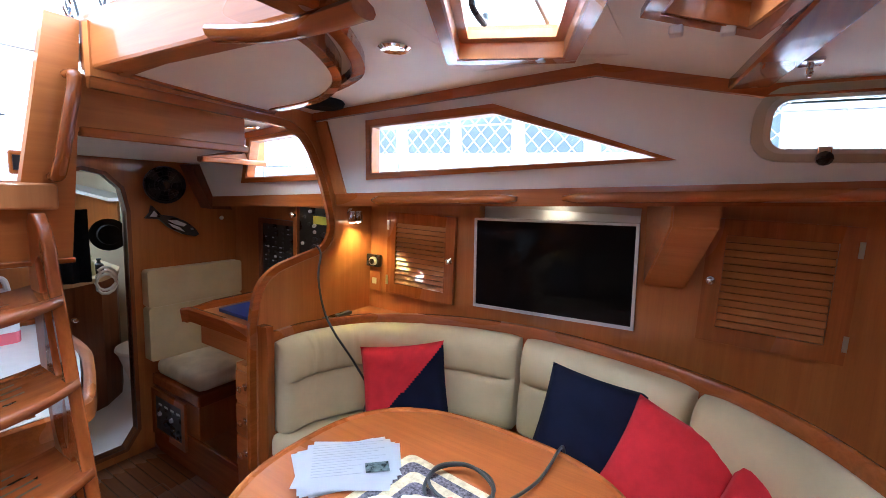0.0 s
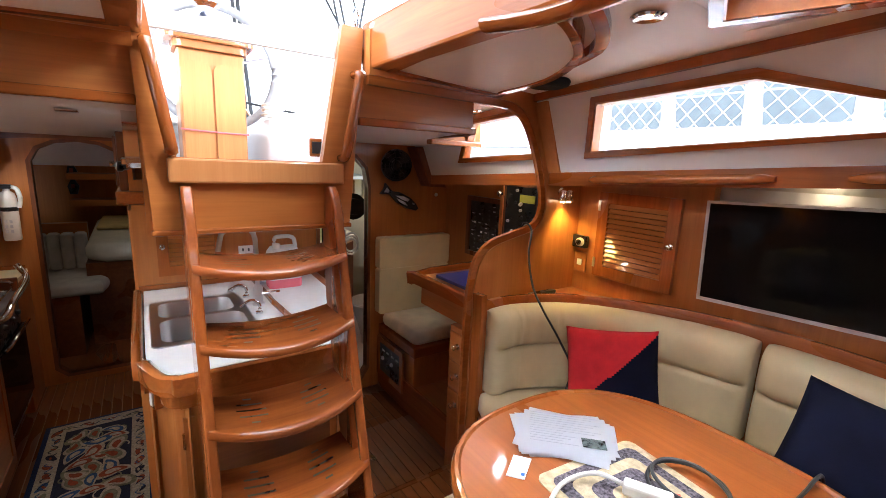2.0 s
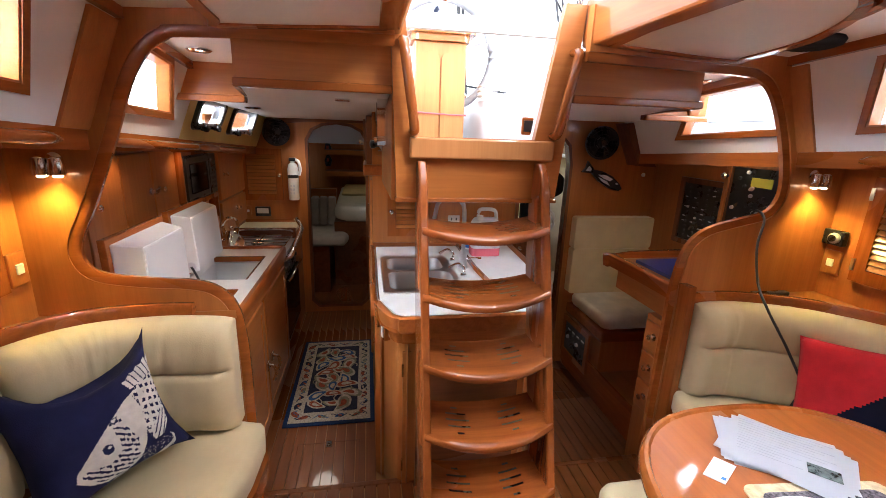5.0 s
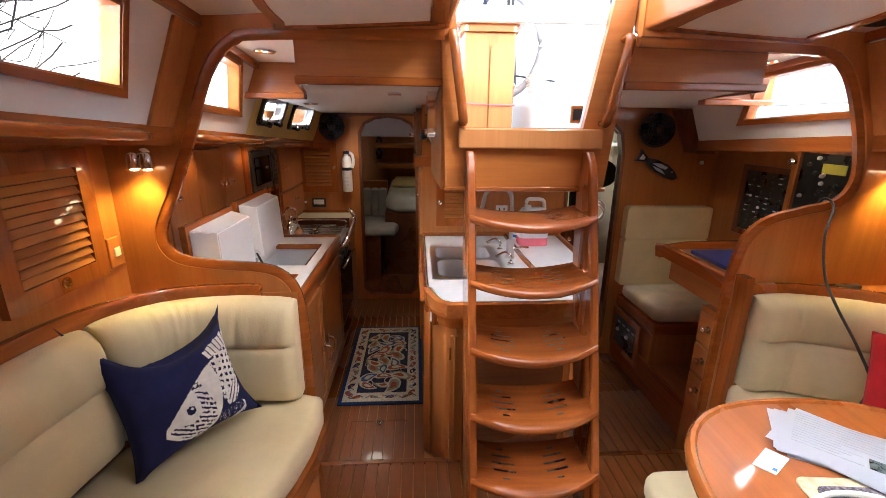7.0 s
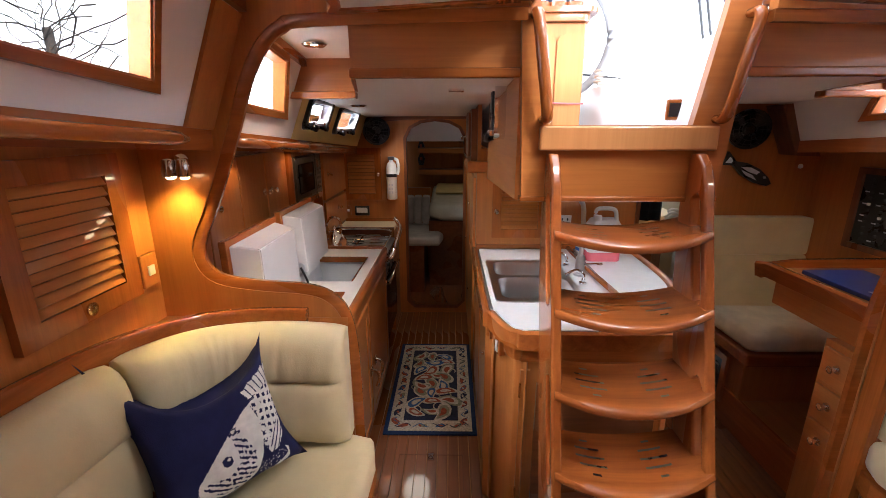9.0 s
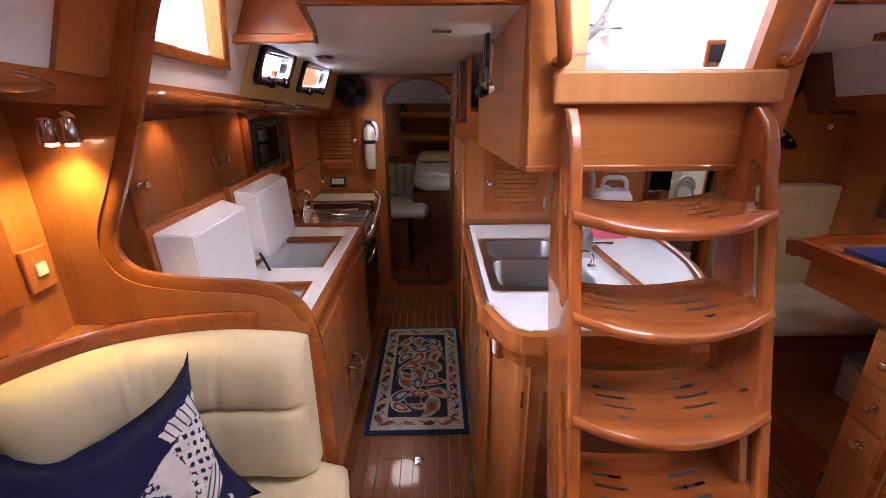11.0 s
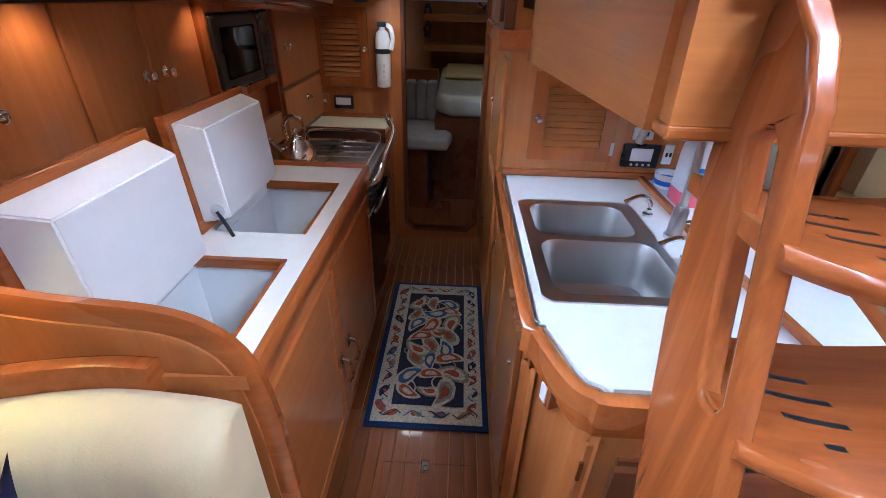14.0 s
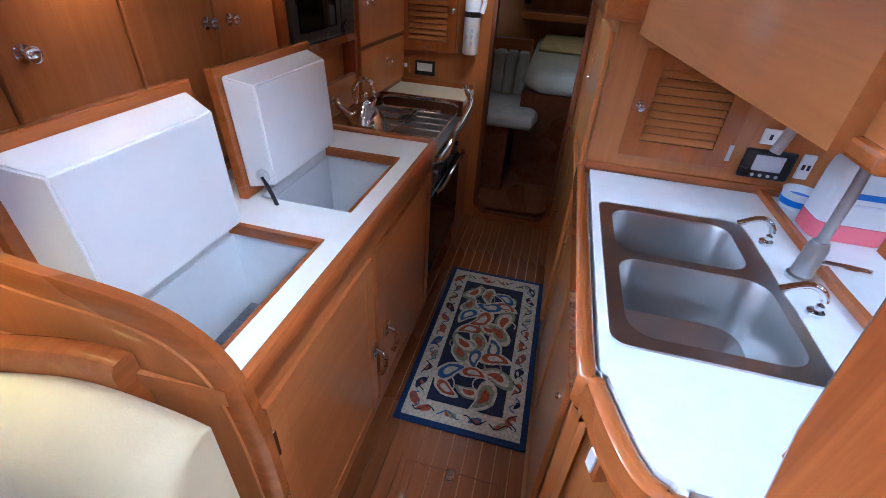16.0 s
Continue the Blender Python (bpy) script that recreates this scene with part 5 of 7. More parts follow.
# rug
def rug():
    t = thing("rug", (-0.25, 2.94, 0.0), "navy and cream paisley rug with a blue border", "rug")
    x0, x1, y0, y1 = -0.507, 0.0 - 0.004, 2.44, 3.44
    part("border", box(x0, x1, y0, y1, 0.001, 0.010, 0.002), rug_edge, t, "dark blue border")
    part("ground", box(x0 + 0.024, x1 - 0.024, y0 + 0.024, y1 - 0.024, 0.008, 0.0125), rug_cream, t, "cream floral band")
    part("field", box(x0 + 0.10, x1 - 0.10, y0 + 0.11, y1 - 0.11, 0.011, 0.0145), rug_field, t, "navy paisley field")
    rnd = random.Random(4)

    def blob(cx, cy, a, ang, m, z, nm, curl=0.9, k=1.0):
        outline = []
        n = 18
        for i in range(n):
            th = 2 * math.pi * i / n
            r = 1.0
            x = math.cos(th)
            w = (0.50 + 0.16 * x) * math.sin(th)
            x = x * 1.1
            bend = curl * 0.35 * (x * x - 0.3) * (1 if x < 0 else 0.3)
            outline.append((x * a * k, (w + bend) * a * k))
        ca, sa = math.cos(ang), math.sin(ang)
        bm = bmesh.new()
        f = bm.faces.new([bm.verts.new((cx + ca * u - sa * v, cy + sa * u + ca * v, z)) for u, v in outline])
        ext = bmesh.ops.extrude_face_region(bm, geom=[f])
        for v in ext["geom"]:
            if isinstance(v, bmesh.types.BMVert):
                v.co.z -= 0.002
        part(nm, bm, m, t)
    fx0, fx1, fy0, fy1 = x0 + 0.13, x1 - 0.13, y0 + 0.15, y1 - 0.15
    cols = [(rug_cream, rug_rust, rug_cream), (rug_sage, rug_cream, rug_rust), (rug_cream, rug_sage, rug_rust), (rug_cream, rug_blue, rug_cream)]
    k = 0
    for r in range(8):
        for c in range(3):
            cx = fx0 + (fx1 - fx0) * (c + 0.5) / 3 + rnd.uniform(-0.02, 0.02)
            cy = fy0 + (fy1 - fy0) * (r + 0.5) / 8 + rnd.uniform(-0.02, 0.02)
            ang = rnd.uniform(0, 6.28)
            a = rnd.uniform(0.054, 0.082)
            cl = rnd.choice((-1, 1)) * rnd.uniform(0.7, 1.3)
            for m, z, s in zip(cols[k % 4], (0.0160, 0.0166, 0.0172), (1.0, 0.74, 0.42)):
                blob(cx, cy, a, ang, m, z + 0.00012 * (k % 5), "motif", cl, s)
            k += 1
    # stems in the field
    for i in range(16):
        cx, cy = rnd.uniform(fx0, fx1), rnd.uniform(fy0, fy1)
        r = rnd.uniform(0.03, 0.06)
        a0 = rnd.uniform(0, 6.28)
        pts = [(cx + r * (1 - j / 22) * math.cos(a0 + j * 0.32), cy + r * (1 - j / 22) * math.sin(a0 + j * 0.32), 0.0152 + 0.0002 * (i % 4)) for j in range(16)]
        part("stem", sweep(pts, [(-0.003, -0.001), (0.003, -0.001), (0.003, 0.0012), (-0.003, 0.0012)]), rnd.choice((rug_cream, rug_cream, rug_sage)), t)
    # flowers round the band
    ring = []
    for i in range(11):
        f = (i + 0.5) / 11
        ring += [(x0 + 0.062, y0 + 0.06 + (y1 - y0 - 0.12) * f, 1.57), (x1 - 0.062, y0 + 0.06 + (y1 - y0 - 0.12) * f, 1.57)]
    for i in range(4):
        f = (i + 1) / 5
        ring += [(x0 + (x1 - x0) * f, y0 + 0.067, 0), (x0 + (x1 - x0) * f, y1 - 0.067, 0)]
    for i, (cx, cy, an) in enumerate(ring):
        m = rnd.choice((rug_rust, rug_blue, rug_sage, rug_rust, rug_field))
        blob(cx + rnd.uniform(-0.01, 0.01), cy, rnd.uniform(0.018, 0.032), an + rnd.uniform(-0.8, 0.8), m, 0.0134, "motif", rnd.uniform(-1.2, 1.2))
        blob(cx + rnd.uniform(-0.008, 0.008), cy, 0.012, rnd.uniform(0, 6), rug_cream if i % 2 else rug_rust, 0.0139, "motif", 0.4)
        pts = [(cx + 0.018 * math.sin(j * 0.8 + i), cy + (j - 4) * 0.009, 0.0131) if an > 1 else (cx + (j - 4) * 0.011, cy + 0.014 * math.sin(j * 0.8 + i), 0.0131) for j in range(9)]
        part("stem", sweep(pts, [(-0.0022, -0.001), (0.0022, -0.001), (0.0022, 0.0008), (-0.0022, 0.0008)]), rug_field if i % 3 else rug_blue, t)


rug()


# ---- saloon settees ----
BACK = [(0.020, 0.0), (0.105, 0.0), (0.128, 0.025), (0.136, 0.07), (0.138, 0.12), (0.137, 0.17), (0.134, 0.205), (0.129, 0.224), (0.118, 0.233), (0.129, 0.242), (0.134, 0.258), (0.137, 0.285), (0.136, 0.315), (0.132, 0.345), (0.122, 0.372), (0.10, 0.394), (0.075, 0.404), (0.045, 0.408), (0.020, 0.40)]


def back_cushion(path, a, b, flip, parent, seed, top=0.0):
    """A padded backrest along part of a path, with gathers at its top and a cross seam."""
    n = len(path)
    i0, i1 = int(a * (n - 1)), int(b * (n - 1))
    pts = path[i0:i1 + 1]
    bm = bmesh.new()
    rings = []
    m = len(pts)
    run = 0.0
    for i, q in enumerate(pts):
        run += (q - pts[max(i - 1, 0)]).length
        d = (pts[min(i + 1, m - 1)] - pts[max(i - 1, 0)]).normalized()
        r = Vector((d.y, -d.x, 0)).normalized() * (-1 if flip else 1)
        e = min(i, m - 1 - i)
        k = (0.50, 0.70, 0.83, 0.91, 0.96, 0.985, 1.0)[min(e, 6)]
        bend = (pts[min(i + 6, m - 1)] - q).normalized().cross((q - pts[max(i - 6, 0)]).normalized()).length if 6 <= i < m - 6 else 0.0
        ring = []
        for j, (o, u) in enumerate(BACK):
            fold = noise.noise(Vector((run * 16.0, u * 2.2, seed))) + 0.6 * noise.noise(Vector((run * 38.0 + u * 7.0, u * 3.0, seed + 4)))
            w = (0.0030 + 0.009 * min(1.0, bend * 2.0)) * fold * (1.25 if u > 0.24 else 0.6) + 0.005 * noise.noise(Vector((run * 5.0, u * 6.0, seed + 9)))
            oo = 0.020 + (o - 0.020) * k + (w if o > 0.03 else 0)
            uu = u * (1 + top) if u < 0.3 else u * (1 + top) - (1 - k) * 0.03
            sh = 0.012 * (1 if e == 0 else 0) * (1 if i == 0 else -1)
            ring.append(bm.verts.new(Vector((q.x, q.y, 0)) + r * oo + d * sh + Vector((0, 0, q.z + uu))))
        rings.append(ring)
    c = len(BACK)
    for p, q in zip(rings, rings[1:]):
        for j in range(c):
            bm.faces.new([p[j], p[(j + 1) % c], q[(j + 1) % c], q[j]])
    bm.faces.new(rings[0])
    bm.faces.new(list(reversed(rings[-1])))
    return smooth(part("back_cushion", bm, cream, parent), 75)


def soft_plate(outline, z0, z1, r):
    """A seat cushion: an outline with rounded upper and lower edges."""
    bm = bmesh.new()
    rings = []
    for k, z in ((r, z0), (0.3 * r, z0 + 0.3 * r), (0.0, z0 + r), (0.0, z1 - r), (0.3 * r, z1 - 0.35 * r), (r, z1)):
        rings.append([bm.verts.new((x, y, z)) for x, y in grown(outline, -k)])
    n = len(outline)
    for p, q in zip(rings, rings[1:]):
        for i in range(n):
            bm.faces.new([p[i], p[(i + 1) % n], q[(i + 1) % n], q[i]])
    bm.faces.new(rings[0])
    bm.faces.new(rings[-1])
    return bm


def settee(label, loc, rail, seat, cuts, flip, shelf, nm):
    t = thing("settee", loc, label, "settee", "saloon settees")
    rail = smooth_line(rail, 20)
    base = [Vector((q.x, q.y, 0.585 + (q.z - 1.0) * 0.9)) for q in rail]
    for i, (a, b) in enumerate(zip(cuts, cuts[1:])):
        back_cushion(base, a, b, flip, t, 3.1 * i + (5 if flip else 0), -0.035)
    pr = [(-0.016, -0.10), (0.018, -0.10), (0.018, -0.006), (0.012, 0.004), (-0.006, 0.006), (-0.016, 0.0)]
    o = part("back_rail", sweep(rail[12 if flip else 0:], [(-a if flip else a, b) for a, b in pr]), trim_y, t, "varnished teak capping rail")
    smooth(o)
    fl = [(x, y) for x, y in seat]
    o = part("seat_cushion", soft_plate(fl, 0.46, 0.588, 0.035), cream, t)
    smooth(o, 70)
    part("base", plate(grown(fl, -0.035), [], at_z, SOLE, 0.459), wood_y, t)
    part("front_rail", plate(grown(fl, 0.004), [grown(fl, -0.02)], at_z, 0.39, 0.462), trim_y, t)
    part("ledge", plate(shelf, [], at_z, 0.955, 0.985), wood_y, t, "teak ledge behind the backrest")
    return t


RAIL_P = [(1.262, 1.760, 1.0), (1.45, 1.745, 1.005), (1.665, 1.60, 1.02), (1.79, 1.32, 1.045), (1.855, 1.02, 1.06), (1.865, 0.74, 1.065), (1.81, 0.42, 1.065), (1.70, 0.165, 1.065), (1.53, -0.02, 1.065), (1.28, -0.16, 1.065)]
SEAT_P = [(1.25, 1.73), (1.222, 1.66), (1.225, 1.56), (1.30, 1.34), (1.38, 1.1), (1.41, 0.75), (1.37, 0.45), (1.27, 0.25), (1.10, 0.10), (1.05, -0.10), (1.2, -0.16), (1.55, -0.02), (1.78, 0.35), (1.84, 0.75), (1.82, 1.1), (1.74, 1.4), (1.62, 1.62), (1.45, 1.735)]
settee("cream upholstered curved settee with a teak capping rail", (1.5, 1.0, SOLE), RAIL_P, list(reversed(SEAT_P)), (0.0, 0.50, 0.745, 1.0), False,
       [(1.262, 1.782), (WP - 0.002, 1.782), (WP - 0.002, 0.2), (1.74, 0.2), (1.82, 0.42), (1.87, 0.74), (1.86, 1.02), (1.80, 1.32), (1.675, 1.61), (1.45, 1.755)], "p")
RAIL_S = [(-0.462, 1.762, 1.01), (-0.70, 1.758, 1.022), (-0.90, 1.665, 1.04), (-1.005, 1.47, 1.06), (-1.045, 1.22, 1.07), (-1.055, 0.8, 1.08), (-1.055, 0.3, 1.09), (-1.055, -0.5, 1.10)]
SEAT_S = [(-0.475, 1.74), (-0.405, 1.72), (-0.392, 1.66), (-0.398, 1.52), (-0.42, 1.40), (-0.475, 1.22), (-0.53, 1.0), (-0.55, 0.6), (-0.55, -0.5), (-1.03, -0.5), (-1.04, 0.8), (-1.03, 1.2), (-0.99, 1.45), (-0.88, 1.65), (-0.70, 1.745)]
settee("cream upholstered settee with a curved padded corner", (-0.75, 0.9, SOLE), RAIL_S, SEAT_S, (0.0, 0.46, 0.72, 1.0), True,
       [(-0.482, 1.782), (WS + 0.002, 1.782), (WS + 0.002, -0.5), (-1.06, -0.5), (-1.065, 0.3), (-1.05, 1.22), (-1.01, 1.48), (-0.905, 1.675), (-0.70, 1.768)], "s")

# post at the end of the port settee
o = solo("settee_post", sweep([(1.243, 1.752, SOLE), (1.246, 1.752, 0.6), (1.246, 1.752, 0.95), (1.243, 1.755, 1.04)], [(-0.016, -0.03), (0.016, -0.03), (0.016, 0.03), (-0.016, 0.03)], up=(0, 1, 0)), trim_z, "teak end post of the curved settee", "post")

# table
t = thing("saloon_table", (1.02, 0.78, SOLE), "oval varnished teak saloon table with a raised rim", "table")


def oval(a, b, n=2.6, k=56, cx=1.02, cy=0.78):
    out = []
    for i in range(k):
        th = 2 * math.pi * i / k
        c, s = math.cos(th), math.sin(th)
        out.append((cx + a * math.copysign(abs(c) ** (2 / n), c), cy + b * math.copysign(abs(s) ** (2 / n), s)))
    return out


part("tabletop", plate(oval(0.425, 0.485), [], at_z, 0.798, 0.829), table_m, t)
rim = [(x, y, 0.818) for x, y in oval(0.432, 0.492)]
smooth(part("rim", sweep(rim, [(-0.012, -0.022), (0.010, -0.022), (0.014, -0.008), (0.012, 0.010), (0.004, 0.018), (-0.006, 0.018), (-0.012, 0.011)], closed=True), trim_y, t, "rounded raised table rim"))
part("pedestal", box(0.93, 1.11, 0.62, 0.94, SOLE, 0.797, 0.012), wood_z, t)
part("foot", box(0.89, 1.15, 0.56, 1.0, SOLE, SOLE + 0.05, 0.012), trim_y, t)

t = thing("stool", (0.83, 1.20, SOLE), "low stool with a cream padded seat under the table", "stool")
smooth(part("seat_cushion", soft_plate(rounded(0.70, 0.98, 1.02, 1.375, 0.06), 0.42, 0.505, 0.025), cream, t), 70)
part("base", plate(rounded(0.72, 0.96, 1.04, 1.355, 0.05), [], at_z, SOLE, 0.419), wood_z, t)

# papers on the table
t = thing("paper_stack", (1.0, 1.07, 0.829), "loose fanned stack of printed white papers", "papers")
rnd = random.Random(11)
for i in range(11):
    m = Matrix.Translation((1.022 + rnd.uniform(-0.022, 0.022) * (i < 10), 1.068 + rnd.uniform(-0.020, 0.020) * (i < 10), 0.8305 + 0.0013 * i)) @ Matrix.Rotation(radians(-45 + rnd.uniform(-13, 13) * (i < 10)), 4, "Z")
    bm = bmesh.new()
    n = 6
    g = [[bm.verts.new(m @ Vector(((u / n * 2 - 1) * 0.122, (v / n * 2 - 1) * 0.096, 0.0010 * math.sin(u * 1.1 + i) * (u / n)))) for v in range(n + 1)] for u in range(n + 1)]
    for u in range(n):
        for v in range(n):
            bm.faces.new([g[u][v], g[u + 1][v], g[u + 1][v + 1], g[u][v + 1]])
    bmesh.ops.solidify(bm, geom=list(bm.faces), thickness=0.0004)
    # every other sheet takes the shaded tint to set its edges off
    smooth(part("sheet", bm, paper if i % 2 == 0 else paper_shaded, t))
mt = Matrix.Translation((1.022, 1.068, 0.8452)) @ Matrix.Rotation(radians(-45), 4, "Z")
for k in range(13):
    bm = box(-0.105, (0.10 if k < 8 else 0.03) - 0.02 * (k % 3), 0.085 - 0.012 * k, 0.0865 - 0.012 * k, 0, 0.0004)
    bmesh.ops.transform(bm, matrix=mt, verts=bm.verts)
    part("text_line", bm, ink, t)
bm = box(0.040, 0.105, -0.060, -0.018, 0, 0.0006)
bmesh.ops.transform(bm, matrix=mt, verts=bm.verts)
part("photo", bm, photo_m, t, "small dark printed photograph")
t = solo("card", plate([(0.832, 1.088), (0.862, 1.05), (0.79, 1.004), (0.76, 1.04)], [], at_z, 0.8292, 0.8315), paper, "small white card on the table", "card")
part("mark", plate([(0.80, 1.025), (0.806, 1.018), (0.797, 1.012), (0.791, 1.019)], [], at_z, 0.8316, 0.832), blue_m, t)

# place mat
t = thing("place_mat", (1.03, 0.85, 0.829), "beige and grey woven place mat with concentric bands", "mat")
mm = Matrix.Translation((0.976, 0.804, 0)) @ Matrix.Rotation(radians(-5.6), 4, "Z")


def band(w, h, z0, z1, m, nm):
    bm = plate(rounded(-w, w, -h, h, 0.025), [], at_z, z0, z1)
    bmesh.ops.transform(bm, matrix=mm, verts=bm.verts)
    part(nm, bm, m, t)


for k, (half, mt_) in enumerate(((0.176, mat_beige), (0.150, mat_grey), (0.118, mat_beige), (0.086, mat_grey), (0.052, mat_beige))):
    band(half, half, 0.8295 + 0.0015 * k + (0.003 if k else 0), 0.8335 + 0.0015 * k, mt_, "grey_band" if k % 2 else "beige_band")

# cables
loop = smooth_line([(1.015, 0.80, 0.846), (1.06, 0.84, 0.846), (1.13, 0.85, 0.847), (1.19, 0.80, 0.848), (1.19, 0.72, 0.848), (1.13, 0.675, 0.850), (1.06, 0.70, 0.853), (1.035, 0.77, 0.856), (1.07, 0.835, 0.858), (1.14, 0.84, 0.859), (1.185, 0.775, 0.859), (1.15, 0.69, 0.858), (1.08, 0.655, 0.856)], 6)
tail = smooth_line([loop[-1], (1.15, 0.625, 0.850), (1.25, 0.60, 0.846), (1.35, 0.595, 0.846), (1.41, 0.595, 0.850), (1.452, 0.59, 0.846), (1.464, 0.585, 0.78), (1.45, 0.58, 0.64), (1.40, 0.57, 0.56), (1.34, 0.55, 0.52)], 5)
smooth(solo("power_cable", tube(loop + tail[1:], 0.0048, 8), rubber, "black power cable coiled on the table", "cable", "loose cables"))
t = thing("extension_plug", (0.99, 0.80, 0.84), "clear plug with white extension cord on the mat", "plug")
bm = box(-0.055, 0.055, -0.018, 0.018, 0.0, 0.03, 0.007)
bmesh.ops.transform(bm, matrix=Matrix.Translation((0.985, 0.795, 0.8405)) @ Matrix.Rotation(radians(-62), 4, "Z"), verts=bm.verts)
part("plug_body", bm, white_cord, t)
smooth(part("cord", tube(smooth_line([(0.965, 0.84, 0.855), (0.93, 0.90, 0.862), (0.85, 0.93, 0.850), (0.76, 0.90, 0.846), (0.66, 0.83, 0.846), (0.60, 0.78, 0.853), (0.578, 0.76, 0.80), (0.57, 0.74, 0.60), (0.56, 0.70, 0.3), (0.55, 0.66, SOLE + 0.01)], 6), 0.006, 8), white_cord, t))
solo("leaflet", plate([(1.0, 0.70), (1.07, 0.76), (1.03, 0.80), (0.965, 0.735)], [], at_z, 0.8398, 0.8412), orange_m, "orange printed leaflet under the cable", "leaflet")
smooth(solo("hanging_cable", tube(smooth_line([(1.54, 1.86, 1.25), (1.535, 1.81, 1.335), (1.53, 1.755, 1.31), (1.478, 1.71, 1.21), (1.452, 1.645, 1.08), (1.442, 1.57, 1.0), (1.47, 1.535, 0.93), (1.497, 1.50, 0.86), (1.53, 1.455, 0.75), (1.49, 1.44, 0.67), (1.43, 1.42, 0.608), (1.38, 1.39, 0.596)], 6), 0.0048, 8), rubber, "thin black cable hanging over the backrest", "cable", "loose cables"))

# throw pillows
def throw_pillow(c, wdir, hdir, size, thick, m, label, group="throw pillows", pinch=0.12, ear=0.0):
    w, h = Vector(wdir).normalized(), Vector(hdir)
    h = (h - w * h.dot(w)).normalized()
    n = h.cross(w)
    mx = Matrix((w, n, h)).transposed().to_4x4()
    mx.translation = Vector(c)
    bm = pillow(size, thick, pinch, 18, ear)
    bmesh.ops.transform(bm, matrix=mx, verts=bm.verts)
    t = thing("throw_pillow", Vector(c) - Vector((0, 0, size * 0.45)), label, "pillow", group)
    o = part("cover", bm, m, t)
    smooth(o, 80)
    return t, mx


def pillow_patch(t, mx, size, thick, inside, m, nm, label="", n=44, lift=0.0025, side=-1, pinch=0.12, ear=0.0):
    """A printed area on a pillow's face: the cells of the face for which inside(a, b) holds."""
    bm = bmesh.new()
    got = {}

    def vert(i, j):
        if (i, j) not in got:
            got[(i, j)] = bm.verts.new(mx @ pillow_point(2 * i / n - 1, 2 * j / n - 1, side, size, thick, pinch, lift, ear))
        return got[(i, j)]
    for i in range(n):
        for j in range(n):
            if inside((2 * i + 1) / n - 1, (2 * j + 1) / n - 1):
                bm.faces.new([vert(i, j), vert(i + 1, j), vert(i + 1, j + 1), vert(i, j + 1)])
    o = part(nm, bm, m, t, label)
    for p in o.data.polygons:
        p.use_smooth = True
    return o


def in_poly(poly):
    def f(a, b):
        r = False
        n = len(poly)
        for i in range(n):
            (x0, y0), (x1, y1) = poly[i], poly[(i + 1) % n]
            if (y0 > b) != (y1 > b) and a < (x1 - x0) * (b - y0) / (y1 - y0) + x0:
                r = not r
        return r
    return f


FS, FT, FP, FE, FN = 0.40, 0.15, 0.60, 0.12, 150
t, mx = throw_pillow((-0.775, 1.46, 0.79), (0.24, 0.27, 0.048), (-0.08, 0.07, 0.35), FS, FT, blue_cloth, "indigo canvas pillow printed with a white fish", "fish pillow", FP, FE)
HEAD_POLY = in_poly([(-0.45, -0.39), (-0.17, -0.15), (0.08, 0.05), (0.32, 0.23), (0.42, 0.27), (0.48, 0.01), (0.45, -0.25), (0.36, -0.49), (0.21, -0.71), (0.03, -0.81), (-0.19, -0.77), (-0.38, -0.62), (-0.49, -0.5)])
BODY_POLY = in_poly([(0.42, 0.27), (0.6, 0.36), (0.92, 0.4), (0.89, 0.13), (0.82, -0.17), (0.77, -0.36), (0.59, -0.53), (0.47, -0.53), (0.42, -0.36), (0.47, -0.15), (0.48, 0.08)])
FIN_POLY = in_poly([(0.38, 0.5), (0.44, 0.51), (0.52, 0.6), (0.58, 0.58), (0.66, 0.65), (0.73, 0.62), (0.82, 0.68), (0.87, 0.63), (0.94, 0.69), (0.91, 0.41), (0.68, 0.37), (0.45, 0.33)])
PEC_POLY = in_poly([(0.55, -0.3), (0.71, -0.19), (0.83, -0.14), (0.76, -0.38), (0.59, -0.56), (0.49, -0.53), (0.49, -0.4)])
BELLY_POLY = in_poly([(-0.14, -0.81), (0.18, -0.87), (0.44, -0.86), (0.7, -0.71), (0.71, -0.59), (0.75, -0.62), (0.72, -0.77), (0.48, -0.93), (0.16, -0.92), (-0.13, -0.85)])
GILL_POLY = in_poly([(0.08, -0.04), (0.22, -0.09), (0.29, -0.36), (0.24, -0.6), (0.04, -0.78), (-0.23, -0.7), (-0.4, -0.51), (-0.42, -0.4), (-0.09, -0.47), (0.08, -0.38)])


def fish_patch(nm, inside, m, lift=0.0025, label=""):
    return pillow_patch(t, mx, FS, FT, inside, m, nm, label, FN, lift, -1, FP, FE)


def speck(a, b, k=1.0):
    return noise.noise(Vector((a * 30 * k, b * 30 * k, 2.0)))


fish_patch("fish_head", HEAD_POLY, print_m, 0.0025, "white printed fish head")
fish_patch("fish_body", BODY_POLY, print_m)
fish_patch("back_fin", FIN_POLY, print_m)
fish_patch("belly_line", BELLY_POLY, print_m)
fish_patch("scale_print", lambda a, b: BODY_POLY(a, b) and not PEC_POLY(a, b) and math.sin(a * 62 - b * 14) > -0.15 and math.sin(b * 58 + a * 16) > 0.0 and speck(a, b, 0.5) > -0.25, blue_cloth, 0.0034)
fish_patch("fin_print", lambda a, b: FIN_POLY(a, b) and math.sin((a + b * 0.35) * 72) > 0.80, blue_cloth, 0.0034)
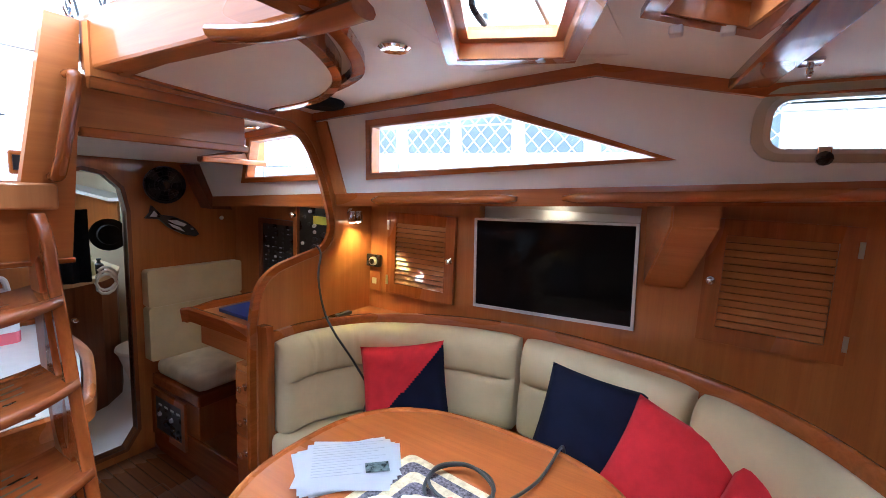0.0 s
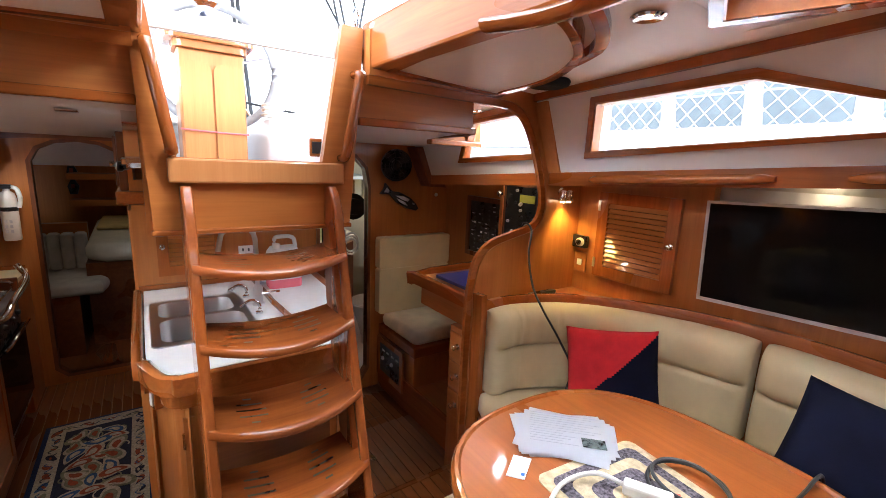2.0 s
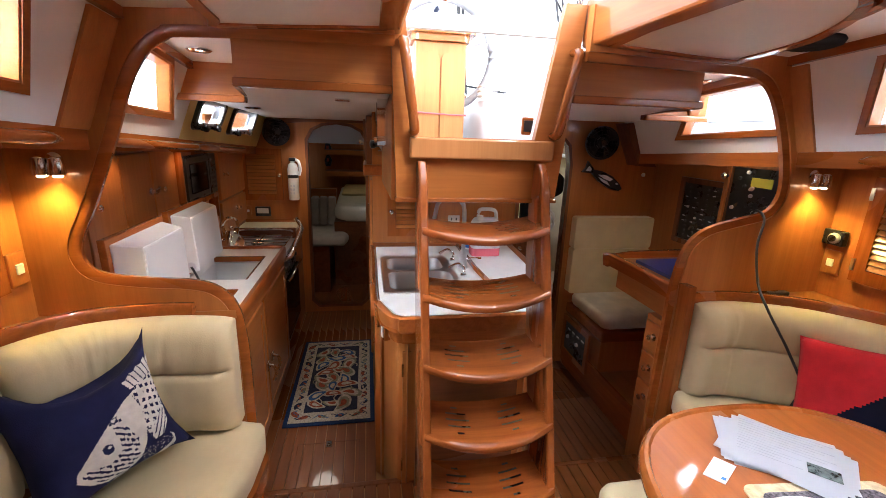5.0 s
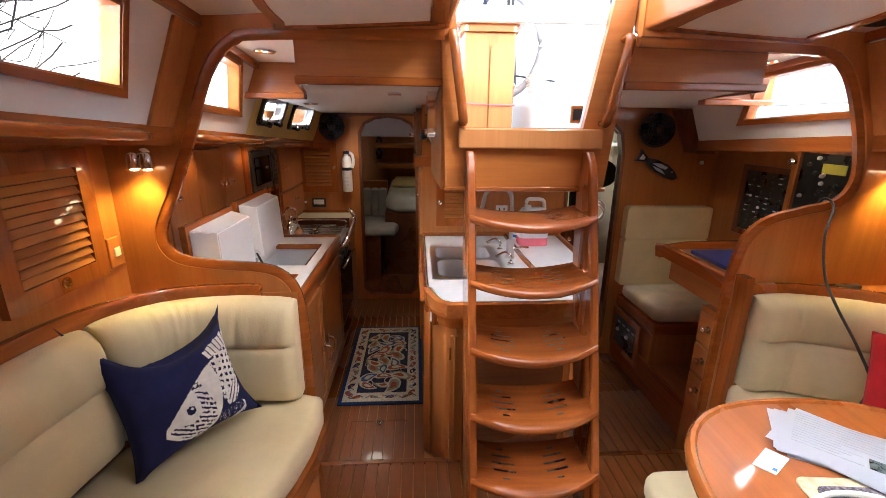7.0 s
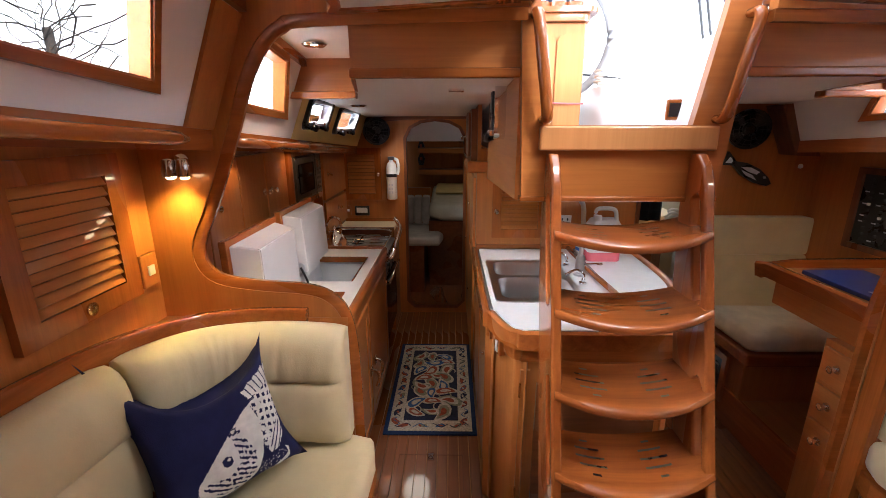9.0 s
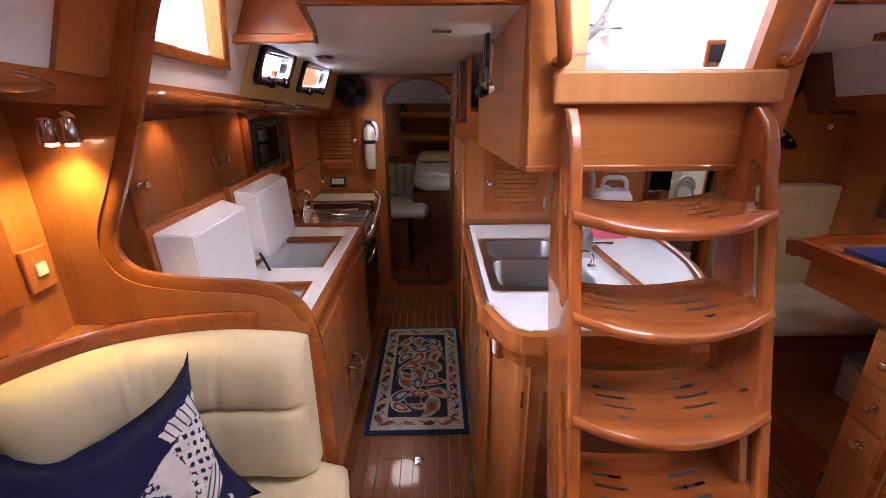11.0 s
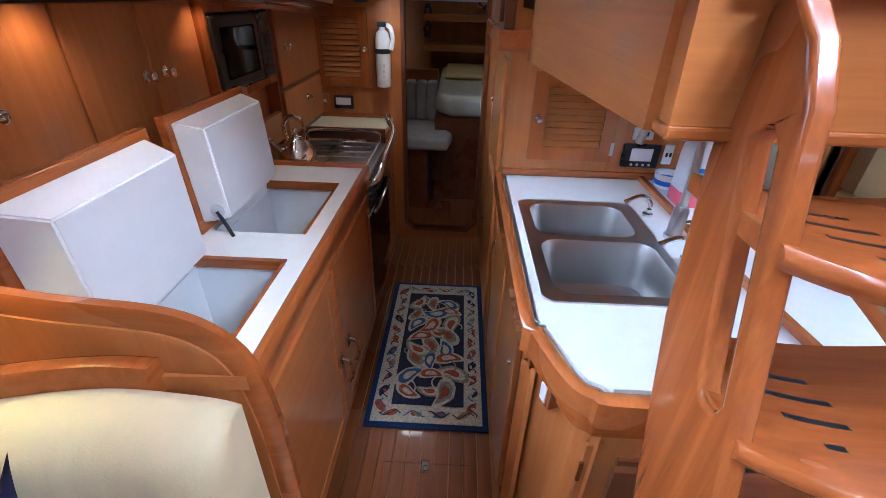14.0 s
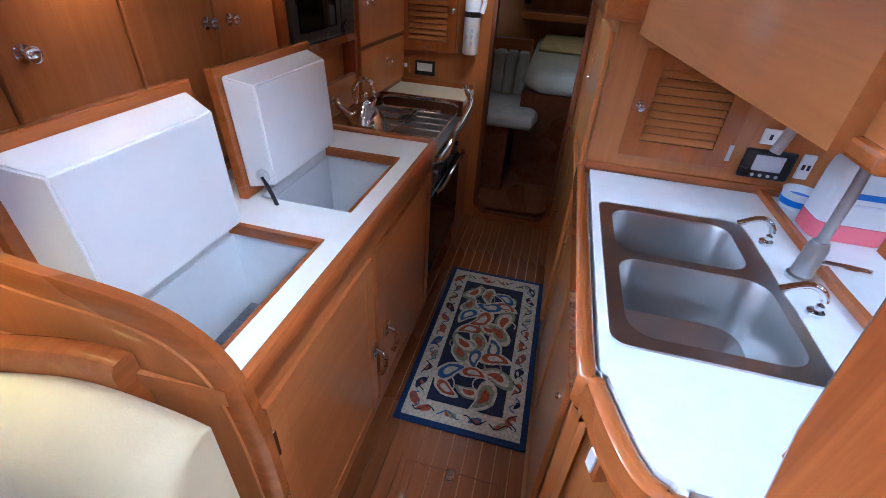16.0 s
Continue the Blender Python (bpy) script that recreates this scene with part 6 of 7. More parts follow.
fish_patch("breast_fin_print", lambda a, b: PEC_POLY(a, b) and math.sin((a - b * 0.75) * 85) > 0.62, blue_cloth, 0.0034)
fish_patch("gill_print", lambda a, b: GILL_POLY(a, b) and speck(a, b * 0.6) + 0.5 * math.sin((a * 0.8 + b) * 70) > 0.12, blue_cloth, 0.0034)
fish_patch("brow_print", lambda a, b: 0.05 < a < 0.2 and -0.02 < b < 0.08 and HEAD_POLY(a, b) and speck(a, b) > 0.0, blue_cloth, 0.0034)
fish_patch("belly_print", lambda a, b: 0.25 < a < 0.72 and -0.86 < b < -0.55 and b < -0.2 - 0.5 * a and not HEAD_POLY(a, b) and not PEC_POLY(a, b) and speck(a, b, 2.0) > 0.33, print_m, 0.0030)
fish_patch("eye", lambda a, b: (a - -0.06) ** 2 + (b - -0.27) ** 2 < 0.0042, blue_cloth, 0.0040)
fish_patch("eye_light", lambda a, b: (a - -0.06 - 0.02) ** 2 + (b - -0.27 - 0.025) ** 2 < 0.0005, print_m, 0.0046)

pc, ps = (1.585, 1.30, 0.785), 0.36
t, mx = throw_pillow(pc, (0.20, -0.36, 0.06), (0.06, 0.04, 0.3), ps, 0.13, red_cloth, "red and navy colour-block throw pillow on the settee")
pillow_patch(t, mx, ps, 0.13, lambda a, b: b < a * 0.95 - 0.05, navy_cloth, "navy_half", "navy half", 40, 0.002)
throw_pillow((1.60, 0.553, 0.862), (0.02, -0.30, -0.035), (0.13, 0.03, 0.3), 0.325, 0.11, navy_cloth, "plain navy throw pillow leaning on the backrest")
throw_pillow((1.545, 0.300, 0.815), (-0.04, -0.28, -0.075), (0.13, -0.05, 0.25), 0.335, 0.13, red_cloth, "bright red throw pillow leaning on the backrest")
throw_pillow((1.405, 0.045, 0.79), (-0.12, -0.27, -0.05), (0.15, -0.03, 0.2), 0.335, 0.13, red_cloth, "bright red throw pillow slumped on the settee")

# television
t = thing("television", (WP, 0.82, 1.10), "flat television with a thin silver bezel, switched off", "television")
m4 = Matrix.Translation((WP - 0.01, 0.826, 1.315)) @ Matrix.Rotation(radians(-2.4), 4, "X")
tw, th_ = 0.672, 0.398


def tv_part(nm, bm, m, label=""):
    bmesh.ops.transform(bm, matrix=m4, verts=bm.verts)
    return part(nm, bm, m, t, label)


tv_part("casing", box(0.0, 0.045, -tw / 2, tw / 2, -th_ / 2, th_ / 2, 0.004), black)
tv_part("bezel", plate([(-tw / 2, -th_ / 2), (tw / 2, -th_ / 2), (tw / 2, th_ / 2), (-tw / 2, th_ / 2)], [[(-tw / 2 + 0.011, -th_ / 2 + 0.013), (-tw / 2 + 0.011, th_ / 2 - 0.010), (tw / 2 - 0.011, th_ / 2 - 0.010), (tw / 2 - 0.011, -th_ / 2 + 0.013)]], at_x, -0.008, -0.0002), silver, "silver bezel")
tv_part("screen", box(-0.004, -0.0004, -tw / 2 + 0.0112, tw / 2 - 0.0112, -th_ / 2 + 0.0132, th_ / 2 - 0.0102), screen_m, "dark glossy screen")
part("bracket", box(WP + 0.036, WP + 0.109, 0.75, 0.90, 1.2, 1.4), black, t)

louvre_door("louvre_door", at_x, 1.262, 1.655, 1.085, 1.495, WP - 0.001, -1, "louvred teak locker door beside the television", 13, 1.285, (trim_z, wood_y), 0.052)
louvre_door("louvre_door", at_x, -0.10, 0.285, 1.15, 1.565, WP - 0.001, -1, "louvred teak locker door forward of the television", 13, 0.262, (trim_z, wood_y), 0.052)
louvre_door("louvre_door", at_x, 1.300, 1.675, 1.107, 1.515, WS + 0.001, 1, "wide louvred teak locker door with a finger hole", 11, None, (trim_z, wood_y), 0.055)
fh = solo("finger_ring", revolve([(0.017, 0), (0.017, 0.005), (0.011, 0.006), (0.011, 0.001)], (WS + 0.024, 1.488, 1.138), (1, 0, 0), 16), brass, "dark brass finger ring in the locker door", "ring pull")
for xs_, y, z, out in ((WP, 1.742, 1.130, -1), (WS, 1.735, 1.160, 1)):
    a, b = sorted((xs_, xs_ + out * 0.012))
    s = solo("light_switch", box(a, b, y - 0.035, y + 0.035, z - 0.052, z + 0.052, 0.004), wood_z, "white rocker switch on a teak plate", "switch", "saloon switches")
    a, b = sorted((xs_ + out * 0.0122, xs_ + out * 0.018))
    part("rocker", box(a, b, y - 0.014, y + 0.014, z - 0.016, z + 0.016, 0.003), white_p, s)
s = solo("thermostat", box(WP - 0.03, WP, 1.705, 1.795, 1.205, 1.268, 0.006), black, "black dial thermostat on the hull side", "thermostat")
smooth(part("dial", revolve([(0.022, 0), (0.022, 0.012), (0.018, 0.015)], (WP - 0.03, 1.735, 1.236), (-1, 0, 0), 18), silver, s))
smooth(part("dial_cap", revolve([(0.014, 0), (0.014, 0.005)], (WP - 0.045, 1.735, 1.236), (-1, 0, 0), 18), black, s))

# wedge-shaped cover beside the television
bm = bmesh.new()
va = [bm.verts.new(p) for p in ((WP - 0.002, 0.335, 1.315), (WP - 0.03, 0.335, 1.315), (1.70, 0.256, 1.537), (1.70, 0.256, 1.615), (WP - 0.002, 0.30, 1.615))]
vb = [bm.verts.new(p) for p in ((WP - 0.002, 0.467, 1.31), (WP - 0.03, 0.467, 1.31), (1.70, 0.386, 1.534), (1.70, 0.388, 1.615), (WP - 0.002, 0.485, 1.615))]
bm.faces.new(va)
bm.faces.new(vb)
for k in range(5):
    bm.faces.new([va[k], va[(k + 1) % 5], vb[(k + 1) % 5], vb[k]])
bmesh.ops.recalc_face_normals(bm, faces=bm.faces)
bmesh.ops.bevel(bm, geom=list(bm.edges), offset=0.006, segments=2, affect="EDGES")
solo("chainplate_cover", bm, wood_y, "wedge-shaped teak cover under the side deck", "cover")
solo("remote_control", box(1.55, 1.72, 1.735, 1.765, 0.9855, 1.003, 0.005), black, "black remote control on the teak ledge", "remote")


# handrails along the cabin sides
def handrail(x, y0, y1, label, sgn):
    n = max(2, round((y1 - y0) / 0.32))
    top = []
    pts = []
    for i in range(41):
        y = y0 + (y1 - y0) * i / 40
        f = abs(math.sin(math.pi * n * i / 40))
        z = ledge_z(y) - 0.012
        e = min(1.0, min(i, 40 - i) / 2.5)
        pts.append((y, z, f, e))
    bm = bmesh.new()
    rings = []
    for y, z, f, e in pts:
        g = 0.004 + 0.020 * (f ** 0.5) * e
        out, inn = -sgn * (0.052 * (0.55 + 0.45 * e)), -sgn * g
        h = 0.016 * (0.5 + 0.5 * e)
        rings.append([bm.verts.new((x + a, y, z + b)) for a, b in ((inn, -h * 0.8), (inn + (out - inn) * 0.35, -h), (inn + (out - inn) * 0.85, -h * 0.8), (out, -h * 0.2), (out, h * 0.4), (inn + (out - inn) * 0.8, h), (inn + (out - inn) * 0.3, h), (inn, h * 0.8))])
    for p, q in zip(rings, rings[1:]):
        for k in range(8):
            bm.faces.new([p[k], p[(k + 1) % 8], q[(k + 1) % 8], q[k]])
    bm.faces.new(rings[0])
    bm.faces.new(list(reversed(rings[-1])))
    o = solo("handrail", bm, trim_y, label, "handrail", "cabin side handrails")
    smooth(o, 60)
    return o


for y0, y1 in ((0.87, 1.53), (-0.10, 0.70)):
    handrail(x_port(ledge_z((y0 + y1) / 2)) - 0.010, y0, y1, "rounded teak handrail along the cabin side", 1)
for y0, y1 in ((0.55, 1.60), (1.88, 2.62), (2.68, 3.5)):
    handrail(x_star(ledge_z((y0 + y1) / 2)) + 0.010, y0, y1, "rounded teak handrail along the cabin side", -1)


def reading_lamp(x, y, z, sx):
    t = thing("reading_lamp", (x, y, z), "small chrome swivel reading lamp", "lamp", "reading lamps")
    smooth(part("base", revolve([(0.022, 0), (0.022, 0.006), (0.012, 0.010)], (x, y, z + 0.03), (0, -1, 0), 14), chrome, t))
    smooth(part("arm", tube([(x, y - 0.008, z + 0.03), (x, y - 0.03, z + 0.028)], 0.006, 8), chrome, t))
    for k in (-1, 1):
        smooth(part("shade", revolve([(0.012, 0.03), (0.018, 0.026), (0.022, 0.0), (0.022, -0.022), (0.020, -0.022), (0.018, 0.0)], (x + k * 0.021, y - 0.036, z + 0.01), (0, 0, 1), 14), chrome, t))
        part("bulb", revolve([(0.012, 0), (0.012, 0.006), (0.006, 0.008)], (x + k * 0.021, y - 0.036, z - 0.012), (0, 0, -1), 12), lamp_glow, t)


reading_lamp(-0.945, 1.784, 1.455, 1)
reading_lamp(1.740, 1.784, 1.455, -1)


def downlight(x, y, z, label="round recessed ceiling lamp with a steel rim"):
    t = thing("ceiling_lamp", (x, y, z), label, "ceiling lamp", "recessed ceiling lamps")
    smooth(part("rim", revolve([(0.024, 0), (0.042, 0.0), (0.044, 0.004), (0.036, 0.010), (0.026, 0.006)], (x, y, z + 0.001), (0, 0, -1), 24), chrome, t))
    part("bulb", revolve([(0.022, 0.0), (0.018, 0.004), (0.008, 0.006)], (x, y, z), (0, 0, -1), 16), lamp_glow, t)


downlight(1.128, 1.04, roof_z(1.128, 1.04) - 0.001)
downlight(-0.63, 2.14, 1.8645)
downlight(1.45, 2.14, 1.8645)
downlight(-0.65, 2.95, 1.735 - 0.032 * 1.08 - 0.001, "small recessed lamp in the low galley ceiling")
for x, y, z in ((WP + 0.025, 0.82, 1.5815), (WP - 0.12, 2.2, ledge_z(2.2) - 0.0125)):
    t = solo("strip_lamp", revolve([(0.03, 0), (0.032, 0.004), (0.026, 0.008)], (x, y, z), (0, 0, -1), 18), lamp_glow, "small round lamp under the side deck", "lamp", "under-deck lamps")
# ceiling fittings
s = solo("ceiling_speaker", revolve([(0.085, 0), (0.09, 0.008), (0.084, 0.022), (0.06, 0.03), (0.02, 0.026)], (1.385, 1.60, roof_z(1.385, 1.60) + 0.002), (0, 0, -1), 28), black_cloth, "round black ceiling speaker", "speaker")
smooth(s, 60)
hz_ = roof_z(1.365, 0.142)
t = thing("ceiling_hook", (1.365, 0.142, hz_), "small chrome latch on the headliner", "latch")
part("plate", box(1.34, 1.39, 0.122, 0.162, hz_ - 0.008, hz_ - 0.0005, 0.002), chrome, t)
smooth(part("loop", tube(smooth_line([(1.35, 0.142, hz_ - 0.006), (1.355, 0.142, hz_ - 0.028), (1.375, 0.142, hz_ - 0.028), (1.38, 0.142, hz_ - 0.006)], 4), 0.005, 6), chrome, t))

for nm, sx in (("port", 1), ("starboard", -1)):
    line = smooth_line([(CX + sx * 0.395, 1.765, 0), (CX + sx * 0.82, 1.765, 0), (CX + sx * 0.845, 1.71, 0), (CX + sx * 0.83, 1.47, 0), (CX + sx * 0.72, 1.265, 0), (CX + sx * 0.545, 1.145, 0), (CX + sx * 0.395, 1.095, 0)], 5)
    poly = [(p.x, p.y) for p in line]

    def hung(u, v, d):
        return Vector((u, v, roof_z(u, v) + d))
    structure("ceiling_panel_" + nm, plate(poly, [], hung, -0.048, -0.006), liner, "lowered cream headliner panel", "ceiling")
    structure("ceiling_panel_rim_" + nm, plate(grown(poly, 0.022), [grown(poly, -0.004)], hung, -0.055, -0.004), trim_y, "dark teak rim of the lowered panel", "trim")
    arc = line[10:]
    spread = [0.2 + 0.8 * min(1.0, k / (0.45 * (len(arc) - 1))) for k in range(len(arc))]
    o2 = [(p.x + sx * 0.045 * w, p.y - 0.078 * w) for p, w in zip(arc, spread)]
    i2 = [(p.x + sx * 0.026 * w, p.y - 0.046 * w) for p, w in zip(arc, spread)]
    structure("ceiling_arc_" + nm, plate(o2 + list(reversed(i2)), [], hung, -0.030, -0.003), trim_y, "curved teak strip on the headliner", "trim")


def deck_hatch(cx, cy, hx, hy, turn, label, hole=None):
    """A framed hatch of half sizes hx, hy, turned by some degrees; hole is the cut in the roof that its filler closes."""
    zc = roof_z(cx, cy)
    t = thing("deck_hatch", (cx, cy, zc - 0.03), label, "hatch", "deck hatches")
    ca, sa = math.cos(radians(turn)), math.sin(radians(turn))

    def at(u, v):
        return (cx + ca * u - sa * v, cy + sa * u + ca * v)

    def tilt(u, v, d):
        return Vector((u, v, roof_z(u, v) + d))

    def rod(pts):
        return [(*at(u, v), zc + w) for u, v, w in pts]
    sq = [at(-hx, -hy), at(hx, -hy), at(hx, hy), at(-hx, hy)]
    if hole:
        x0, x1, y0, y1 = hole
        cut = grown([(x0, y0), (x1, y0), (x1, y1), (x0, y1)], -0.0004)
        structure("ceiling_filler", plate(cut, [grown(sq, 0.003)], tilt, 0.0002, 0.045), liner, "cream headliner round the hatch", "ceiling")
    part("outer_frame", plate(grown(sq, 0.026), [grown(sq, -0.004)], tilt, -0.016, -0.0005), trim_x, t)
    part("coaming", plate(grown(sq, 0.002), [grown(sq, -0.010)], tilt, -0.014, 0.075), wood_x, t, "varnished hatch coaming")
    part("inner_frame", plate(grown(sq, -0.0105), [grown(sq, -0.034)], tilt, 0.028, 0.050), weathered, t, "pale teak inner hatch frame")
    g = part("pane", plate(grown(sq, -0.0105), [], tilt, 0.052, 0.060), glass, t)
    g.visible_shadow = False
    for v in (-0.55, 0.55):
        x, y = at(hx + 0.006, hy * v)
        part("hinge", box(x - 0.012, x + 0.012, y - 0.012, y + 0.012, zc - 0.034, zc - 0.017, 0.003), silver, t)
    smooth(part("stay", tube(rod([(-hx * 0.7, -hy * 0.5, 0.04), (0.0, -hy * 0.35, 0.05), (hx * 0.7, -hy * 0.6, 0.045)]), 0.007, 8), steel, t))
    smooth(part("handle", tube(smooth_line(rod([(-hx * 0.2, hy * 0.62, 0.050), (-hx * 0.15, hy * 0.6, 0.022), (hx * 0.35, hy * 0.45, 0.020), (hx * 0.42, hy * 0.45, 0.050)]), 4), 0.008, 8), black, t))


deck_hatch(1.149, 0.716, 0.180, 0.148, 24, "opening deck hatch in a deep teak frame", ROOF_HOLES[1])
deck_hatch(1.060, 0.300, 0.088, 0.080, 20, "small deck hatch in a teak frame", ROOF_HOLES[2])
# out of view, added as the opening for the forward fill lamp
deck_hatch(0.41, -0.475, 0.268, 0.273, 0, "unseen forward deck hatch in a teak frame, added to let light in")
# sliding hatch above the ladder, with its handle
structure("sliding_hatch", box(0.03, 0.78, 0.55, 1.0, 2.075, 2.10, 0.006), trim_y, "teak sliding companionway hatch pushed forward", "hatch")
t = solo("hatch_handle", sweep(smooth_line([(0.712, 1.165, 1.905), (0.732, 1.09, 1.900), (0.75, 1.02, 1.90), (0.752, 0.92, 1.90), (0.75, 0.80, 1.905)], 5), circle(0.03, 10, 1.0, 0.55)), trim_y, "long rounded teak handrail under the hatch edge", "handrail")
smooth(t)

# ---- chart table corner ----
t = thing("chart_table", (1.5, 2.1, 0), "teak chart table with raised fiddles and a drawer pedestal", "desk")
top = [(1.262, 2.375), (1.255, 1.822), (WP - 0.01, 1.822), (WP - 0.01, 2.375)]
part("desktop", plate(top, [], at_z, 0.945, 0.972), wood_x, t)
part("front_fiddle", sweep([(1.245, 2.372, 0.965), (1.4, 2.375, 0.985), (1.6, 2.375, 0.99), (WP - 0.02, 2.375, 0.99)], [(-0.012, -0.04), (0.012, -0.04), (0.012, 0.022), (-0.012, 0.022)]), trim_x, t)
bm = sweep([(1.262, 1.824, 0.985), (1.262, 2.10, 0.985), (1.258, 2.34, 0.985), (1.25, 2.395, 0.972)], [(-0.013, -0.045), (0.013, -0.045), (0.013, 0.012), (0.006, 0.022), (-0.006, 0.022), (-0.013, 0.012)])
part("side_fiddle", bm, trim_y, t)
part("apron", box(1.30, WP - 0.01, 1.822, 2.33, 0.82, 0.944), wood_y, t)
part("pedestal", box(1.262, 1.40, 1.823, 1.985, 0.0, 0.82), wood_z, t)
for z in (0.795, 0.64, 0.49):
    d = part("drawer", box(1.248, 1.2615, 1.838, 1.972, z - 0.135, z, 0.003), wood_y, t)
    knob_at((1.248, 1.90, z - 0.06), (-1, 0, 0), d)
part("card_holder", box(1.27, 1.275, 1.84, 1.88, 0.84, 0.875, 0.001), white_p, t)
b = solo("blue_book", box(1.36, 1.62, 1.95, 2.28, 0.9725, 0.990, 0.003), blue_book, "closed dark blue chart book on the desk", "book")
part("label", box(1.40, 1.48, 1.97, 2.02, 0.9902, 0.9908), paper, b)
t = thing("chart_bench", (1.6, 2.72, 0), "cream padded chart seat on a teak locker", "seat")
part("base", box(1.368, WP, 2.50, 2.974, 0.0, 0.435, 0.004), wood_z, t)
part("seat_rail", box(1.352, WP, 2.475, 2.974, 0.40, 0.47, 0.012), trim_x, t)
smooth(part("seat_cushion", soft_plate(rounded(1.362, WP - 0.005, 2.485, 2.955, 0.05), 0.472, 0.56, 0.03), plain("pale_upholstery", (0.60, 0.55, 0.42), 0.55, 0, 0.12, 9, 0.25, 260), t), 70)
for z0, z1 in ((0.56, 0.875), (0.877, 1.09)):
    smooth(part("back_cushion", plate(rounded(1.325, 1.89, z0, z1, 0.018), [], at_y, 2.905, 2.974), cream, t), 70)
part("footwell_step", box(1.372, WP, 1.99, 2.50, 0.0, 0.19, 0.006), wood_y, t)
part("side_board", box(1.355, 1.371, 1.86, 2.974, 0.0, 0.205, 0.003), trim_y, t)
t = thing("waste_bin", (1.79, 2.42, 0.191), "small white plastic bin with a grey-blue lid", "bin")
smooth(part("tub", soft_plate(rounded(1.72, 1.86, 2.35, 2.48, 0.03), 0.191, 0.36, 0.008), white_p, t), 50)
smooth(part("lid", soft_plate(rounded(1.715, 1.865, 2.345, 2.485, 0.03), 0.3605, 0.40, 0.010), plain("blue_grey_lid", (0.22, 0.27, 0.38), 0.4, 0, 0.05, 12), t, "grey-blue lid"), 50)
t = thing("electrical_panel", (1.36, 2.79, 0.12), "black electrical panel in a teak frame", "control panel")
part("frame", plate([(2.60, 0.11), (2.96, 0.11), (2.96, 0.39), (2.60, 0.39)], [[(2.635, 0.145), (2.635, 0.355), (2.925, 0.355), (2.925, 0.145)]], at_x, 1.340, 1.3545), trim_z, t)
part("face", box(1.347, 1.3545, 2.635, 2.925, 0.145, 0.355), black, t)
for k in range(4):
    smooth(part("breaker", revolve([(0.014, 0), (0.012, 0.012), (0.008, 0.014)], (1.347, 2.68 + 0.065 * k, 0.20 + 0.05 * (k % 2)), (-1, 0, 0), 10), silver if k % 2 else rubber, t))
    part("tag", box(1.3455, 1.347, 2.66 + 0.065 * k, 2.695 + 0.065 * k, 0.30, 0.312), white_p, t)
smooth(solo("floor_vent", revolve([(0.055, 0), (0.055, 0.006), (0.045, 0.008), (0.02, 0.004)], (1.355, 2.02, 0.10), (-1, 0, 0), 20), black, "round black vent low on the chart table side", "vent"))
# instrument faces on the hull side
rnd = random.Random(21)
for y0, y1, z0, z1, label in ((2.36, 2.66, 1.02, 1.36, "black breaker panel with rows of switches"), (2.03, 2.32, 1.13, 1.48, "black radio and instrument panel")):
    t = thing("electronics_console", (WP, (y0 + y1) / 2, z0), label, "control panel", "instrument panels")
    part("frame", plate([(y0 - 0.03, z0 - 0.03), (y1 + 0.03, z0 - 0.03), (y1 + 0.03, z1 + 0.03), (y0 - 0.03, z1 + 0.03)], [[(y0, z0), (y0, z1), (y1, z1), (y1, z0)]], at_x, WP - 0.03, WP - 0.001), dark_z, t)
    part("face", box(WP - 0.018, WP - 0.001, y0, y1, z0, z1), black, t)
    if y0 > 2.3:
        for c in range(4):
            for r in range(11):
                y, z = y0 + 0.035 + 0.07 * c, z0 + 0.025 + 0.029 * r
                part("switch", box(WP - 0.026, WP - 0.018, y - 0.006, y + 0.006, z - 0.006, z + 0.006), rubber if (3 * r + 5 * c) % 11 else white_p, t)
                if rnd.random() < 0.25:
                    part("tag", box(WP - 0.0195, WP - 0.018, y + 0.012, y + 0.036, z - 0.003, z + 0.003), ink, t)
    else:
        part("radio_display", box(WP - 0.022, WP - 0.018, y0 + 0.05, y0 + 0.17, z1 - 0.09, z1 - 0.045), plain("green_display", (0.42, 0.40, 0.05), 0.4), t, "yellow-green radio display")
        part("screen", box(WP - 0.022, WP - 0.018, y0 + 0.03, y0 + 0.13, z0 + 0.05, z0 + 0.14), silver, t)
        for k in range(14):
            y, z = y0 + rnd.uniform(0.03, 0.26), z0 + rnd.uniform(0.02, 0.33)
            smooth(part("dial", revolve([(0.010, 0), (0.009, 0.010), (0.005, 0.012)], (WP - 0.018, y, z), (-1, 0, 0), 10), silver if k % 2 else rubber, t))
structure("panel_post", box(WP - 0.04, WP, 2.325, 2.352, 0.975, 1.50, 0.004), wood_z, "teak post between the instrument panels", "trim")
smooth(solo("panel_knob", revolve([(0.014, 0), (0.018, 0.02), (0.012, 0.03)], (WP - 0.04, 2.338, 1.43), (-1, 0, 0), 12), chrome, "round chrome lamp on the panel post", "lamp"))
bm = plate([(1.55, 1.69), (1.63, 1.70), (1.80, 1.43), (1.67, 1.435)], [], at_y, 2.85, 2.974)
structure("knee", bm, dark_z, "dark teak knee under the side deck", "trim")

# wooden fish on the bulkhead
t = thing("carved_fish", (1.50, 2.97, 1.27), "black and grey carved fish hung on the bulkhead", "wall ornament")


def fish_piece(pts, m, nm, d0, d1):
    ang = radians(-27)
    q = [(1.505 + math.cos(ang) * u - math.sin(ang) * v, 1.345 + math.sin(ang) * u + math.cos(ang) * v) for u, v in pts]
    part(nm, plate(q, [], at_y, d1, d0), m, t)


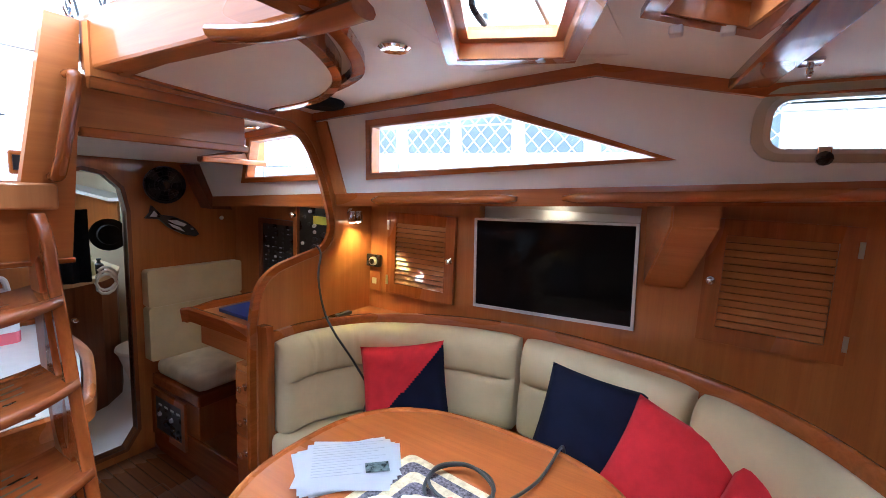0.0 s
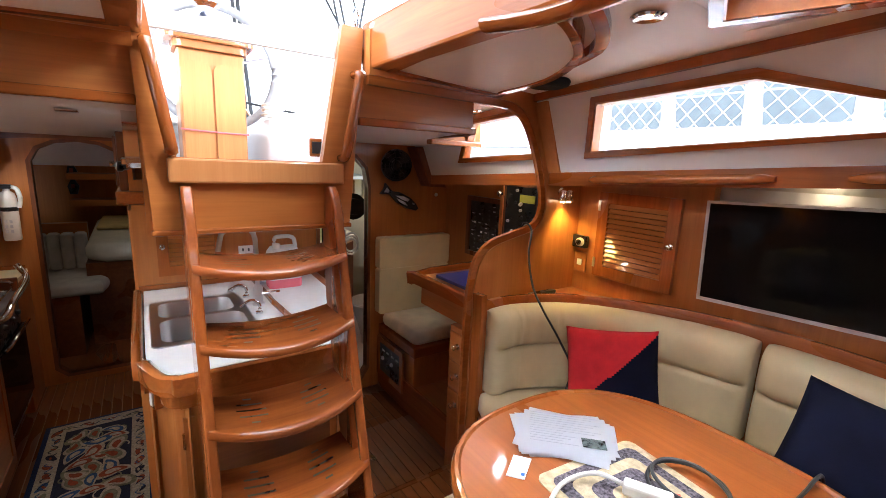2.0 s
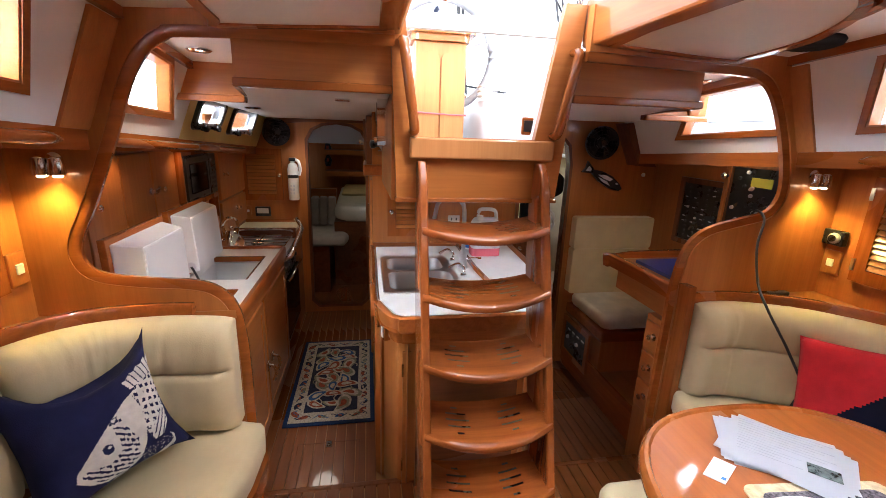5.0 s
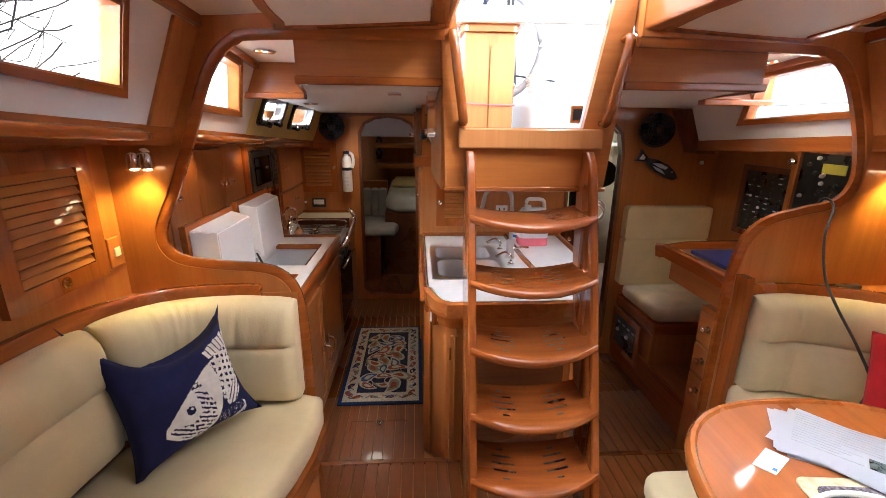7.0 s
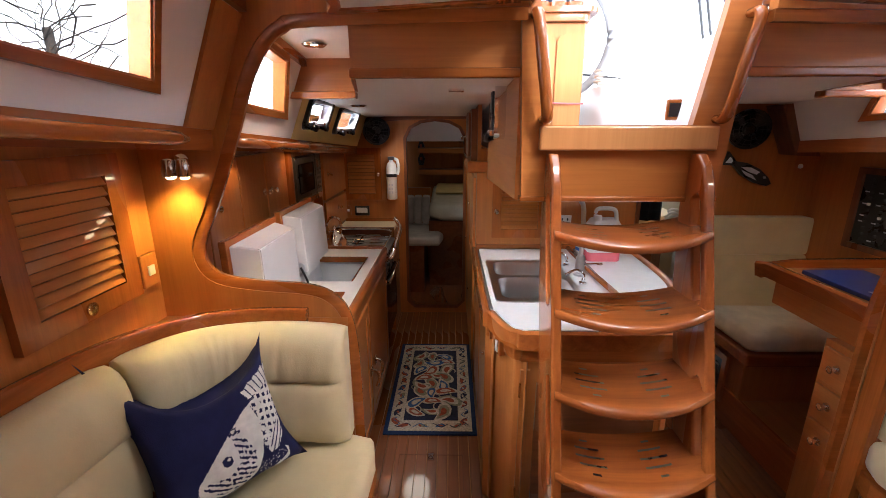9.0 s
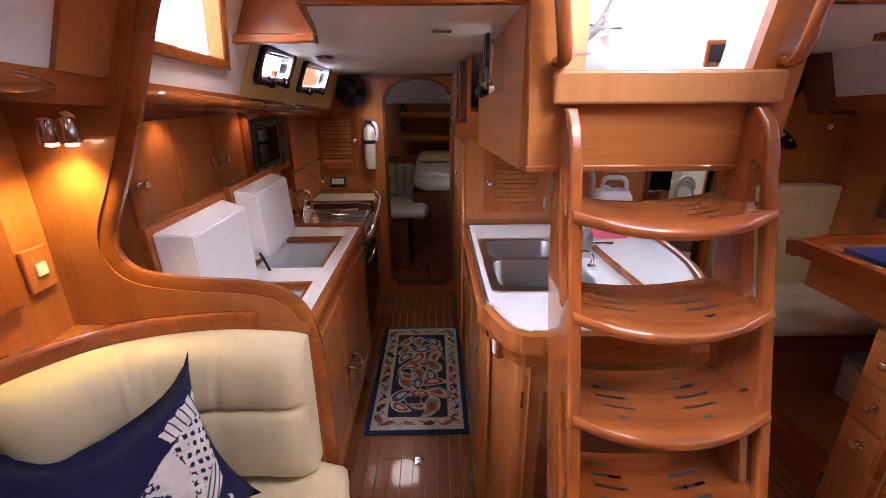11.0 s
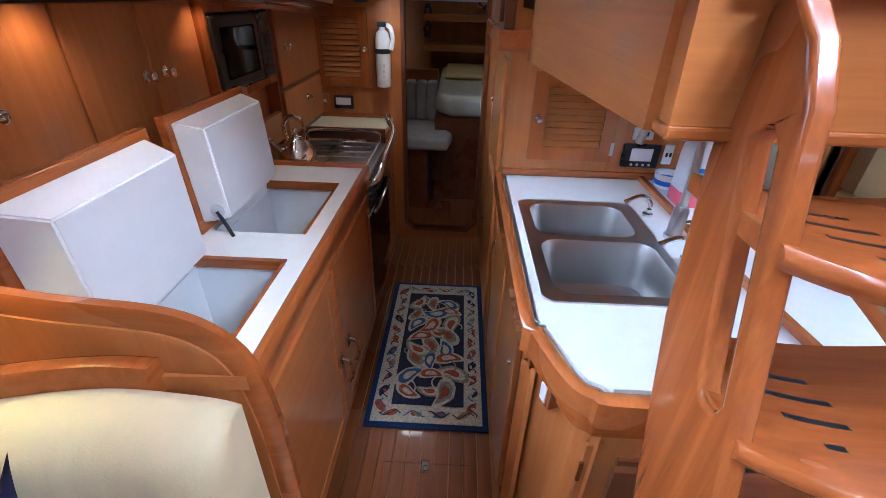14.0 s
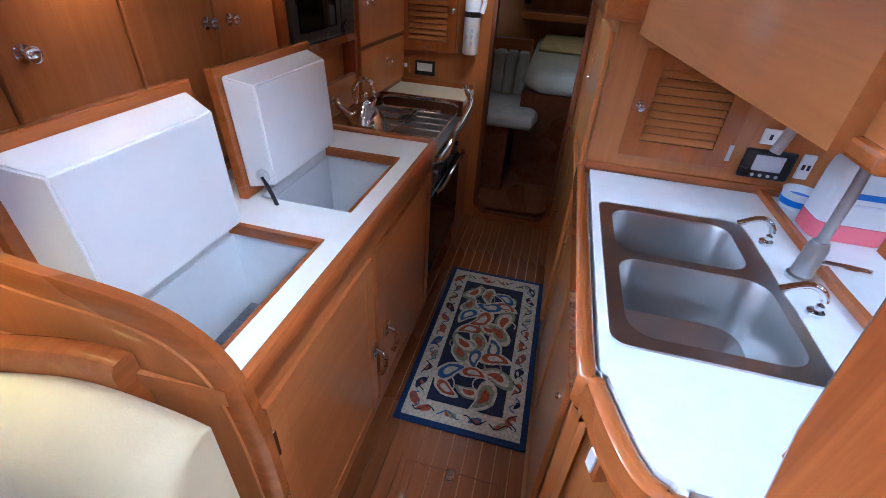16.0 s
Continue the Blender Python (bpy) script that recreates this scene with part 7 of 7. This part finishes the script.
fish_piece([(-0.09, -0.012), (-0.155, -0.04), (-0.145, 0.0), (-0.155, 0.04), (-0.09, 0.014), (-0.03, 0.034), (0.05, 0.038), (0.12, 0.022), (0.155, 0.0), (0.14, -0.022), (0.07, -0.038), (-0.02, -0.034)], black, "body", 2.974, 2.952)
fish_piece([(-0.14, -0.02), (-0.135, 0.018), (-0.11, 0.008), (-0.11, -0.008)], ink, "tail_mark", 2.952, 2.949)
fish_piece([(-0.05, 0.0), (0.0, 0.022), (0.06, 0.024), (0.05, 0.004), (0.0, -0.004)], ink, "fin_mark", 2.952, 2.949)
fish_piece([(-0.04, -0.012), (0.03, -0.008), (0.07, -0.022), (0.0, -0.026)], ink, "belly_mark", 2.952, 2.949)
fish_piece([(0.09, 0.012), (0.10, 0.018), (0.112, 0.012), (0.10, 0.004)], ink, "eye", 2.952, 2.949)
smooth(solo("wall_button", revolve([(0.013, 0), (0.013, 0.006), (0.008, 0.01)], (1.80, 2.974, 1.37), (0, -1, 0), 14), white_p, "small white oval sensor on the bulkhead", "sensor"))

# ---- heads ----
t = thing("heads_vanity", (1.3, 4.0, 0.03), "curved dark teak vanity with a cream top", "vanity")
arc = [(0.87, 3.62), (1.02, 3.58), (1.2, 3.60), (1.38, 3.68), (1.52, 3.82), (1.60, 4.0), (1.62, 4.39), (0.87, 4.39)]
part("body", plate(arc, [], at_z, 0.03, 0.905), dark_z, t)
part("top", plate(grown(arc, 0.012), [], at_z, 0.906, 0.935), plain("cream_top", (0.62, 0.54, 0.34), 0.35, 0, 0.04, 10), t, "cream laminate top")
knob_at((1.20, 3.598, 0.70), (0, -1, 0), t)
t = thing("toilet", (1.70, 3.6, 0.03), "white marine toilet with a closed lid", "toilet")
smooth(part("bowl", revolve([(0.10, 0), (0.10, 0.05), (0.13, 0.18), (0.18, 0.34), (0.19, 0.36)], (1.62, 3.62, 0.03), (0, 0, 1), 22), gelcoat, t))
smooth(part("lid", revolve([(0.195, 0.362), (0.20, 0.37), (0.195, 0.385), (0.10, 0.392)], (1.62, 3.62, 0.03), (0, 0, 1), 22), white_p, t))
t = thing("heads_mirror", (1.25, 4.39, 1.1), "mirror above the vanity", "mirror")
part("glass", box(0.95, 1.85, 4.388, 4.397, 1.10, 1.62), plain("mirror_silver", (0.85, 0.86, 0.85), 0.03, 1.0, 0.01, 3), t)
for i, (x, m, h) in enumerate(((1.22, soap_m, 0.13), (1.28, white_p, 0.10), (1.36, soap_m, 0.12), (1.42, rubber, 0.09))):
    smooth(solo("soap_bottle", revolve([(0.026, 0), (0.028, 0.005), (0.027, h * 0.7), (0.012, h * 0.82), (0.010, h), (0.014, h + 0.004), (0.014, h + 0.014)], (x, 3.78 + 0.03 * (i % 2), 0.936), (0, 0, 1), 14), m, "small pump bottle on the vanity", "bottle", "vanity bottles"))
bm = bmesh.new()
g = [[bm.verts.new((1.02 + 0.14 * u / 8, 3.16 + 0.012 * math.sin(u * 1.6 + v * 0.3), 1.02 + 0.40 * v / 6)) for v in range(7)] for u in range(9)]
for u in range(8):
    for v in range(6):
        bm.faces.new([g[u][v], g[u + 1][v], g[u + 1][v + 1], g[u][v + 1]])
bmesh.ops.solidify(bm, geom=list(bm.faces), thickness=0.014)
smooth(solo("hand_towel", bm, plain("black_towel", (0.012, 0.012, 0.013), 0.95, 0, 0.3, 40, 0.8, 200), "black hand towel hanging in the heads", "towel"))
smooth(solo("hanging_hat", revolve([(0.09, 0), (0.095, 0.01), (0.06, 0.03), (0.055, 0.09), (0.02, 0.11)], (1.30, 3.3, 1.26), (-0.3, -1, 0.1), 20), black_cloth, "round black and yellow brush hung in the heads", "brush"))
smooth(solo("hose_coil", tube([(1.20 + 0.05 * math.cos(a * 0.6), 3.09, 1.0 + 0.06 * math.sin(a * 0.6) + 0.002 * a) for a in range(26)], 0.008, 6), white_cord, "white coiled shower hose", "hose"))

# ---- aft cabin ----
t = thing("aft_berth", (0.0, 5.2, 0.03), "wide berth with a pale mattress and a sheet coloured as yellow-lit", "bed")
part("base", box(-0.36, 0.88, 4.65, 6.19, 0.03, 0.70), dark_y, t)
smooth(part("mattress", soft_plate([(-0.36, 4.75), (-0.25, 4.62), (0.87, 4.62), (0.87, 6.18), (-0.38, 6.18)], 0.70, 0.86, 0.05), plain("pale_sheet", (0.60, 0.57, 0.46), 0.8, 0, 0.06, 9, 0.3, 200), t), 70)
# warm lamplight on the bedding, put into the sheet's yellow colour
smooth(part("sheet", soft_plate([(-0.32, 5.3), (0.80, 5.3), (0.80, 6.1), (-0.32, 6.1)], 0.864, 0.90, 0.02), plain("yellow_lit_sheet", (0.66, 0.52, 0.24), 0.8, 0, 0.08, 9, 0.3, 200), t), 70)
t = thing("aft_bench", (-0.45, 4.65, 0.03), "grey upholstered seat in the aft cabin", "seat")
part("base", box(-1.27, -0.40, 4.45, 5.1, 0.03, 0.50), dark_y, t)
smooth(part("seat_cushion", soft_plate([(-1.26, 4.42), (-0.25, 4.42), (-0.22, 4.6), (-0.40, 5.05), (-1.26, 5.05)], 0.50, 0.60, 0.035), grey_fabric, t), 70)
for k in range(4):
    part("back_channel", box(-0.70 + 0.085 * k, -0.62 + 0.085 * k, 4.93, 5.06, 0.60, 0.90, 0.02), grey_fabric, t)
part("back_shelf", box(-1.27, -0.36, 5.06, 5.14, 0.03, 0.97, 0.006), wood_x, t)
t = thing("aft_shelf", (0.0, 6.1, 1.0), "teak shelf above the berth", "shelf")
for z in (1.02, 1.28):
    part("board", box(-0.55, 0.88, 5.9, 6.19, z, z + 0.06, 0.005), wood_x, t)
portlight("portlight", -0.02, 0.16, 1.42, 1.54, 0.02, lambda u, v, d: Vector((u, 6.19 + d, v)), "small bright portlight in the aft cabin")
t = thing("wall_mask", (-0.52, 6.18, 1.1), "dark carved wooden wall ornament", "wall ornament")
part("carving", plate([(-0.56, 1.12), (-0.50, 1.12), (-0.48, 1.2), (-0.51, 1.26), (-0.48, 1.34), (-0.51, 1.42), (-0.55, 1.42), (-0.57, 1.34), (-0.545, 1.26), (-0.575, 1.2)], [], at_y, 6.16, 6.195), black, t)
for z in (1.2, 1.36):
    part("inlay", plate([(-0.545, z - 0.02), (-0.515, z - 0.02), (-0.515, z + 0.02), (-0.545, z + 0.02)], [], at_y, 6.155, 6.1595), plain("red_inlay", (0.32, 0.06, 0.03), 0.6), t)


# ---- cockpit and outside ----
structure("cockpit_floor", box(0.072, 0.665, 1.873, 4.6, 1.46, 1.50), gelcoat, "white cockpit sole", "floor")
for pts, nm in (([(-0.44, 1.895), (0.056, 1.895), (0.056, 4.6), (-0.95, 4.6), (-0.95, 2.40), (-0.53, 2.40)], "starboard"), ([(1.24, 1.895), (0.716, 1.895), (0.716, 4.6), (1.75, 4.6), (1.75, 2.40), (1.33, 2.40)], "port")):
    structure("cockpit_seat_" + nm, plate(pts, [], at_z, 1.768, 1.80), gelcoat, "white moulded cockpit seat", "deck")
bm = sweep([(1.05, 1.90, 1.93), (1.02, 2.6, 1.90), (0.98, 3.4, 1.82), (0.95, 4.6, 1.80)], [(-0.09, -0.12), (0.10, -0.12), (0.10, 0.03), (0.06, 0.06), (-0.05, 0.06), (-0.09, 0.03)])
structure("coaming_port", bm, gelcoat, "white cockpit coaming", "deck")
bm = sweep([(-0.25, 1.90, 1.93), (-0.22, 2.6, 1.90), (-0.18, 3.4, 1.82), (-0.15, 4.6, 1.80)], [(-0.09, -0.12), (0.10, -0.12), (0.10, 0.03), (0.06, 0.06), (-0.05, 0.06), (-0.09, 0.03)])
structure("coaming_starboard", bm, gelcoat, "white cockpit coaming", "deck")
structure("cockpit_aft", box(-0.95, 1.75, 4.6, 4.65, 1.46, 1.86), gelcoat, "white aft end of the cockpit", "deck")

t = thing("steering_pedestal", (0.385, 3.0, 1.50), "varnished wooden steering pedestal with arched panels", "steering pedestal")
part("body", box(0.235, 0.535, 2.90, 3.15, 1.50, 2.09, 0.01), weathered, t)
for x0, x1 in ((0.247, 0.380), (0.390, 0.523)):
    pts = [(x0, 1.51), (x1, 1.51), (x1, 2.0), (x1 - 0.015, 2.025), (x1 - 0.05, 2.035), (x0 + 0.05, 2.035), (x0 + 0.015, 2.025), (x0, 2.0)]
    part("door_panel", plate(pts, [], at_y, 2.888, 2.8995), weathered, t)
part("tray", plate(rounded(0.19, 0.58, 2.84, 3.14, 0.05), [], at_z, 2.125, 2.15), trim_x, t)
part("tray_ring", plate(rounded(0.22, 0.55, 2.87, 3.12, 0.05), [], at_z, 2.09, 2.124), wood_x, t)
for x in (0.30, 0.385, 0.47):
    smooth(part("cup_holder", revolve([(0.045, 0), (0.045, 0.03), (0.038, 0.03), (0.036, 0.01)], (x, 2.92, 2.15), (0, 0, 1), 16), trim_x, t))
smooth(part("compass_post", revolve([(0.05, 0), (0.05, 0.06), (0.042, 0.07), (0.042, 0.16), (0.07, 0.18), (0.075, 0.24), (0.04, 0.29)], (0.385, 3.0, 2.15), (0, 0, 1), 20), chrome, t))
smooth(part("cord", tube([(0.23, 2.885, 1.71), (0.31, 2.882, 1.705), (0.46, 2.882, 1.70), (0.54, 2.885, 1.70)], 0.005, 6), plain("pink_cord", (0.55, 0.16, 0.17), 0.8), t, "faded pink cord round the pedestal"))
t = thing("helm", (0.385, 3.22, 1.7), "large steering wheel with a grey leather rim", "steering wheel")
smooth(part("rim", tube([(0.44 + 0.325 * math.cos(2 * math.pi * i / 48), 3.22, 2.07 + 0.325 * math.sin(2 * math.pi * i / 48)) for i in range(48)], 0.024, 10, None, True), plain("grey_leather", (0.36, 0.37, 0.38), 0.6, 0, 0.1, 40), t))
for i in range(5):
    a = 2 * math.pi * i / 5 + 0.3
    part("spoke", tube([(0.44, 3.22, 2.07), (0.44 + 0.32 * math.cos(a), 3.22, 2.07 + 0.32 * math.sin(a))], 0.007, 6), chrome, t)
smooth(part("hub", revolve([(0.05, -0.06), (0.05, 0.01), (0.03, 0.02)], (0.44, 3.22, 2.07), (0, -1, 0), 16), chrome, t))
t = thing("instrument_pod", (0.63, 2.1, 1.6), "small black instrument faces in a teak frame", "instrument")
m5 = Matrix.Translation((0.675, 2.10, 1.64)) @ Matrix.Rotation(radians(-12), 4, "Z") @ Matrix.Scale(0.62, 4)
for nm, args, m in (("frame", (-0.10, 0.10, 0, 0.02, -0.06, 0.055, 0.01), trim_x), ("dial_face", (-0.085, -0.005, -0.004, -0.0002, -0.04, 0.035, 0.003), black), ("dial_face", (0.005, 0.085, -0.004, -0.0002, -0.04, 0.035, 0.003), black)):
    bm = box(*args)
    bmesh.ops.transform(bm, matrix=m5, verts=bm.verts)
    part(nm, bm, m, t)
solo("coiled_line", tube([(0.72 + 0.06 * math.cos(a * 0.5), 3.1 + 0.05 * math.sin(a * 0.5), 1.812 + 0.0022 * a) for a in range(40)], 0.008, 6), white_cord, "coil of pale rope on the cockpit seat", "rope")
# spray hood frame and rigging
t = thing("spray_hood", (0.4, 4.0, 1.8), "spray hood frame with dark edges and blue cloth", "spray hood")
for x in (0.70, 0.735):
    smooth(part("frame_tube", tube([(x + 0.05, 4.0, 1.80), (x, 4.0, 2.4), (x - 0.06, 4.0, 3.2)], 0.013, 8), rubber, t))
smooth(part("frame_tube", tube([(0.70, 4.0, 1.98), (1.3, 3.9, 1.90), (1.6, 3.8, 1.87)], 0.008, 8), rubber, t))
for a, b in (((1.12, 2.8, 1.8), (0.98, 3.2, 3.2)), ((1.16, 2.8, 1.8), (1.02, 3.2, 3.2)), ((1.5, 3.2, 1.9), (1.12, 3.4, 3.3)), ((0.98, 3.2, 2.7), (1.14, 2.9, 2.2)), ((1.32, 3.0, 2.9), (1.14, 2.9, 2.2))):
    part("stay_wire", tube([a, b], 0.006, 6), rubber, t)
bm = bmesh.new()
g = [[bm.verts.new((0.62 + 0.5 * u / 6, 3.2 + 0.5 * v / 5, 2.62 + 0.12 * math.sin(u * 0.6) + 0.05 * v)) for v in range(6)] for u in range(7)]
for u in range(6):
    for v in range(5):
        bm.faces.new([g[u][v], g[u + 1][v], g[u + 1][v + 1], g[u][v + 1]])
bmesh.ops.solidify(bm, geom=list(bm.faces), thickness=0.008)
smooth(part("cloth", bm, plain("blue_canvas", (0.10, 0.13, 0.24), 0.85, 0, 0.1, 10), t))
smooth(part("shackle", tube(smooth_line([(0.70, 1.855, 2.04), (0.71, 1.855, 2.075), (0.70, 1.85, 2.10), (0.69, 1.855, 2.075), (0.70, 1.855, 2.045)], 4), 0.006, 8), chrome, t))

structure("side_deck_port", plate([(-1.3, ledge_z(-1.3) + 0.002), (4.6, ledge_z(4.6) + 0.002), (4.6, ledge_z(4.6) + 0.03), (-1.3, ledge_z(-1.3) + 0.03)], [], at_x, 1.71, 2.58), gelcoat, "white side deck", "deck")
structure("side_deck_starboard", plate([(-1.3, ledge_z(-1.3) + 0.002), (4.6, ledge_z(4.6) + 0.002), (4.6, ledge_z(4.6) + 0.03), (-1.3, ledge_z(-1.3) + 0.03)], [], at_x, -1.85, -0.93), gelcoat, "white side deck", "deck")
structure("well_side_port", plate([(1.876, 1.50), (4.6, 1.50), (4.6, 1.80), (1.876, 1.80)], [], lambda u, v, d: Vector((0.645 + 0.13 * (v - 1.36) + d, u, v)), -0.024, -0.0145), gelcoat, "white cockpit well side", "deck")
structure("well_side_starboard", box(0.0725, 0.082, 2.40, 4.6, 1.50, 1.80), gelcoat, "white cockpit well side", "deck")
# lifeline netting, port
t = thing("lifeline_net", (2.5, 1.3, 1.72), "white diamond lifeline netting on the side deck", "netting")
bm = bmesh.new()
for k in range(-6, 44):
    y = -0.9 + 0.09 * k
    for s in (1, -1):
        ya, yb = (y, y + 0.55 * s)
        tube([(2.5, ya, 1.72), (2.5, yb, 2.30)], 0.0022, 4, bm)
tagged(part("mesh_lines", bm, white_cord, t), kind="stuff")
for z in (1.74, 2.0, 2.30):
    part("lifeline", tube([(2.5, -1.5, z), (2.5, 3.8, z)], 0.004, 6), steel, t)
for y in (-0.8, 0.65, 2.1, 3.5):
    part("stanchion", tube([(2.5, y, ledge_z(y) + 0.03), (2.5, y, 2.34)], 0.012, 8), steel, t)


def motor_boat(x, y, label, s=1.0, turn=0):
    t = thing("motor_boat", (x, y, 0.7), label, "boat", "neighbouring boats")
    L = 5.0 * s
    hull = [(x, y - L), (x + 0.6, y - L * 1.15), (x + 2.4, y - L), (x + 2.4, y + L), (x, y + L)]
    part("hull", plate(hull, [], at_z, 0.7, 1.75), gelcoat, t)
    part("cabin", box(x + 0.35, x + 2.1, y - L * 0.5, y + L * 0.55, 1.75, 3.1, 0.08), gelcoat, t)
    part("roof", box(x + 0.2, x + 2.25, y - L * 0.55, y + L * 0.6, 3.1, 3.2, 0.04), gelcoat, t)
    n = 6
    for k in range(n):
        y0 = y - L * 0.42 + k * L * 0.155
        w = part("window", plate([(y0, 2.05), (y0 + L * 0.12, 2.05), (y0 + L * 0.135, 2.62), (y0 + 0.03, 2.62)], [], at_x, x + 0.335, x + 0.351), plain("tinted_glass", (0.30, 0.38, 0.41), 0.15), t)
    part("rub_rail", box(x - 0.04, x, y - L, y + L, 1.55, 1.62, 0.01), black, t)
    return t


motor_boat(4.3, 2.0, "white motor boat moored alongside with tinted windows")
# bare trees on the starboard shore
def bare_tree(x, y, h, seed, label):
    t = thing("bare_tree", (x, y, 0.7), label, "tree", "bare shore trees")
    r = random.Random(seed)
    bark = plain("bark", (0.09, 0.08, 0.07), 0.9, 0, 0.2, 12)
    part("trunk", tube([(x, y, 0.7), (x + 0.1, y, 0.7 + h * 0.35), (x, y + 0.1, 0.7 + h * 0.6)], 0.09, 7), bark, t)
    bm = bmesh.new()
    for k in range(46):
        z = 0.7 + h * r.uniform(0.2, 0.65)
        p = Vector((x, y, z))
        pts = [p]
        d = Vector((r.uniform(-1, 1), r.uniform(-1, 1), r.uniform(0.1, 0.9))).normalized()
        for j in range(5):
            d = (d + Vector((r.uniform(-.5, .5), r.uniform(-.5, .5), r.uniform(-.4, .4)))).normalized()
            p = p + d * h * 0.08
            pts.append(p)
        tube(pts, 0.013 * r.uniform(0.5, 1.3), 4, bm)
    tagged(part("branches", bm, bark, t), kind="stuff")


bare_tree(-9.0, 3.5, 4.2, 5, "bare winter tree on the shore")
bare_tree(-8.0, 9.5, 4.6, 6, "bare winter tree on the shore")
bare_tree(-10.0, -2.5, 3.6, 7, "bare winter tree on the shore")
structure("backdrop", sweep([(140 * math.cos(2 * math.pi * i / 48), 140 * math.sin(2 * math.pi * i / 48), 0.7) for i in range(48)], [(0, 0), (1, 0), (1, 70), (0, 70)], closed=True), glow("hazy_sky", (0.95, 0.98, 1.0), 1.0), "bright hazy horizon", "backdrop")
hull_hole = [(-1.16, -1.3), (-1.16, 6.3), (1.98, 6.3), (1.98, -1.3)]
structure("water", plate([(-600, -600), (600, -600), (600, 600), (-600, 600)], [hull_hole], at_z, 0.66, 0.70), plain("harbour_water", (0.05, 0.07, 0.08), 0.12, 0, 0.2, 0.8, 0.4, 2.0), "grey harbour water around the boats", "water")
structure("hull", plate([(-1.17, -1.31), (1.99, -1.31), (1.99, 6.31), (-1.17, 6.31)], [hull_hole], at_z, -0.2, 1.60), gelcoat, "white hull of the yacht", "hull")

# ---- sole planks ----
def plank_run(parent, x0, x1, y0, y1, z, step=0.052, gap=0.005):
    n = int(round((x1 - x0) / step))
    w = (x1 - x0) / n
    shared = None
    for i in range(n):
        if shared is None:
            bm = box(-w / 2 + gap / 2, w / 2 - gap / 2, y0, y1, -0.011, 0.0)
            ob = part("plank", bm, plank_m, None)
            shared = ob.data
        else:
            ob = new("plank", shared)
        ob.parent = parent
        ob.location = (x0 + w * (i + 0.5), 0, z)


f1 = tagged(new("floor_saloon"), "varnished teak and holly striped saloon sole", "floor", "", "structure")
plank_run(f1, -1.05, 1.88, -1.2, 1.876, SOLE)
part("nosing", box(-1.05, 1.88, 1.877, 1.905, SOLE - 0.04, SOLE + 0.001, 0.005), plank_m, f1, "teak step nosing")
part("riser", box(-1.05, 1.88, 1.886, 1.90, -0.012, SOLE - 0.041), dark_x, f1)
f2 = tagged(new("floor_galley"), "varnished teak and holly striped galley sole", "floor", "", "structure")
plank_run(f2, -1.0, 0.0, 1.907, 4.05, 0.0)
plank_run(f2, 0.88, 1.37, 1.907, 2.975, 0.0)
# lift-out hatch boards in the sole
for x0, x1, y0, y1, z, lx, ly in ((-0.40, -0.085, 1.93, 2.30, 0.0, -0.243, 2.285), (0.95, 1.22, 1.95, 2.6, 0.0, 0.98, 2.26)):
    h = thing("floor_hatch", ((x0 + x1) / 2, (y0 + y1) / 2, z), "lift-out sole hatch with a chrome ring latch", "floor hatch", "sole hatches")
    part("seam", plate(grown([(x0, y0), (x1, y0), (x1, y1), (x0, y1)], 0.002), [grown([(x0, y0), (x1, y0), (x1, y1), (x0, y1)], -0.002)], at_z, 0.0002, 0.0012), dark_x, h)
    part("latch_plate", box(lx - 0.014, lx + 0.014, ly - 0.022, ly + 0.022, 0.0004, 0.004, 0.0012), chrome, h)
    smooth(part("ring", tube([(lx + 0.009 * math.cos(a), ly - 0.006 + 0.011 * math.sin(a), 0.006) for a in [2 * math.pi * i / 14 for i in range(14)]], 0.0022, 6, None, True), chrome, h))
